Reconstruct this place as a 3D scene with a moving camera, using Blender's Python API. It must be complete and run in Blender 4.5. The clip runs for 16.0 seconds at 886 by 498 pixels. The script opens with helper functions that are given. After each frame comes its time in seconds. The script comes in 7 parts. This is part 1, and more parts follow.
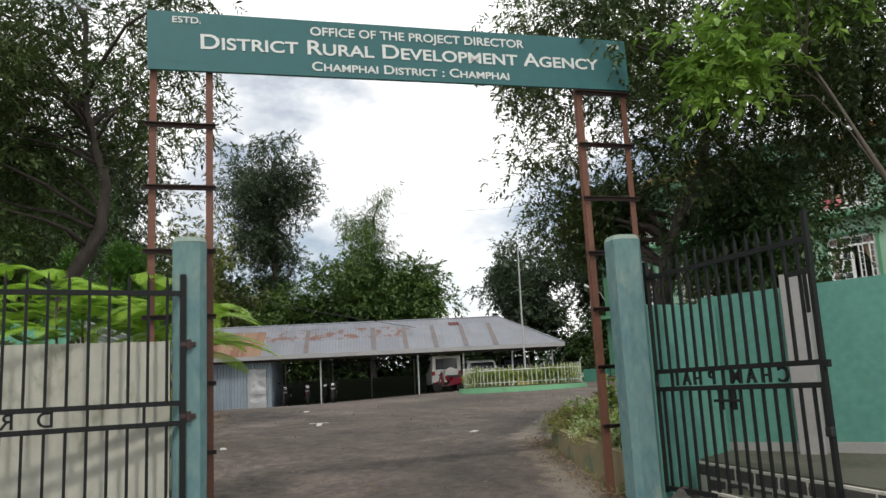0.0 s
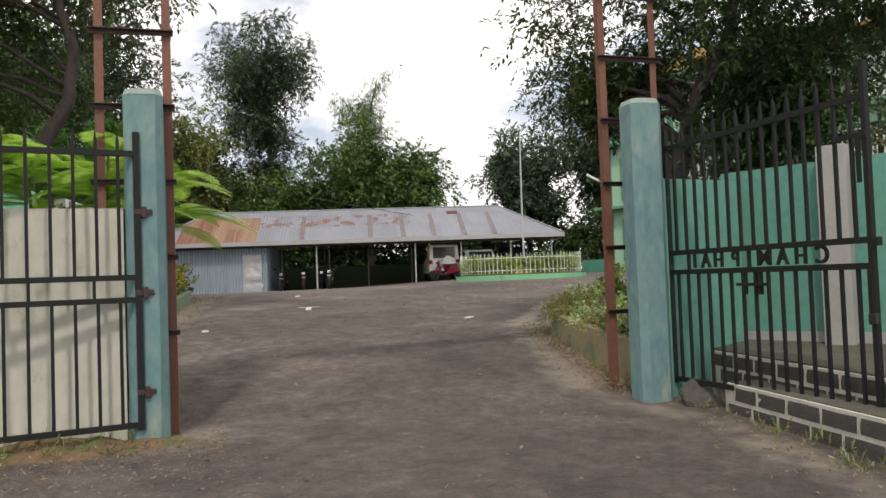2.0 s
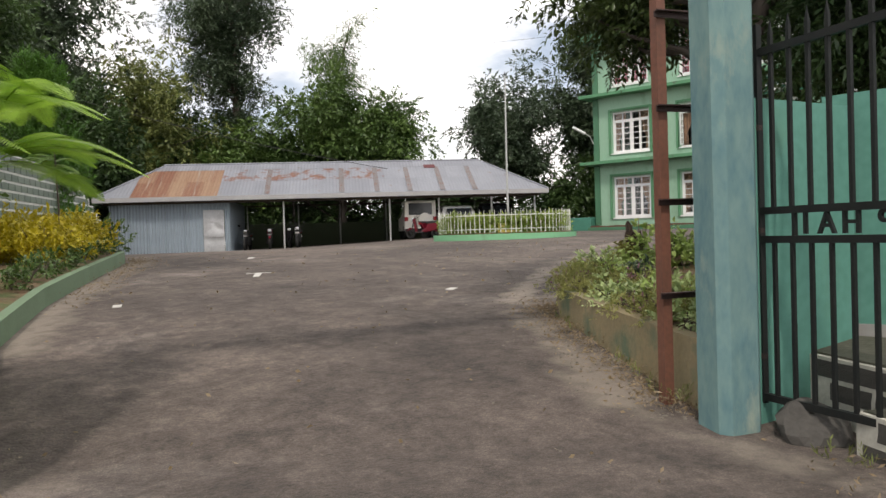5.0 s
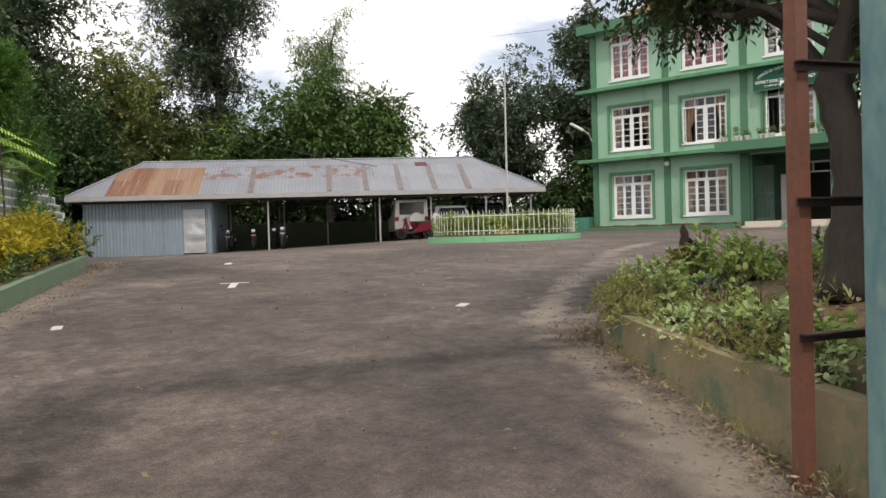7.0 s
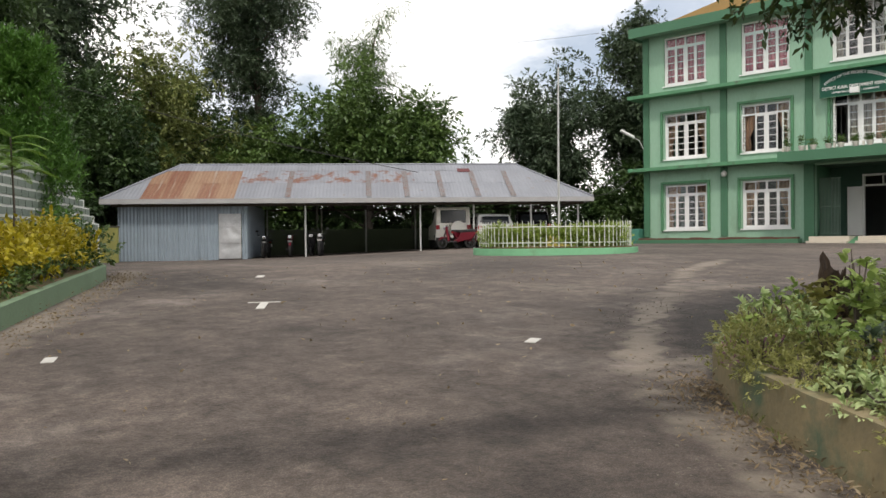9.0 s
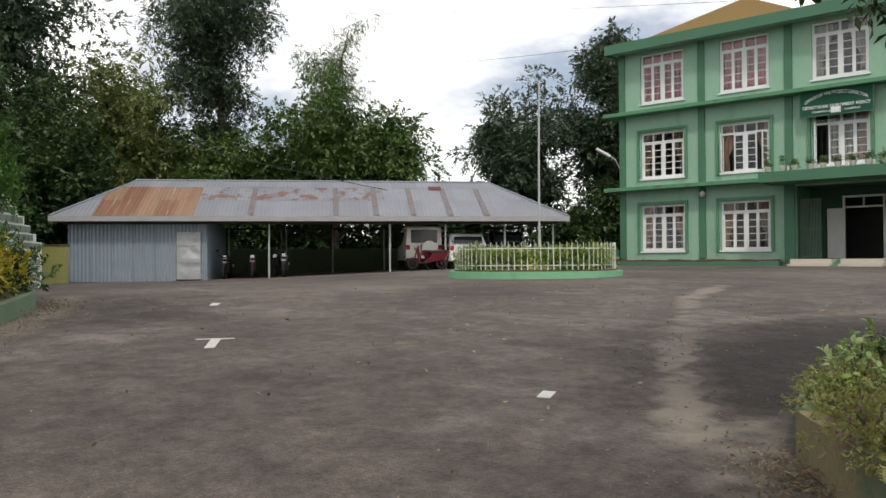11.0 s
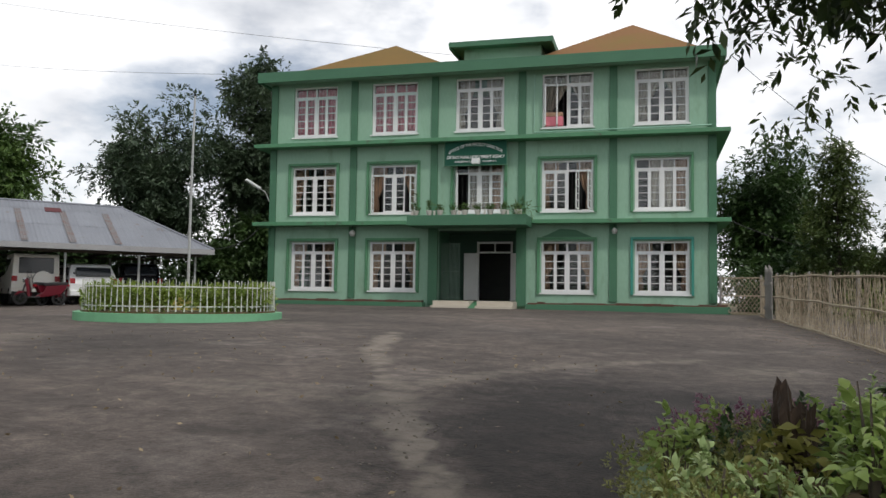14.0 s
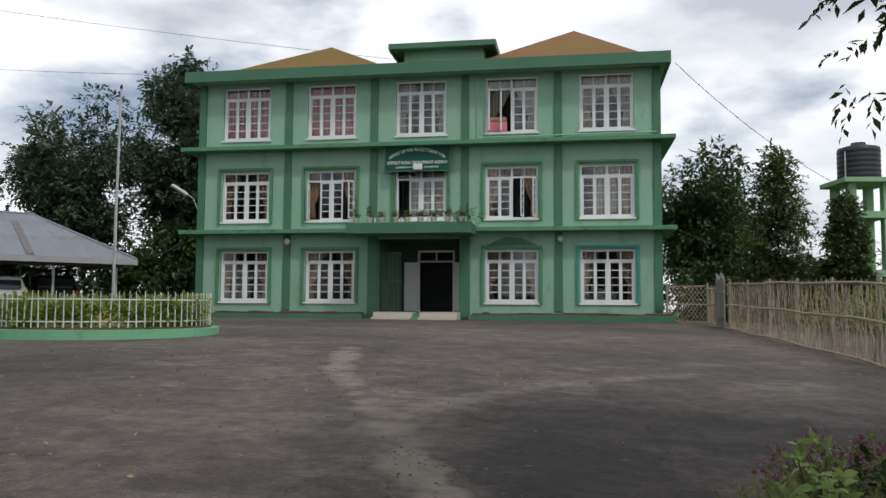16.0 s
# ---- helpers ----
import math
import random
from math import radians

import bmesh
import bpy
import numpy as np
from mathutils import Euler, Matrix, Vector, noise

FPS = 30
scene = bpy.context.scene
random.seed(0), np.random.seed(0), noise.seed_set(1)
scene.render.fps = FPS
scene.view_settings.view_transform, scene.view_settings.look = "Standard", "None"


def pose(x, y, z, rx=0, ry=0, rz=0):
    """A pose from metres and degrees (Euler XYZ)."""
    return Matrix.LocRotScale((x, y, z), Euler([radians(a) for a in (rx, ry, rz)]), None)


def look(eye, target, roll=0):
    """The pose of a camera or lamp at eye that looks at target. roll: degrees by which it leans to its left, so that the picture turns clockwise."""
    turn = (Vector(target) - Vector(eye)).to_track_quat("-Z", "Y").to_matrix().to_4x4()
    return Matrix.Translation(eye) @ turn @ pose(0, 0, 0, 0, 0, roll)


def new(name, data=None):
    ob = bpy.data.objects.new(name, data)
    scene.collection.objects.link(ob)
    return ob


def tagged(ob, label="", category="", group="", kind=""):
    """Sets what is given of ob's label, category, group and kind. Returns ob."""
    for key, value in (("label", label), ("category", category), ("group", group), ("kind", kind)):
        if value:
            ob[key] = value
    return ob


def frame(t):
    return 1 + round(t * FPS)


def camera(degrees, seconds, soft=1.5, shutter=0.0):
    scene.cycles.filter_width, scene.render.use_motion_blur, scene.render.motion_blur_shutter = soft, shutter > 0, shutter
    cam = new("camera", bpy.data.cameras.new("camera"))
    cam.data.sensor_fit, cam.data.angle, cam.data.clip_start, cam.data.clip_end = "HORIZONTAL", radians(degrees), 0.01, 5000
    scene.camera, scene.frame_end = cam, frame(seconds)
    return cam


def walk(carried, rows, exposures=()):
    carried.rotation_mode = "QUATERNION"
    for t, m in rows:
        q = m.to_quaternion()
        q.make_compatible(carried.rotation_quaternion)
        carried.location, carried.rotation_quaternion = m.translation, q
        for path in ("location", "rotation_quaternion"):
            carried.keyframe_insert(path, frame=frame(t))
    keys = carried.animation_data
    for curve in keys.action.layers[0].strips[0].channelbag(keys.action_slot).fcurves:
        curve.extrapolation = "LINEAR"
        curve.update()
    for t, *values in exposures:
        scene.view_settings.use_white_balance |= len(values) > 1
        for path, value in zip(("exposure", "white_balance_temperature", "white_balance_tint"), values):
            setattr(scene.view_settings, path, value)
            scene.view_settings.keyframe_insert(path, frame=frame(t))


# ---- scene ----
cam = camera(58.1, 16.0)
PATH = [
    (0, (-1.142, 1.725, 1.332), (-2.485, 3.166, 1.675), -3.0),
    (0.5, (-1.175, 1.819, 1.3), (-2.553, 3.239, 1.587), -3.7),
    (1, (-1.262, 1.997, 1.28), (-2.674, 3.4, 1.477), -2.7),
    (1.5, (-1.481, 2.211, 1.242), (-2.869, 3.646, 1.359), -2.0),
    (2, (-1.742, 2.458, 1.223), (-3.113, 3.912, 1.297), -2.1),
    (2.5, (-1.996, 2.811, 1.215), (-3.393, 4.242, 1.257), -2.1),
    (3, (-2.291, 3.097, 1.194), (-3.696, 4.521, 1.216), -1.6),
    (3.5, (-2.591, 3.358, 1.214), (-3.984, 4.794, 1.222), -1.5),
    (4, (-2.884, 3.7, 1.247), (-4.267, 5.144, 1.238), -1.7),
    (6.5, (-4.521, 5.171, 1.35), (-5.782, 6.722, 1.288), -1.5),
    (7, (-4.847, 5.452, 1.373), (-6.153, 6.966, 1.334), -1.7),
    (7.5, (-5.165, 5.676, 1.398), (-6.537, 7.13, 1.364), -0.7),
    (8, (-5.482, 5.868, 1.444), (-6.851, 7.325, 1.414), -0.6),
    (10.5, (-6.84, 7.125, 1.559), (-8.22, 8.573, 1.553), -0.8),
    (11, (-7.159, 7.287, 1.583), (-8.468, 8.799, 1.609), -0.4),
    (11.5, (-7.444, 7.512, 1.579), (-8.707, 9.062, 1.621), -0.9),
    (12, (-7.684, 7.739, 1.633), (-8.865, 9.352, 1.698), -0.8),
    (12.5, (-7.954, 7.928, 1.652), (-8.91, 9.684, 1.695), 0.6),
    (13, (-8.174, 8.16, 1.67), (-8.937, 10.007, 1.722), 0.4),
    (13.5, (-8.378, 8.338, 1.742), (-9.051, 10.218, 1.849), -0.2),
    (14, (-8.629, 8.56, 1.761), (-9.141, 10.49, 1.874), 0.8),
    (14.5, (-8.843, 8.766, 1.801), (-9.208, 10.73, 1.908), 0.4),
    (15, (-9.083, 9.072, 1.836), (-9.412, 11.04, 1.98), -0.2),
    (15.5, (-9.284, 9.357, 1.752), (-9.63, 11.321, 1.908), 0.1),
    (16, (-9.56, 9.617, 1.75), (-9.887, 11.585, 1.892), 0.3),
]
walk(cam, [(t, look(eye, target, roll)) for t, eye, target, roll in PATH],
     [(0, 0.05, 6600, 8), (1.0, 0.15, 6800, 12), (2.0, 0.3, 6900, 13), (4.0, 0.4, 6900, 13), (8.0, 0.4, 6900, 12), (10.5, 0.17, 6700, 10), (12.0, -0.05, 6600, 10), (13.5, -0.2, 6450, 10), (14.5, -0.22, 6400, 10), (15.5, -0.34, 6250, 9), (16.0, -0.34, 6250, 9)])

# ---- light ----
SUN_ELEVATION, SUN_AZIMUTH = radians(53.9), radians(142)
world = bpy.data.worlds.new("overcast_sky")
scene.world = world
world.use_nodes = True
wt = world.node_tree
wt.nodes.clear()


def wnode(kind, **settings):
    n = wt.nodes.new(kind)
    for key, value in settings.items():
        if key == "sky_type":
            n.sky_type = value
        elif key == "operation":
            n.operation = value
    return n


sky = wnode("ShaderNodeTexSky", sky_type="NISHITA")
sky.sun_disc = False
sky.sun_elevation, sky.sun_rotation = SUN_ELEVATION, SUN_AZIMUTH
sky.air_density, sky.dust_density = 1.0, 2.0
coord = wnode("ShaderNodeTexCoord")
stretch = wnode("ShaderNodeMapping")
stretch.inputs["Scale"].default_value = (1.0, 1.0, 2.2)
clouds = wnode("ShaderNodeTexNoise")
clouds.inputs["Scale"].default_value = 2.6
clouds.inputs["Detail"].default_value = 9.0
clouds.inputs["Roughness"].default_value = 0.55
cover = wnode("ShaderNodeValToRGB")
cover.color_ramp.elements[0].position, cover.color_ramp.elements[0].color = 0.38, (0.25, 0.25, 0.25, 1)
cover.color_ramp.elements[1].position, cover.color_ramp.elements[1].color = 0.50, (1, 1, 1, 1)
shade = wnode("ShaderNodeTexNoise")
shade.inputs["Scale"].default_value = 3.7
shade.inputs["Detail"].default_value = 7.0
grey = wnode("ShaderNodeValToRGB")
grey.color_ramp.elements[0].position, grey.color_ramp.elements[0].color = 0.35, (7.0, 7.3, 7.9, 1)
grey.color_ramp.elements[1].position, grey.color_ramp.elements[1].color = 0.52, (12.5, 12.5, 12.6, 1)
mixed = wnode("ShaderNodeMix")
mixed.data_type = "RGBA"
backing = wnode("ShaderNodeBackground")
backing.inputs["Strength"].default_value = 0.105
wout = wnode("ShaderNodeOutputWorld")
wt.links.new(coord.outputs["Generated"], stretch.inputs["Vector"])
wt.links.new(stretch.outputs[0], clouds.inputs["Vector"])
wt.links.new(stretch.outputs[0], shade.inputs["Vector"])
wt.links.new(clouds.outputs["Fac"], cover.inputs["Fac"])
wt.links.new(shade.outputs["Fac"], grey.inputs["Fac"])
wt.links.new(cover.outputs["Color"], mixed.inputs["Factor"])
wt.links.new(sky.outputs[0], mixed.inputs["A"])
wt.links.new(grey.outputs[0], mixed.inputs["B"])
wt.links.new(mixed.outputs["Result"], backing.inputs["Color"])
wt.links.new(backing.outputs[0], wout.inputs["Surface"])

sun = new("sun", bpy.data.lights.new("sun", "SUN"))
sun.data.energy, sun.data.angle, sun.data.color = 1.6, radians(3.5), (1.0, 0.96, 0.9)
sun.matrix_world = look((0, 0, 0), (-0.363, 0.464, -0.808))

# ---- materials ----


def surface(name, colour, other=None, scale=3.0, fine=40.0, rough=0.7, metal=0.0, bump=0.15, mix=0.6, stain=None, stain_at=0.6,
            stain_scale=1.2, per_object=0.0, stretch_by=(1, 1, 1), spec=0.5):
    """A weathered surface: broad and fine variation between two colours, fine relief, and an optional stain."""
    m = bpy.data.materials.new(name)
    m.use_nodes = True
    t = m.node_tree
    b = t.nodes["Principled BSDF"]
    other = other or tuple(c * 0.7 for c in colour)
    tc = t.nodes.new("ShaderNodeTexCoord")
    mp = t.nodes.new("ShaderNodeMapping")
    mp.inputs["Scale"].default_value = stretch_by
    t.links.new(tc.outputs["Object"], mp.inputs["Vector"])
    big, small = t.nodes.new("ShaderNodeTexNoise"), t.nodes.new("ShaderNodeTexNoise")
    for n, s, d in ((big, scale, 5), (small, fine, 4)):
        n.inputs["Scale"].default_value, n.inputs["Detail"].default_value = s, d
        t.links.new(mp.outputs[0], n.inputs["Vector"])
    add = t.nodes.new("ShaderNodeMath")
    add.operation = "ADD"
    t.links.new(big.outputs["Fac"], add.inputs[0])
    t.links.new(small.outputs["Fac"], add.inputs[1])
    rng = t.nodes.new("ShaderNodeMapRange")
    rng.inputs["From Min"].default_value, rng.inputs["From Max"].default_value = 0.75, 1.3
    rng.inputs["To Max"].default_value = mix
    t.links.new(add.outputs[0], rng.inputs["Value"])
    fac = rng.outputs[0]
    if per_object:
        info = t.nodes.new("ShaderNodeObjectInfo")
        more = t.nodes.new("ShaderNodeMath")
        more.operation = "MULTIPLY_ADD"
        more.inputs[1].default_value = per_object
        t.links.new(info.outputs["Random"], more.inputs[0])
        t.links.new(fac, more.inputs[2])
        fac = more.outputs[0]
    mx = t.nodes.new("ShaderNodeMix")
    mx.data_type = "RGBA"
    mx.inputs["A"].default_value, mx.inputs["B"].default_value = (*colour, 1), (*other, 1)
    t.links.new(fac, mx.inputs["Factor"])
    out = mx.outputs["Result"]
    if stain:
        sn = t.nodes.new("ShaderNodeTexNoise")
        sn.inputs["Scale"].default_value, sn.inputs["Detail"].default_value, sn.inputs["Roughness"].default_value = stain_scale, 8, 0.65
        t.links.new(mp.outputs[0], sn.inputs["Vector"])
        sr = t.nodes.new("ShaderNodeMapRange")
        sr.inputs["From Min"].default_value, sr.inputs["From Max"].default_value = stain_at, stain_at + 0.12
        t.links.new(sn.outputs["Fac"], sr.inputs["Value"])
        mx2 = t.nodes.new("ShaderNodeMix")
        mx2.data_type = "RGBA"
        mx2.inputs["B"].default_value = (*stain, 1)
        t.links.new(out, mx2.inputs["A"])
        t.links.new(sr.outputs[0], mx2.inputs["Factor"])
        out = mx2.outputs["Result"]
    t.links.new(out, b.inputs["Base Color"])
    b.inputs["Roughness"].default_value, b.inputs["Metallic"].default_value = rough, metal
    b.inputs["Specular IOR Level"].default_value = spec
    if bump:
        bp = t.nodes.new("ShaderNodeBump")
        bp.inputs["Strength"].default_value, bp.inputs["Distance"].default_value = bump, 0.02
        t.links.new(add.outputs[0], bp.inputs["Height"])
        t.links.new(bp.outputs[0], b.inputs["Normal"])
    return m


def leafage(name, dark, light, rough=0.42, through_light=0.25):
    """Leaves: each one its own shade between two greens, letting some light through."""
    m = bpy.data.materials.new(name)
    m.use_nodes = True
    t = m.node_tree
    b, out = t.nodes["Principled BSDF"], t.nodes["Material Output"]
    geo = t.nodes.new("ShaderNodeNewGeometry")
    tc = t.nodes.new("ShaderNodeTexCoord")
    no = t.nodes.new("ShaderNodeTexNoise")
    no.inputs["Scale"].default_value = 0.5
    t.links.new(tc.outputs["Object"], no.inputs["Vector"])
    avg = t.nodes.new("ShaderNodeMath")
    avg.operation = "MULTIPLY_ADD"
    avg.inputs[1].default_value = 0.42
    shift = t.nodes.new("ShaderNodeMapRange")
    shift.inputs["From Min"].default_value, shift.inputs["From Max"].default_value, shift.inputs["To Max"].default_value = 0.35, 0.65, 0.55
    t.links.new(no.outputs["Fac"], shift.inputs["Value"])
    t.links.new(geo.outputs["Random Per Island"], avg.inputs[0])
    t.links.new(shift.outputs[0], avg.inputs[2])
    mx = t.nodes.new("ShaderNodeMix")
    mx.data_type = "RGBA"
    mx.inputs["A"].default_value, mx.inputs["B"].default_value = (*dark, 1), (*light, 1)
    t.links.new(avg.outputs[0], mx.inputs["Factor"])
    t.links.new(mx.outputs["Result"], b.inputs["Base Color"])
    b.inputs["Roughness"].default_value = rough
    b.inputs["Specular IOR Level"].default_value = 0.38
    tr = t.nodes.new("ShaderNodeBsdfTranslucent")
    t.links.new(mx.outputs["Result"], tr.inputs["Color"])
    ms = t.nodes.new("ShaderNodeMixShader")
    ms.inputs["Fac"].default_value = through_light
    t.links.new(b.outputs[0], ms.inputs[1])
    t.links.new(tr.outputs[0], ms.inputs[2])
    t.links.new(ms.outputs[0], out.inputs["Surface"])
    return m


def glass(name, tint=(0.9, 0.95, 0.95), rough=0.02):
    m = bpy.data.materials.new(name)
    m.use_nodes = True
    b = m.node_tree.nodes["Principled BSDF"]
    b.inputs["Base Color"].default_value = (*tint, 1)
    b.inputs["Roughness"].default_value = rough
    b.inputs["Transmission Weight"].default_value = 1.0
    b.inputs["Specular IOR Level"].default_value = 0.08
    b.inputs["IOR"].default_value = 1.45
    return m


MINT = surface("mint_wall_paint", (0.262, 0.43, 0.315), (0.215, 0.37, 0.265), 0.5, 12, 0.75, bump=0.06, mix=0.8, stain=(0.2, 0.325, 0.225), stain_at=0.55, stain_scale=1.1, stretch_by=(1, 1, 0.35))
GREEN = surface("deep_green_paint", (0.055, 0.165, 0.09), (0.04, 0.125, 0.07), 1.0, 20, 0.6, bump=0.06, stain=(0.06, 0.13, 0.07), stain_at=0.64)
SLAB_GREEN = surface("ledge_green_paint", (0.085, 0.245, 0.125), (0.05, 0.16, 0.08), 1.5, 25, 0.7, stain=(0.07, 0.09, 0.06), stain_at=0.58, stain_scale=2.0)
WHITE = surface("white_joinery_paint", (0.74, 0.75, 0.74), (0.6, 0.61, 0.6), 2.0, 30, 0.5, bump=0.04, mix=0.6)
GLASS = glass("window_glass")
CURTAIN = surface("beige_curtain_cloth", (0.55, 0.36, 0.24), (0.38, 0.23, 0.15), 4, 60, 0.9, bump=0.1, per_object=0.5)
PINK = surface("pink_curtain_cloth", (0.72, 0.22, 0.27), (0.56, 0.14, 0.19), 4, 60, 0.9, bump=0.1)
CREAM_CLOTH = surface("cream_curtain_cloth", (0.55, 0.5, 0.42), (0.42, 0.37, 0.3), 4, 60, 0.9, bump=0.1)
# dark grey that carries the dimness of the rooms in its colour
ROOM_SHADE = surface("room_shade_grey", (0.11, 0.12, 0.115), (0.07, 0.08, 0.075), 2, 20, 0.9, bump=0)
TILE_ROOF = surface("brown_roof_sheet", (0.235, 0.125, 0.062), (0.19, 0.11, 0.05), 0.4, 14, 0.9, bump=0.1, mix=0.8, stain=(0.19, 0.135, 0.05), stain_at=0.5, stain_scale=0.15, spec=0.1)
MOSS_ROOF = surface("mossy_brown_roof_sheet", (0.20, 0.125, 0.045), (0.15, 0.105, 0.04), 0.4, 14, 0.9, bump=0.1, mix=0.8, stain=(0.145, 0.115, 0.035), stain_at=0.46, stain_scale=0.15, spec=0.1)
ZINC = surface("zinc_sheet", (0.235, 0.25, 0.28), (0.18, 0.19, 0.215), 0.8, 18, 0.55, metal=0.1, bump=0.05, mix=0.8, stain=(0.16, 0.10, 0.075), stain_at=0.63, stain_scale=2.2, per_object=0.6)
RUST = surface("rusted_sheet", (0.13, 0.036, 0.018), (0.25, 0.165, 0.105), 0.75, 22, 0.8, bump=0.1, mix=0.8, per_object=0.55, stretch_by=(3.2, 0.16, 0.16), stain=(0.29, 0.26, 0.22), stain_at=0.58, stain_scale=1.3)
ZINC_SPOT = surface("rust_spotted_zinc", (0.235, 0.25, 0.28), (0.18, 0.19, 0.215), 0.8, 18, 0.55, metal=0.1, bump=0.05, mix=0.8, stain=(0.16, 0.07, 0.045), stain_at=0.50, stain_scale=1.9, per_object=0.6)
ZINC_WALL = surface("blue_grey_zinc_wall", (0.30, 0.36, 0.41), (0.24, 0.29, 0.33), 1.2, 25, 0.5, metal=0.2, bump=0.05, mix=0.8, stain=(0.3, 0.29, 0.25), stain_at=0.62, stain_scale=0.8)
ZINC_DOOR = surface("battered_zinc_door", (0.55, 0.56, 0.57), (0.38, 0.39, 0.40), 2, 20, 0.4, metal=0.5, bump=0.5, mix=0.9)
PALE = surface("pale_fascia_paint", (0.55, 0.55, 0.52), (0.42, 0.42, 0.40), 1.5, 25, 0.6, mix=0.7)
FASCIA = surface("grey_eaves_board", (0.36, 0.36, 0.36), (0.27, 0.27, 0.27), 1.5, 25, 0.6, mix=0.8, stain=(0.24, 0.21, 0.18), stain_at=0.6)
PIPE = surface("galvanised_pipe", (0.5, 0.51, 0.5), (0.38, 0.38, 0.37), 3, 50, 0.45, metal=0.4, bump=0.03)
TEAL = surface("teal_pillar_paint", (0.15, 0.25, 0.24), (0.075, 0.165, 0.19), 1.2, 16, 0.85, bump=0.45, mix=1.0, stain=(0.24, 0.3, 0.25), stain_at=0.55, stain_scale=2.2, stretch_by=(1, 1, 0.45))
PILLAR_TOP = surface("weathered_pillar_top", (0.25, 0.31, 0.27), (0.17, 0.23, 0.2), 4, 30, 0.9, bump=0.4)
RED_IRON = surface("red_oxide_iron", (0.18, 0.072, 0.045), (0.105, 0.048, 0.032), 2, 30, 0.65, bump=0.12, mix=0.8, stain=(0.13, 0.06, 0.04), stain_at=0.6, stain_scale=3)
RUNG_IRON = surface("dark_red_iron", (0.045, 0.022, 0.02), (0.03, 0.018, 0.016), 3, 40, 0.6)
BLACK_IRON = surface("black_gate_paint", (0.009, 0.011, 0.011), (0.018, 0.018, 0.017), 4, 50, 0.6, bump=0.08, spec=0.25)
SIGN_GREEN = surface("sign_green_enamel", (0.03, 0.135, 0.14), (0.026, 0.113, 0.118), 0.5, 10, 0.45, bump=0.02)
SIGN_DARK = surface("dark_green_board", (0.015, 0.085, 0.055), (0.012, 0.06, 0.04), 1, 20, 0.75, bump=0.03, spec=0.2)
LETTER = surface("white_letter_paint", (0.72, 0.74, 0.72), (0.6, 0.62, 0.6), 5, 40, 0.5, bump=0.0)
WALL_GREEN = surface("sea_green_wall_paint", (0.107, 0.285, 0.232), (0.072, 0.215, 0.172), 0.7, 14, 0.8, bump=0.15, mix=0.9, stain=(0.10, 0.25, 0.19), stain_at=0.6, stain_scale=1.0)
GREY_WALL = surface("grey_column_plaster", (0.32, 0.31, 0.30), (0.25, 0.24, 0.23), 2, 30, 0.85, bump=0.2)
WHITE_WALL = surface("limewashed_wall", (0.50, 0.50, 0.43), (0.38, 0.38, 0.31), 0.9, 12, 0.9, bump=0.2, mix=0.9, stain=(0.2, 0.205, 0.14), stain_at=0.545, stain_scale=1.6, stretch_by=(1, 1, 0.5))
STONE = surface("dark_plinth_stone", (0.04, 0.038, 0.034), (0.075, 0.07, 0.062), 3, 25, 0.9, bump=0.6, per_object=0.5)
MORTAR = surface("white_mortar_joint", (0.5, 0.49, 0.43), (0.3, 0.29, 0.25), 3, 30, 0.9, bump=0.3, stain=(0.28, 0.27, 0.23), stain_at=0.6)
WHITE_JOINT = surface("white_painted_joint", (0.68, 0.70, 0.66), (0.5, 0.52, 0.48), 3, 30, 0.9, bump=0.3)
CEMENT = surface("mossy_cement", (0.095, 0.09, 0.07), (0.04, 0.045, 0.028), 2, 25, 0.95, bump=0.35, mix=0.9)
KERB = surface("ochre_kerb_plaster", (0.30, 0.24, 0.135), (0.22, 0.19, 0.115), 1.5, 22, 0.9, bump=0.3, mix=0.9, stain=(0.12, 0.16, 0.10), stain_at=0.53, stain_scale=1.3)
KERB_GREEN = surface("green_kerb_paint", (0.15, 0.23, 0.14), (0.11, 0.16, 0.095), 2, 25, 0.8, bump=0.2, stain=(0.2, 0.17, 0.11), stain_at=0.58)
PLANTER_GREEN = surface("planter_green_paint", (0.20, 0.48, 0.27), (0.15, 0.38, 0.21), 1.5, 20, 0.7, bump=0.15, stain=(0.15, 0.25, 0.15), stain_at=0.62)
SOIL = surface("garden_soil", (0.16, 0.10, 0.055), (0.09, 0.065, 0.035), 2, 14, 1.0, bump=0.8, mix=0.9, stain=(0.075, 0.095, 0.03), stain_at=0.48, stain_scale=2.2)
EARTH = surface("earth_and_grass", (0.10, 0.105, 0.045), (0.15, 0.11, 0.07), 0.4, 6, 1.0, bump=0.6, mix=0.9)
BARK = surface("grey_bark", (0.13, 0.105, 0.085), (0.065, 0.052, 0.042), 3, 18, 0.95, bump=0.8, stretch_by=(1, 1, 0.3))
BARK_DARK = surface("dark_bark", (0.06, 0.048, 0.04), (0.025, 0.022, 0.019), 4, 24, 0.95, bump=0.9, stretch_by=(1, 1, 0.3), stain=(0.13, 0.125, 0.10), stain_at=0.6, stain_scale=4.0)
ROTTEN = surface("rotten_stump_wood", (0.07, 0.045, 0.03), (0.02, 0.015, 0.012), 6, 26, 0.95, bump=0.9, mix=0.9, stretch_by=(1, 1, 0.25))
BAMBOO = surface("dry_bamboo", (0.44, 0.38, 0.28), (0.2, 0.155, 0.10), 3, 30, 0.75, bump=0.15, mix=0.7, per_object=0.5)
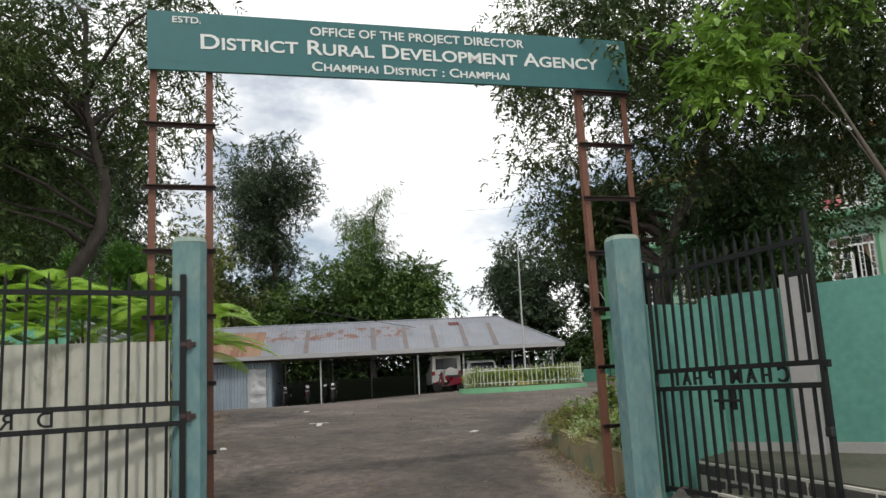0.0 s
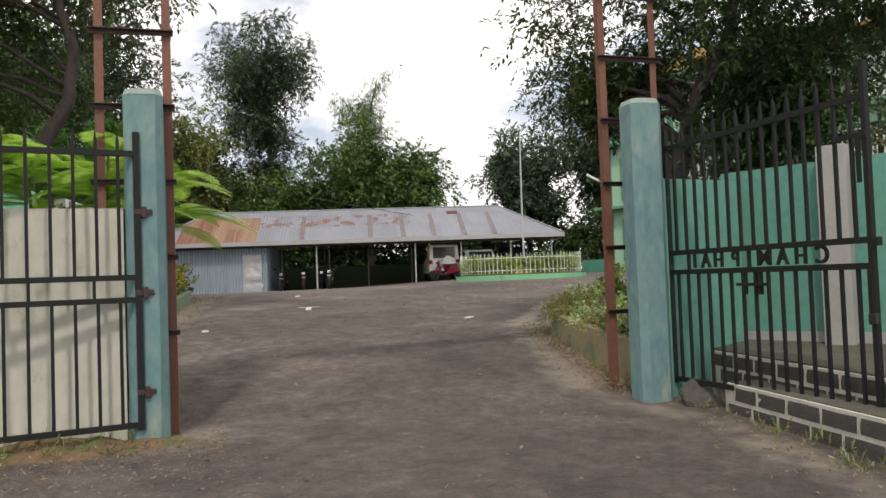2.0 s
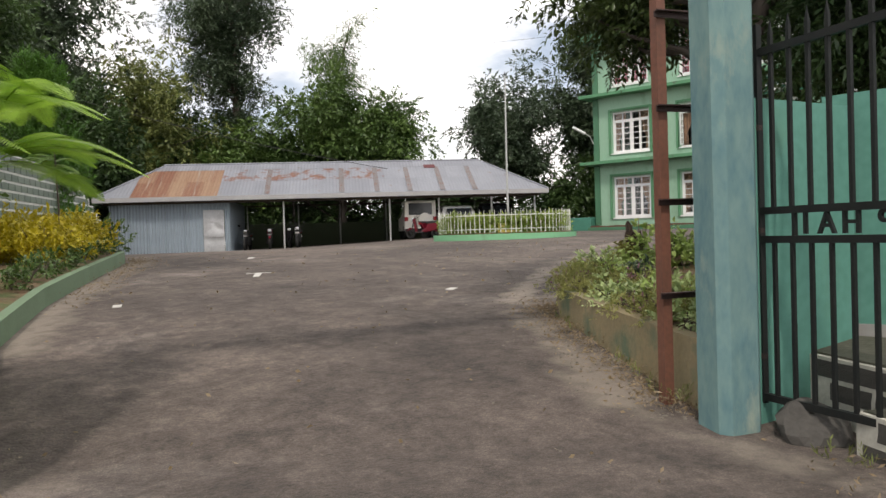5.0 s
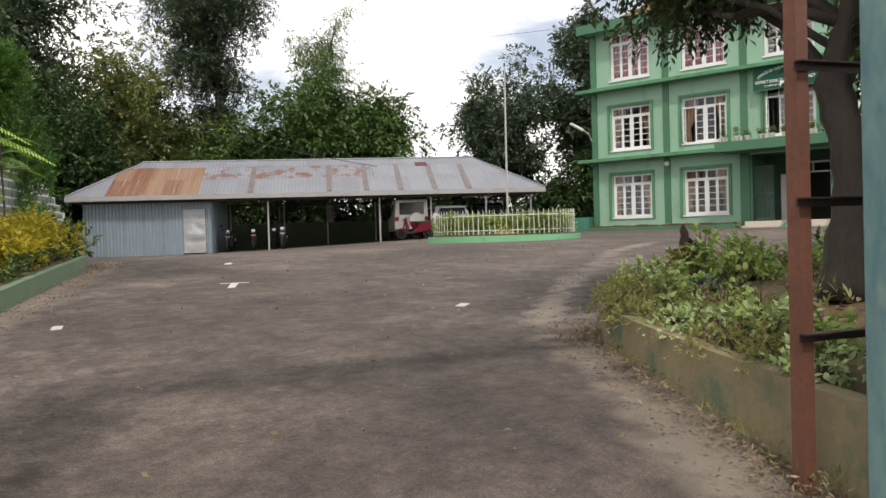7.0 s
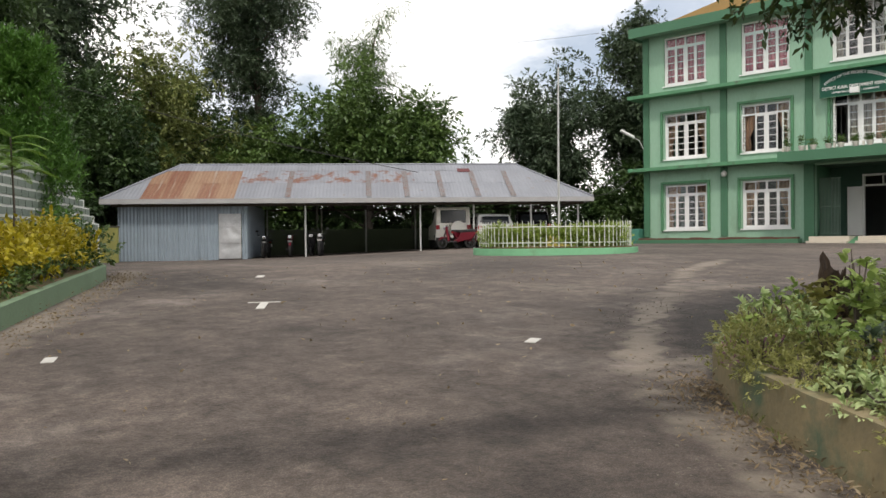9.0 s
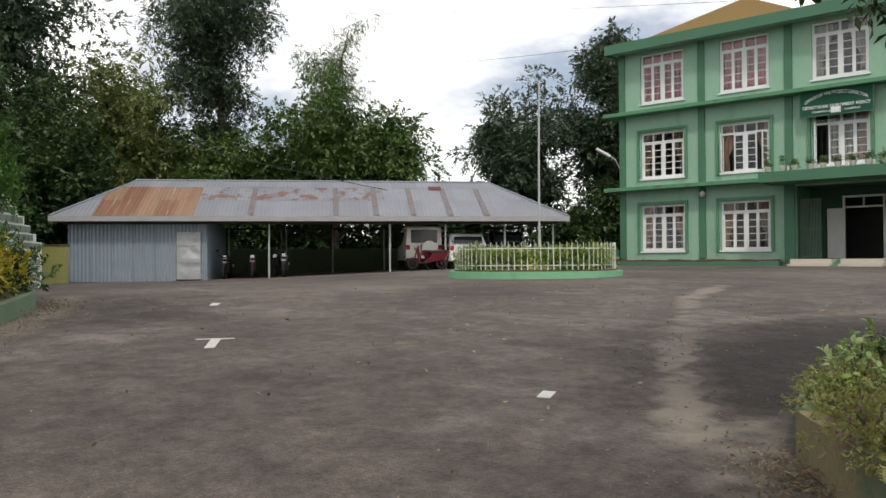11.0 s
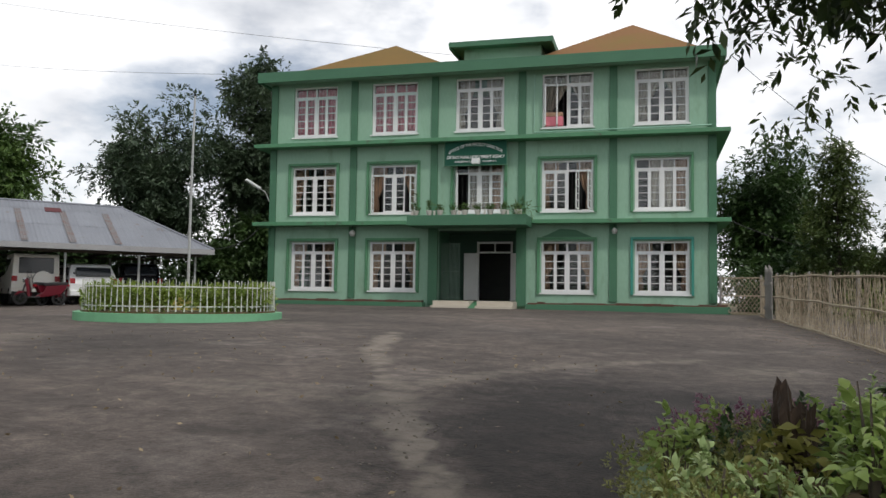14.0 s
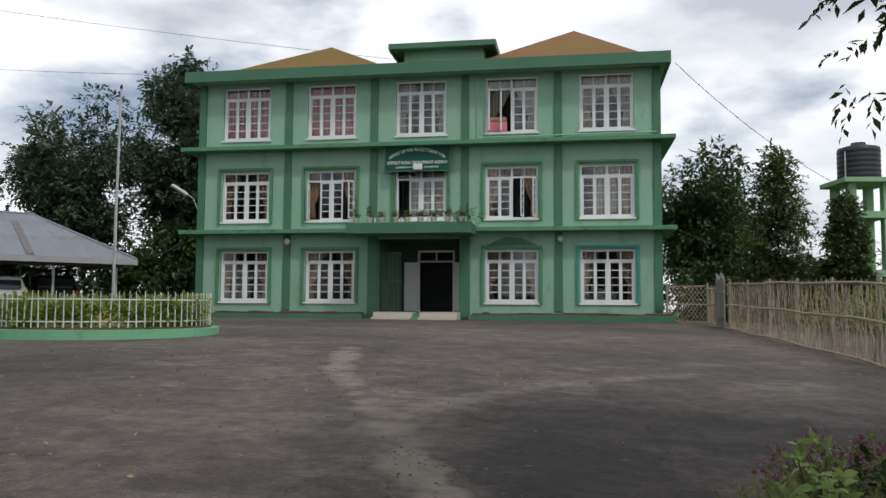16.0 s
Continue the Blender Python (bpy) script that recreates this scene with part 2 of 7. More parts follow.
OLD_PLANK = surface("grey_weathered_plank", (0.27, 0.255, 0.235), (0.17, 0.16, 0.145), 2, 30, 0.9, bump=0.3, per_object=0.3, stretch_by=(4, 4, 0.4))
BLACK_PLASTIC = surface("black_tank_plastic", (0.014, 0.016, 0.02), (0.02, 0.022, 0.026), 2, 20, 0.5, bump=0.03)
STEP = surface("pale_step_cement", (0.52, 0.47, 0.39), (0.42, 0.38, 0.31), 2, 25, 0.85, bump=0.1)
LEAF_DEEP = leafage("deep_green_leaves", (0.022, 0.048, 0.018), (0.085, 0.145, 0.042))
LEAF_MID = leafage("mid_green_leaves", (0.036, 0.078, 0.02), (0.14, 0.22, 0.055))
LEAF_CROWN = leafage("dark_crown_leaves", (0.02, 0.042, 0.016), (0.115, 0.165, 0.048))
LEAF_BROAD = leafage("glossy_olive_leaves", (0.03, 0.055, 0.018), (0.13, 0.17, 0.05))
LEAF_BLUE = leafage("blue_green_leaves", (0.032, 0.055, 0.034), (0.11, 0.155, 0.085))
LEAF_LIGHT = leafage("fresh_green_leaves", (0.10, 0.21, 0.03), (0.30, 0.47, 0.09), through_light=0.35)
LEAF_FERN = leafage("bright_fern_leaves", (0.19, 0.37, 0.03), (0.38, 0.58, 0.075), through_light=0.4)
LEAF_YELLOW = leafage("yellow_shrub_leaves", (0.30, 0.27, 0.02), (0.62, 0.50, 0.03), through_light=0.3)
LEAF_OLIVE = leafage("olive_shrub_leaves", (0.08, 0.105, 0.028), (0.26, 0.29, 0.09))
LEAF_VARIEGATED = leafage("cream_edged_leaves", (0.2, 0.32, 0.09), (0.6, 0.66, 0.36))
LEAF_PURPLE = leafage("purple_flower_heads", (0.20, 0.08, 0.13), (0.42, 0.20, 0.30))
LEAF_HEDGE = leafage("clipped_hedge_leaves", (0.12, 0.19, 0.03), (0.36, 0.44, 0.09))
LEAF_CYPRESS = leafage("cypress_sprays", (0.045, 0.12, 0.02), (0.13, 0.27, 0.05))
LEAF_HEATH = leafage("heath_leaves", (0.15, 0.165, 0.05), (0.42, 0.42, 0.14), through_light=0.35)
LEAF_BED = leafage("garden_leaves", (0.18, 0.29, 0.06), (0.5, 0.6, 0.2), through_light=0.35)
LEAF_CREEPER = leafage("creeper_leaves", (0.13, 0.13, 0.03), (0.36, 0.34, 0.09))
LEAF_DRY = leafage("dry_fallen_leaves", (0.13, 0.09, 0.05), (0.36, 0.28, 0.17))

# ---- building helpers ----


def part(name, bm, material, parent=None, label="", smooth=False):
    """Links a bmesh as one mesh object under a thing or a part."""
    me = bpy.data.meshes.new(name)
    bm.to_mesh(me)
    bm.free()
    me.materials.append(material)
    if smooth:
        me.polygons.foreach_set("use_smooth", [True] * len(me.polygons))
    ob = new(name, me)
    if parent is not None:
        ob.parent = parent
    if label:
        ob["label"] = label
    return ob


def thing(name, m, label, category, group="", kind=""):
    """An Empty at the base of a thing, which parents its parts."""
    ob = new(name)
    ob.empty_display_size = 0.2
    ob.matrix_world = m
    return tagged(ob, label, category, group, kind)


def box(bm, x0, x1, y0, y1, z0, z1, bevel=0.0):
    g = bmesh.ops.create_cube(bm, size=1.0, matrix=Matrix.LocRotScale(((x0 + x1) / 2, (y0 + y1) / 2, (z0 + z1) / 2), None, (abs(x1 - x0), abs(y1 - y0), abs(z1 - z0))))
    if bevel:
        edges = list({e for v in g["verts"] for e in v.link_edges})
        bmesh.ops.bevel(bm, geom=edges, offset=bevel, segments=2, affect="EDGES", profile=0.6)
    return bm


def boxes(*dims, bevel=0.0):
    bm = bmesh.new()
    for d in dims:
        box(bm, *d, bevel=bevel)
    return bm


def tube(bm, points, radii, sides=8, cap=True):
    """A tapered tube along points."""
    points = [Vector(p) for p in points]
    if not hasattr(radii, "__len__"):
        radii = [radii] * len(points)
    rings, side = [], None
    for i, p in enumerate(points):
        way = (points[min(i + 1, len(points) - 1)] - points[max(i - 1, 0)]).normalized()
        if side is None:
            side = way.orthogonal().normalized()
        side = (side - way * side.dot(way)).normalized()
        other = way.cross(side)
        rings.append([bm.verts.new(p + (side * math.cos(a) + other * math.sin(a)) * radii[i]) for a in (math.tau * k / sides for k in range(sides))])
    for a, b in zip(rings, rings[1:]):
        for k in range(sides):
            bm.faces.new((a[k], a[(k + 1) % sides], b[(k + 1) % sides], b[k]))
    if cap:
        bm.faces.new(rings[0][::-1])
        bm.faces.new(rings[-1])
    return bm


def prism(bm, outline, z0, z1):
    """A solid with a level outline, from z0 to z1 (each a number or a function of x and y)."""
    lo = [bm.verts.new((x, y, z0(x, y) if callable(z0) else z0)) for x, y in outline]
    hi = [bm.verts.new((x, y, z1(x, y) if callable(z1) else z1)) for x, y in outline]
    n = len(outline)
    bm.faces.new(lo[::-1])
    bm.faces.new(hi)
    for k in range(n):
        bm.faces.new((lo[k], lo[(k + 1) % n], hi[(k + 1) % n], hi[k]))
    bmesh.ops.recalc_face_normals(bm, faces=bm.faces[:])
    return bm


def band(bm, line, half, z0, z1):
    """A wall of even thickness along a line of points, from z0 to z1."""
    pts = [Vector((x, y)) for x, y in line]
    left, right = [], []
    for i, p in enumerate(pts):
        way = (pts[min(i + 1, len(pts) - 1)] - pts[max(i - 1, 0)]).normalized()
        n = Vector((-way.y, way.x)) * half
        left.append(p + n)
        right.append(p - n)
    rows = []
    for l, r in zip(left, right):
        c = (l + r) / 2
        a, b = (z0(c.x, c.y) if callable(z0) else z0), (z1(c.x, c.y) if callable(z1) else z1)
        rows.append([bm.verts.new((l.x, l.y, a)), bm.verts.new((r.x, r.y, a)), bm.verts.new((r.x, r.y, b)), bm.verts.new((l.x, l.y, b))])
    for p, q in zip(rows, rows[1:]):
        for k in range(4):
            bm.faces.new((p[k], p[(k + 1) % 4], q[(k + 1) % 4], q[k]))
    bm.faces.new(rows[0][::-1])
    bm.faces.new(rows[-1])
    bmesh.ops.recalc_face_normals(bm, faces=bm.faces[:])
    return bm


def pierced(x0, x1, z0, z1, depth, holes):
    """A wall in the xz plane, front at y = 0, back at y = depth, with rectangular openings through it."""
    bm = bmesh.new()
    xs = sorted({x0, x1, *(h[0] for h in holes), *(h[1] for h in holes)})
    zs = sorted({z0, z1, *(h[2] for h in holes), *(h[3] for h in holes)})

    def solid(i, k):
        if not (0 <= i < len(xs) - 1 and 0 <= k < len(zs) - 1):
            return False
        x, z = (xs[i] + xs[i + 1]) / 2, (zs[k] + zs[k + 1]) / 2
        return not any(h[0] < x < h[1] and h[2] < z < h[3] for h in holes)

    def quad(*co):
        bm.faces.new([bm.verts.new(c) for c in co])

    for i in range(len(xs) - 1):
        for k in range(len(zs) - 1):
            if not solid(i, k):
                continue
            a, b, c, d = xs[i], xs[i + 1], zs[k], zs[k + 1]
            quad((a, 0, c), (b, 0, c), (b, 0, d), (a, 0, d))
            quad((b, depth, c), (a, depth, c), (a, depth, d), (b, depth, d))
            if not solid(i - 1, k):
                quad((a, depth, c), (a, 0, c), (a, 0, d), (a, depth, d))
            if not solid(i + 1, k):
                quad((b, 0, c), (b, depth, c), (b, depth, d), (b, 0, d))
            if not solid(i, k - 1):
                quad((a, depth, c), (b, depth, c), (b, 0, c), (a, 0, c))
            if not solid(i, k + 1):
                quad((a, 0, d), (b, 0, d), (b, depth, d), (a, depth, d))
    bmesh.ops.remove_doubles(bm, verts=bm.verts[:], dist=0.0005)
    return bm


def lettering(name, body, size, material, parent, m, depth=0.004, small_caps=False, width=None, arch_by=0.0):
    """Words in the built-in font, as a mesh, centred on the pose m under parent."""
    cu = bpy.data.curves.new(name, "FONT")
    cu.body, cu.size, cu.extrude = body, size, depth
    cu.offset = size * 0.014
    cu.align_x, cu.align_y = "CENTER", "CENTER"
    if small_caps:
        cu.small_caps_scale = 0.8
        for c in cu.body_format:
            c.use_small_caps = True
    tmp = new(name, cu)
    me = bpy.data.meshes.new_from_object(tmp.evaluated_get(bpy.context.evaluated_depsgraph_get()))
    bpy.data.objects.remove(tmp)
    if width:
        xs = [v.co.x for v in me.vertices]
        k = width / (max(xs) - min(xs))
        for v in me.vertices:
            v.co.x *= k
    for v in me.vertices:
        v.co.y -= arch_by * v.co.x ** 2
    me.materials.clear()
    me.materials.append(material)
    whole = bmesh.new()
    whole.from_mesh(me)
    seen, made = set(), None
    for start in whole.verts:
        if start.index in seen:
            continue
        piece, queue = [], [start]
        seen.add(start.index)
        while queue:
            v = queue.pop()
            piece.append(v)
            for e in v.link_edges:
                o = e.other_vert(v)
                if o.index not in seen:
                    seen.add(o.index)
                    queue.append(o)
        order = {v.index: i for i, v in enumerate(piece)}
        faces = [[order[v.index] for v in f.verts] for f in whole.faces if f.verts[0].index in order]
        glyph = bpy.data.meshes.new("letter")
        glyph.from_pydata([v.co[:] for v in piece], [], faces)
        glyph.materials.append(material)
        made = new("letter", glyph)
        made.parent = parent
        made.matrix_basis = m
    whole.free()
    bpy.data.meshes.remove(me)
    return made


def leaves(name, clumps, per, spread, length, width, material, parent=None, seed=1, droop=0.3, fold=0.25, label="", kind="", oval=False):
    """A crown of many small folded leaves scattered round clump centres, in one mesh."""
    r = np.random.default_rng(seed)

    def unit(v):
        return v / np.maximum(np.linalg.norm(v, axis=1), 1e-6)[:, None]

    each = 8 if per >= 14 else 1
    c = np.repeat(np.asarray(clumps, float)[:, :3], max(1, per // each), axis=0)
    n = len(c)
    out = unit(r.normal(size=(n, 3)))
    base = c + out * (r.random(n) ** 0.45)[:, None] * spread * (1.3 if each > 1 else 1.5) * np.array([1, 1, 0.75])
    if each > 1:
        # leaves stand in two ranks along short bending twigs
        along = unit(out * 0.7 + r.normal(size=(n, 3)) * 0.45 + np.array([0, 0, -0.7 * droop]))
        reach = length * (2.2 if length > 0.08 else 1.6) * (0.6 + 0.8 * r.random(n))[:, None]
        flank = unit(np.cross(along, np.array([0, 0, 1.0]) + 0.5 * r.normal(size=(n, 3))))
        f = np.tile((np.arange(each) + 0.4) / each, n)[:, None]
        rank = np.tile(np.where(np.arange(each) % 2, 1.0, -1.0), n)[:, None]
        along, flank, reach, base = (np.repeat(q, each, axis=0) for q in (along, flank, reach, base))
        n *= each
        base = base + along * reach * f - np.array([0, 0, 1.0]) * reach * f * f * 0.25 * (1 if droop > 0 else -0.3)
        way = unit(along * 0.75 + flank * rank * 0.85 * (1.1 - 0.6 * f) + r.normal(size=(n, 3)) * 0.28 - np.array([0, 0, 0.45 * droop]))
        side = unit(np.cross(way, np.array([0, 0, 1.0]) + 0.42 * r.normal(size=(n, 3))))
    else:
        way = r.normal(size=(n, 3))
        way[:, 2] = way[:, 2] * 0.5 - droop
        way = unit(way)
        side = unit(np.cross(way, r.normal(size=(n, 3))))
    up = np.cross(side, way)
    k = (0.65 + 0.7 * r.random(n))[:, None]
    ln, wd = length * k, width * k
    if oval:
        sets = [base]
        for f, g in ((0.3, 0.5), (0.62, 0.42)):
            sets += [base + way * ln * f + side * wd * g + up * wd * fold * g * 2, base + way * ln * f - side * wd * g + up * wd * fold * g * 2]
        sets += [base + way * ln - up * ln * 0.12]
        v = np.stack(sets, axis=1)
        pattern, nv = np.array([[0, 1, 2, 1, 3, 2, 2, 3, 4, 3, 5, 4]]), 6
    else:
        pattern, nv = np.array([[0, 1, 2, 0, 2, 3]]), 4
        v = np.stack([base, base + way * ln * 0.5 + side * wd * 0.5 + up * wd * fold, base + way * ln, base + way * ln * 0.5 - side * wd * 0.5 + up * wd * fold], axis=1)
    me = bpy.data.meshes.new(name)
    me.vertices.add(nv * n)
    me.vertices.foreach_set("co", v.reshape(-1))
    tri = (np.arange(n)[:, None] * nv + pattern).reshape(-1)
    me.loops.add(len(tri))
    me.loops.foreach_set("vertex_index", tri.astype(np.int32))
    me.polygons.add(len(tri) // 3)
    me.polygons.foreach_set("loop_start", np.arange(0, len(tri), 3, dtype=np.int32))
    me.update()
    me.validate()
    me.materials.append(material)
    ob = new(name, me)
    if parent is not None:
        ob.parent = parent
    if label:
        ob["label"] = label
    if kind:
        ob["kind"] = kind
    return ob


def cloud(n, centre, radii, seed, hollow=0.55, rough=0.35, floor=None):
    """Clump centres in an uneven ellipsoid, denser towards its skin, with gaps."""
    r = np.random.default_rng(seed)
    out = []
    while len(out) < n:
        d = r.normal(size=3)
        d /= np.linalg.norm(d)
        k = hollow + (1 - hollow) * r.random() ** 0.6
        bulge = 1 + rough * noise.noise(Vector(d * 1.9) + Vector((seed * 3.1, 0, 0))) + 0.5 * rough * noise.noise(Vector(d * 4.7) + Vector((0, seed * 1.7, 0)))
        if noise.noise(Vector(d * 3.3) + Vector((0, 0, seed * 2.3))) < -0.16:
            continue
        p = np.asarray(centre) + d * k * bulge * np.asarray(radii)
        if floor is None or p[2] > floor:
            out.append(p)
    return np.array(out)


def lumpy(n, centre, radii, seed, lumps=11, size=0.42, floor=None):
    """Clump centres on a crown made of several rounded lumps, with gaps between them."""
    r = np.random.default_rng(seed)
    centre, radii = np.asarray(centre, float), np.asarray(radii, float)
    out = []
    for k in range(lumps):
        d = r.normal(size=3)
        d /= np.linalg.norm(d)
        f = 0.35 + 0.4 * r.random()
        if k < 2:
            f *= 0.4
        q = size * (0.75 + 0.5 * r.random())
        got = cloud(max(3, n // lumps), centre + d * f * radii, radii * q, seed * 7 + k, hollow=0.5, rough=0.5)
        out.append(got if floor is None else got[got[:, 2] > floor])
    return np.concatenate(out)


def tree(label, base, trunk, clumps, bark, leaf, per=60, spread=0.5, length=0.2, width=0.08, seed=1, limbs=14, droop=0.3, group="", name="tree", trunk_radius=0.2, reach=99.0):
    """A tapered trunk with limbs that reach into a crown of leaves. Points are relative to base."""
    root = thing(name, Matrix.Translation(base), label, "tree", group)
    r = random.Random(seed)
    bm = bmesh.new()
    n = len(trunk)
    radii = [trunk_radius * (1.25 if i == 0 else 1 - 0.75 * i / (n - 1)) for i in range(n)]
    fine, thick = [], []
    for i in range((n - 1) * 6 + 1):
        f = i / 6
        a, b = int(min(f, n - 2)), int(min(f, n - 2)) + 1
        fine.append(Vector(trunk[a]).lerp(Vector(trunk[b]), f - a))
        thick.append(radii[a] + (radii[b] - radii[a]) * (f - a))
    tube(bm, fine, thick, 14)
    for v in bm.verts:
        v.co += Vector((noise.noise(v.co * 5), noise.noise(v.co * 5 + Vector((7, 0, 0))), 0)) * trunk_radius * 0.28 + Vector((noise.noise(v.co * 15), noise.noise(v.co * 15 + Vector((7, 0, 0))), 0)) * trunk_radius * 0.1
    part("trunk", bm, bark, root, smooth=True)
    pts = [Vector(p) for p in trunk]
    close = [i for i, c in enumerate(clumps) if math.hypot(c[0], c[1]) < reach]
    picks = r.sample(close, min(limbs, len(close)))
    for i in picks:
        bm = bmesh.new()
        end = Vector(clumps[i])
        want = min(pts[-1].z * 0.97, max(pts[0].z + 0.25 * (pts[-1].z - pts[0].z), end.z - r.uniform(0.25, 0.6) * (Vector((end.x, end.y)).length + 0.4)))
        start = pts[0]
        for p, q in zip(pts, pts[1:]):
            if p.z <= want <= q.z:
                start = p.lerp(q, (want - p.z) / max(0.001, q.z - p.z))
        mid = start.lerp(end, 0.5) + Vector((r.uniform(-.3, .3), r.uniform(-.3, .3), r.uniform(-.1, .45)))
        k = trunk_radius * r.uniform(0.18, 0.34)
        tube(bm, [start, start.lerp(mid, 0.5) + Vector((0, 0, 0.1)), mid, end], [k, k * 0.8, k * 0.55, k * 0.15], 5)
        part("limb", bm, bark, root, smooth=True)
    leaves("crown", clumps, per, spread, length, width, leaf, root, seed, droop)
    return root


def ground_height(x, y):
    """The lie of the land: rising from the gate to the yard, falling gently to the shed, and away far off."""
    u, v = (y - x) / math.sqrt(2), (x + y) / math.sqrt(2)
    s = u - 10.3

    def step(a, b, k):
        k = min(1, max(0, (k - a) / (b - a)))
        return k * k * (3 - 2 * k)
    z = 1.3 * (1 - math.exp(-s / 10)) if s > 0 else 0.02 * max(s, -40)
    far = math.hypot(x + 14, y - 22)
    return z - 0.5 * step(24, 40, u) * step(8, -10, v) - 9 * step(46, 130, far)


SHED = pose(-40.0, 21.1, 0, 0, 0, 49.1)
GATE = pose(-8.05, 5.81, 0, 0, 0, 60.26)
FRONT = pose(0, 40.36, 0)


def local(frame_pose, x, y, z=0.0):
    return frame_pose @ Vector((x, y, z))

# ---- ground ----


def sheet(name, xs, ys, height, material, dust=None):
    """A sheet of ground over a grid of x and y."""
    me = bpy.data.meshes.new(name)
    verts = [(x, y, height(x, y)) for y in ys for x in xs]
    nx = len(xs)
    faces = [(j * nx + i, j * nx + i + 1, (j + 1) * nx + i + 1, (j + 1) * nx + i) for j in range(len(ys) - 1) for i in range(nx - 1)]
    me.from_pydata(verts, [], faces)
    me.polygons.foreach_set("use_smooth", [True] * len(me.polygons))
    if dust:
        at = me.attributes.new("dust", "FLOAT", "POINT")
        at.data.foreach_set("value", [dust(x, y) for x, y, _ in verts])
    me.materials.append(material)
    return tagged(new(name, me), kind="structure")


def spaced(near0, near1, step, far):
    """Even steps near, growing ones out to the horizon."""
    mid = [near0 + step * k for k in range(int((near1 - near0) / step) + 1)]
    out, k = [], step
    a, b = near0, near1
    lo, hi = [], []
    while a > -far:
        k *= 1.35
        a -= k
        lo.append(a)
    k = step
    while b < far:
        k *= 1.35
        b += k
        hi.append(b)
    return lo[::-1] + mid + hi


ground = sheet("ground", spaced(-50, 14, 1.0, 1500), spaced(-14, 60, 1.0, 1500), lambda x, y: ground_height(x, y) - 0.05, EARTH)
tagged(ground, "earth with grass beyond the paved yard", "ground")

TRAIL = [(-6.4, 9.3), (-7.3, 10.2), (-8.6, 11.2), (-9.2, 12.0), (-9.75, 12.9), (-10.3, 14.0), (-10.9, 15.6), (-11.6, 17.3), (-12.6, 19.6), (-13.4, 23)]
FORK = [(-11.0, 17.0), (-10.4, 18.2), (-9.6, 19.5), (-8, 21)]


def near_line(x, y, line):
    best = 99.0
    for (ax, ay), (bx, by) in zip(line, line[1:]):
        dx, dy = bx - ax, by - ay
        k = min(1, max(0, ((x - ax) * dx + (y - ay) * dy) / (dx * dx + dy * dy)))
        best = min(best, math.hypot(x - ax - k * dx, y - ay - k * dy))
    return best


def dusting(x, y):
    wob = noise.noise(Vector((x * 0.9, y * 0.9, 3))) * 0.26 + noise.noise(Vector((x * 2.6, y * 2.6, 8))) * 0.14
    a = max(0, 1 - (near_line(x, y, TRAIL) + wob) / 0.30)
    b = max(0, 1 - (near_line(x, y, FORK) + wob) / 0.55) * 0.6
    u = (y - x) / math.sqrt(2)
    edge = max(0, 1 - abs(near_line(x, y, [(-6.2, 9.5), (-7.3, 10.45), (-8.6, 11.55), (-9.0, 12.6)]) + wob) / 0.26) * 0.9
    verge = max(0, 1 - (near_line(x, y, [(-11.5, 7.2), (-14, 8.75), (-17, 10.9), (-19.5, 12.75), (-21, 13.4)]) + wob) / 0.55)
    strip = max(0, 1 - (near_line(x, y, [(-6.1, 9.2), (-5.3, 8.95), (-4.6, 8.7), (-3.0, 7.3), (-0.5, 5.1)]) + wob) / 0.4) * 0.62
    patch = max(0, noise.noise(Vector((x * 0.35, y * 0.35, 9))) * 1.6 - 0.35) if u > 16 else 0
    wall = max(0, 1 - (near_line(x, y, [(-9.9, 2.4), (-8.6, 4.6), (-8.2, 5.6)]) + wob) / 1.5) * 0.62
    pale = min(1, max(a, b, edge, strip, verge, patch * 0.7, wall))
    fresh = max(0, 1.3 - (near_line(x, y, [(-9.4, 13.4), (-9.7, 15.2), (-9.6, 16.8), (-7.8, 16.6), (-5.8, 16.9)]) + 1.6 * wob) / 1.2)
    return pale if pale > 0.3 else pale - min(1, fresh)


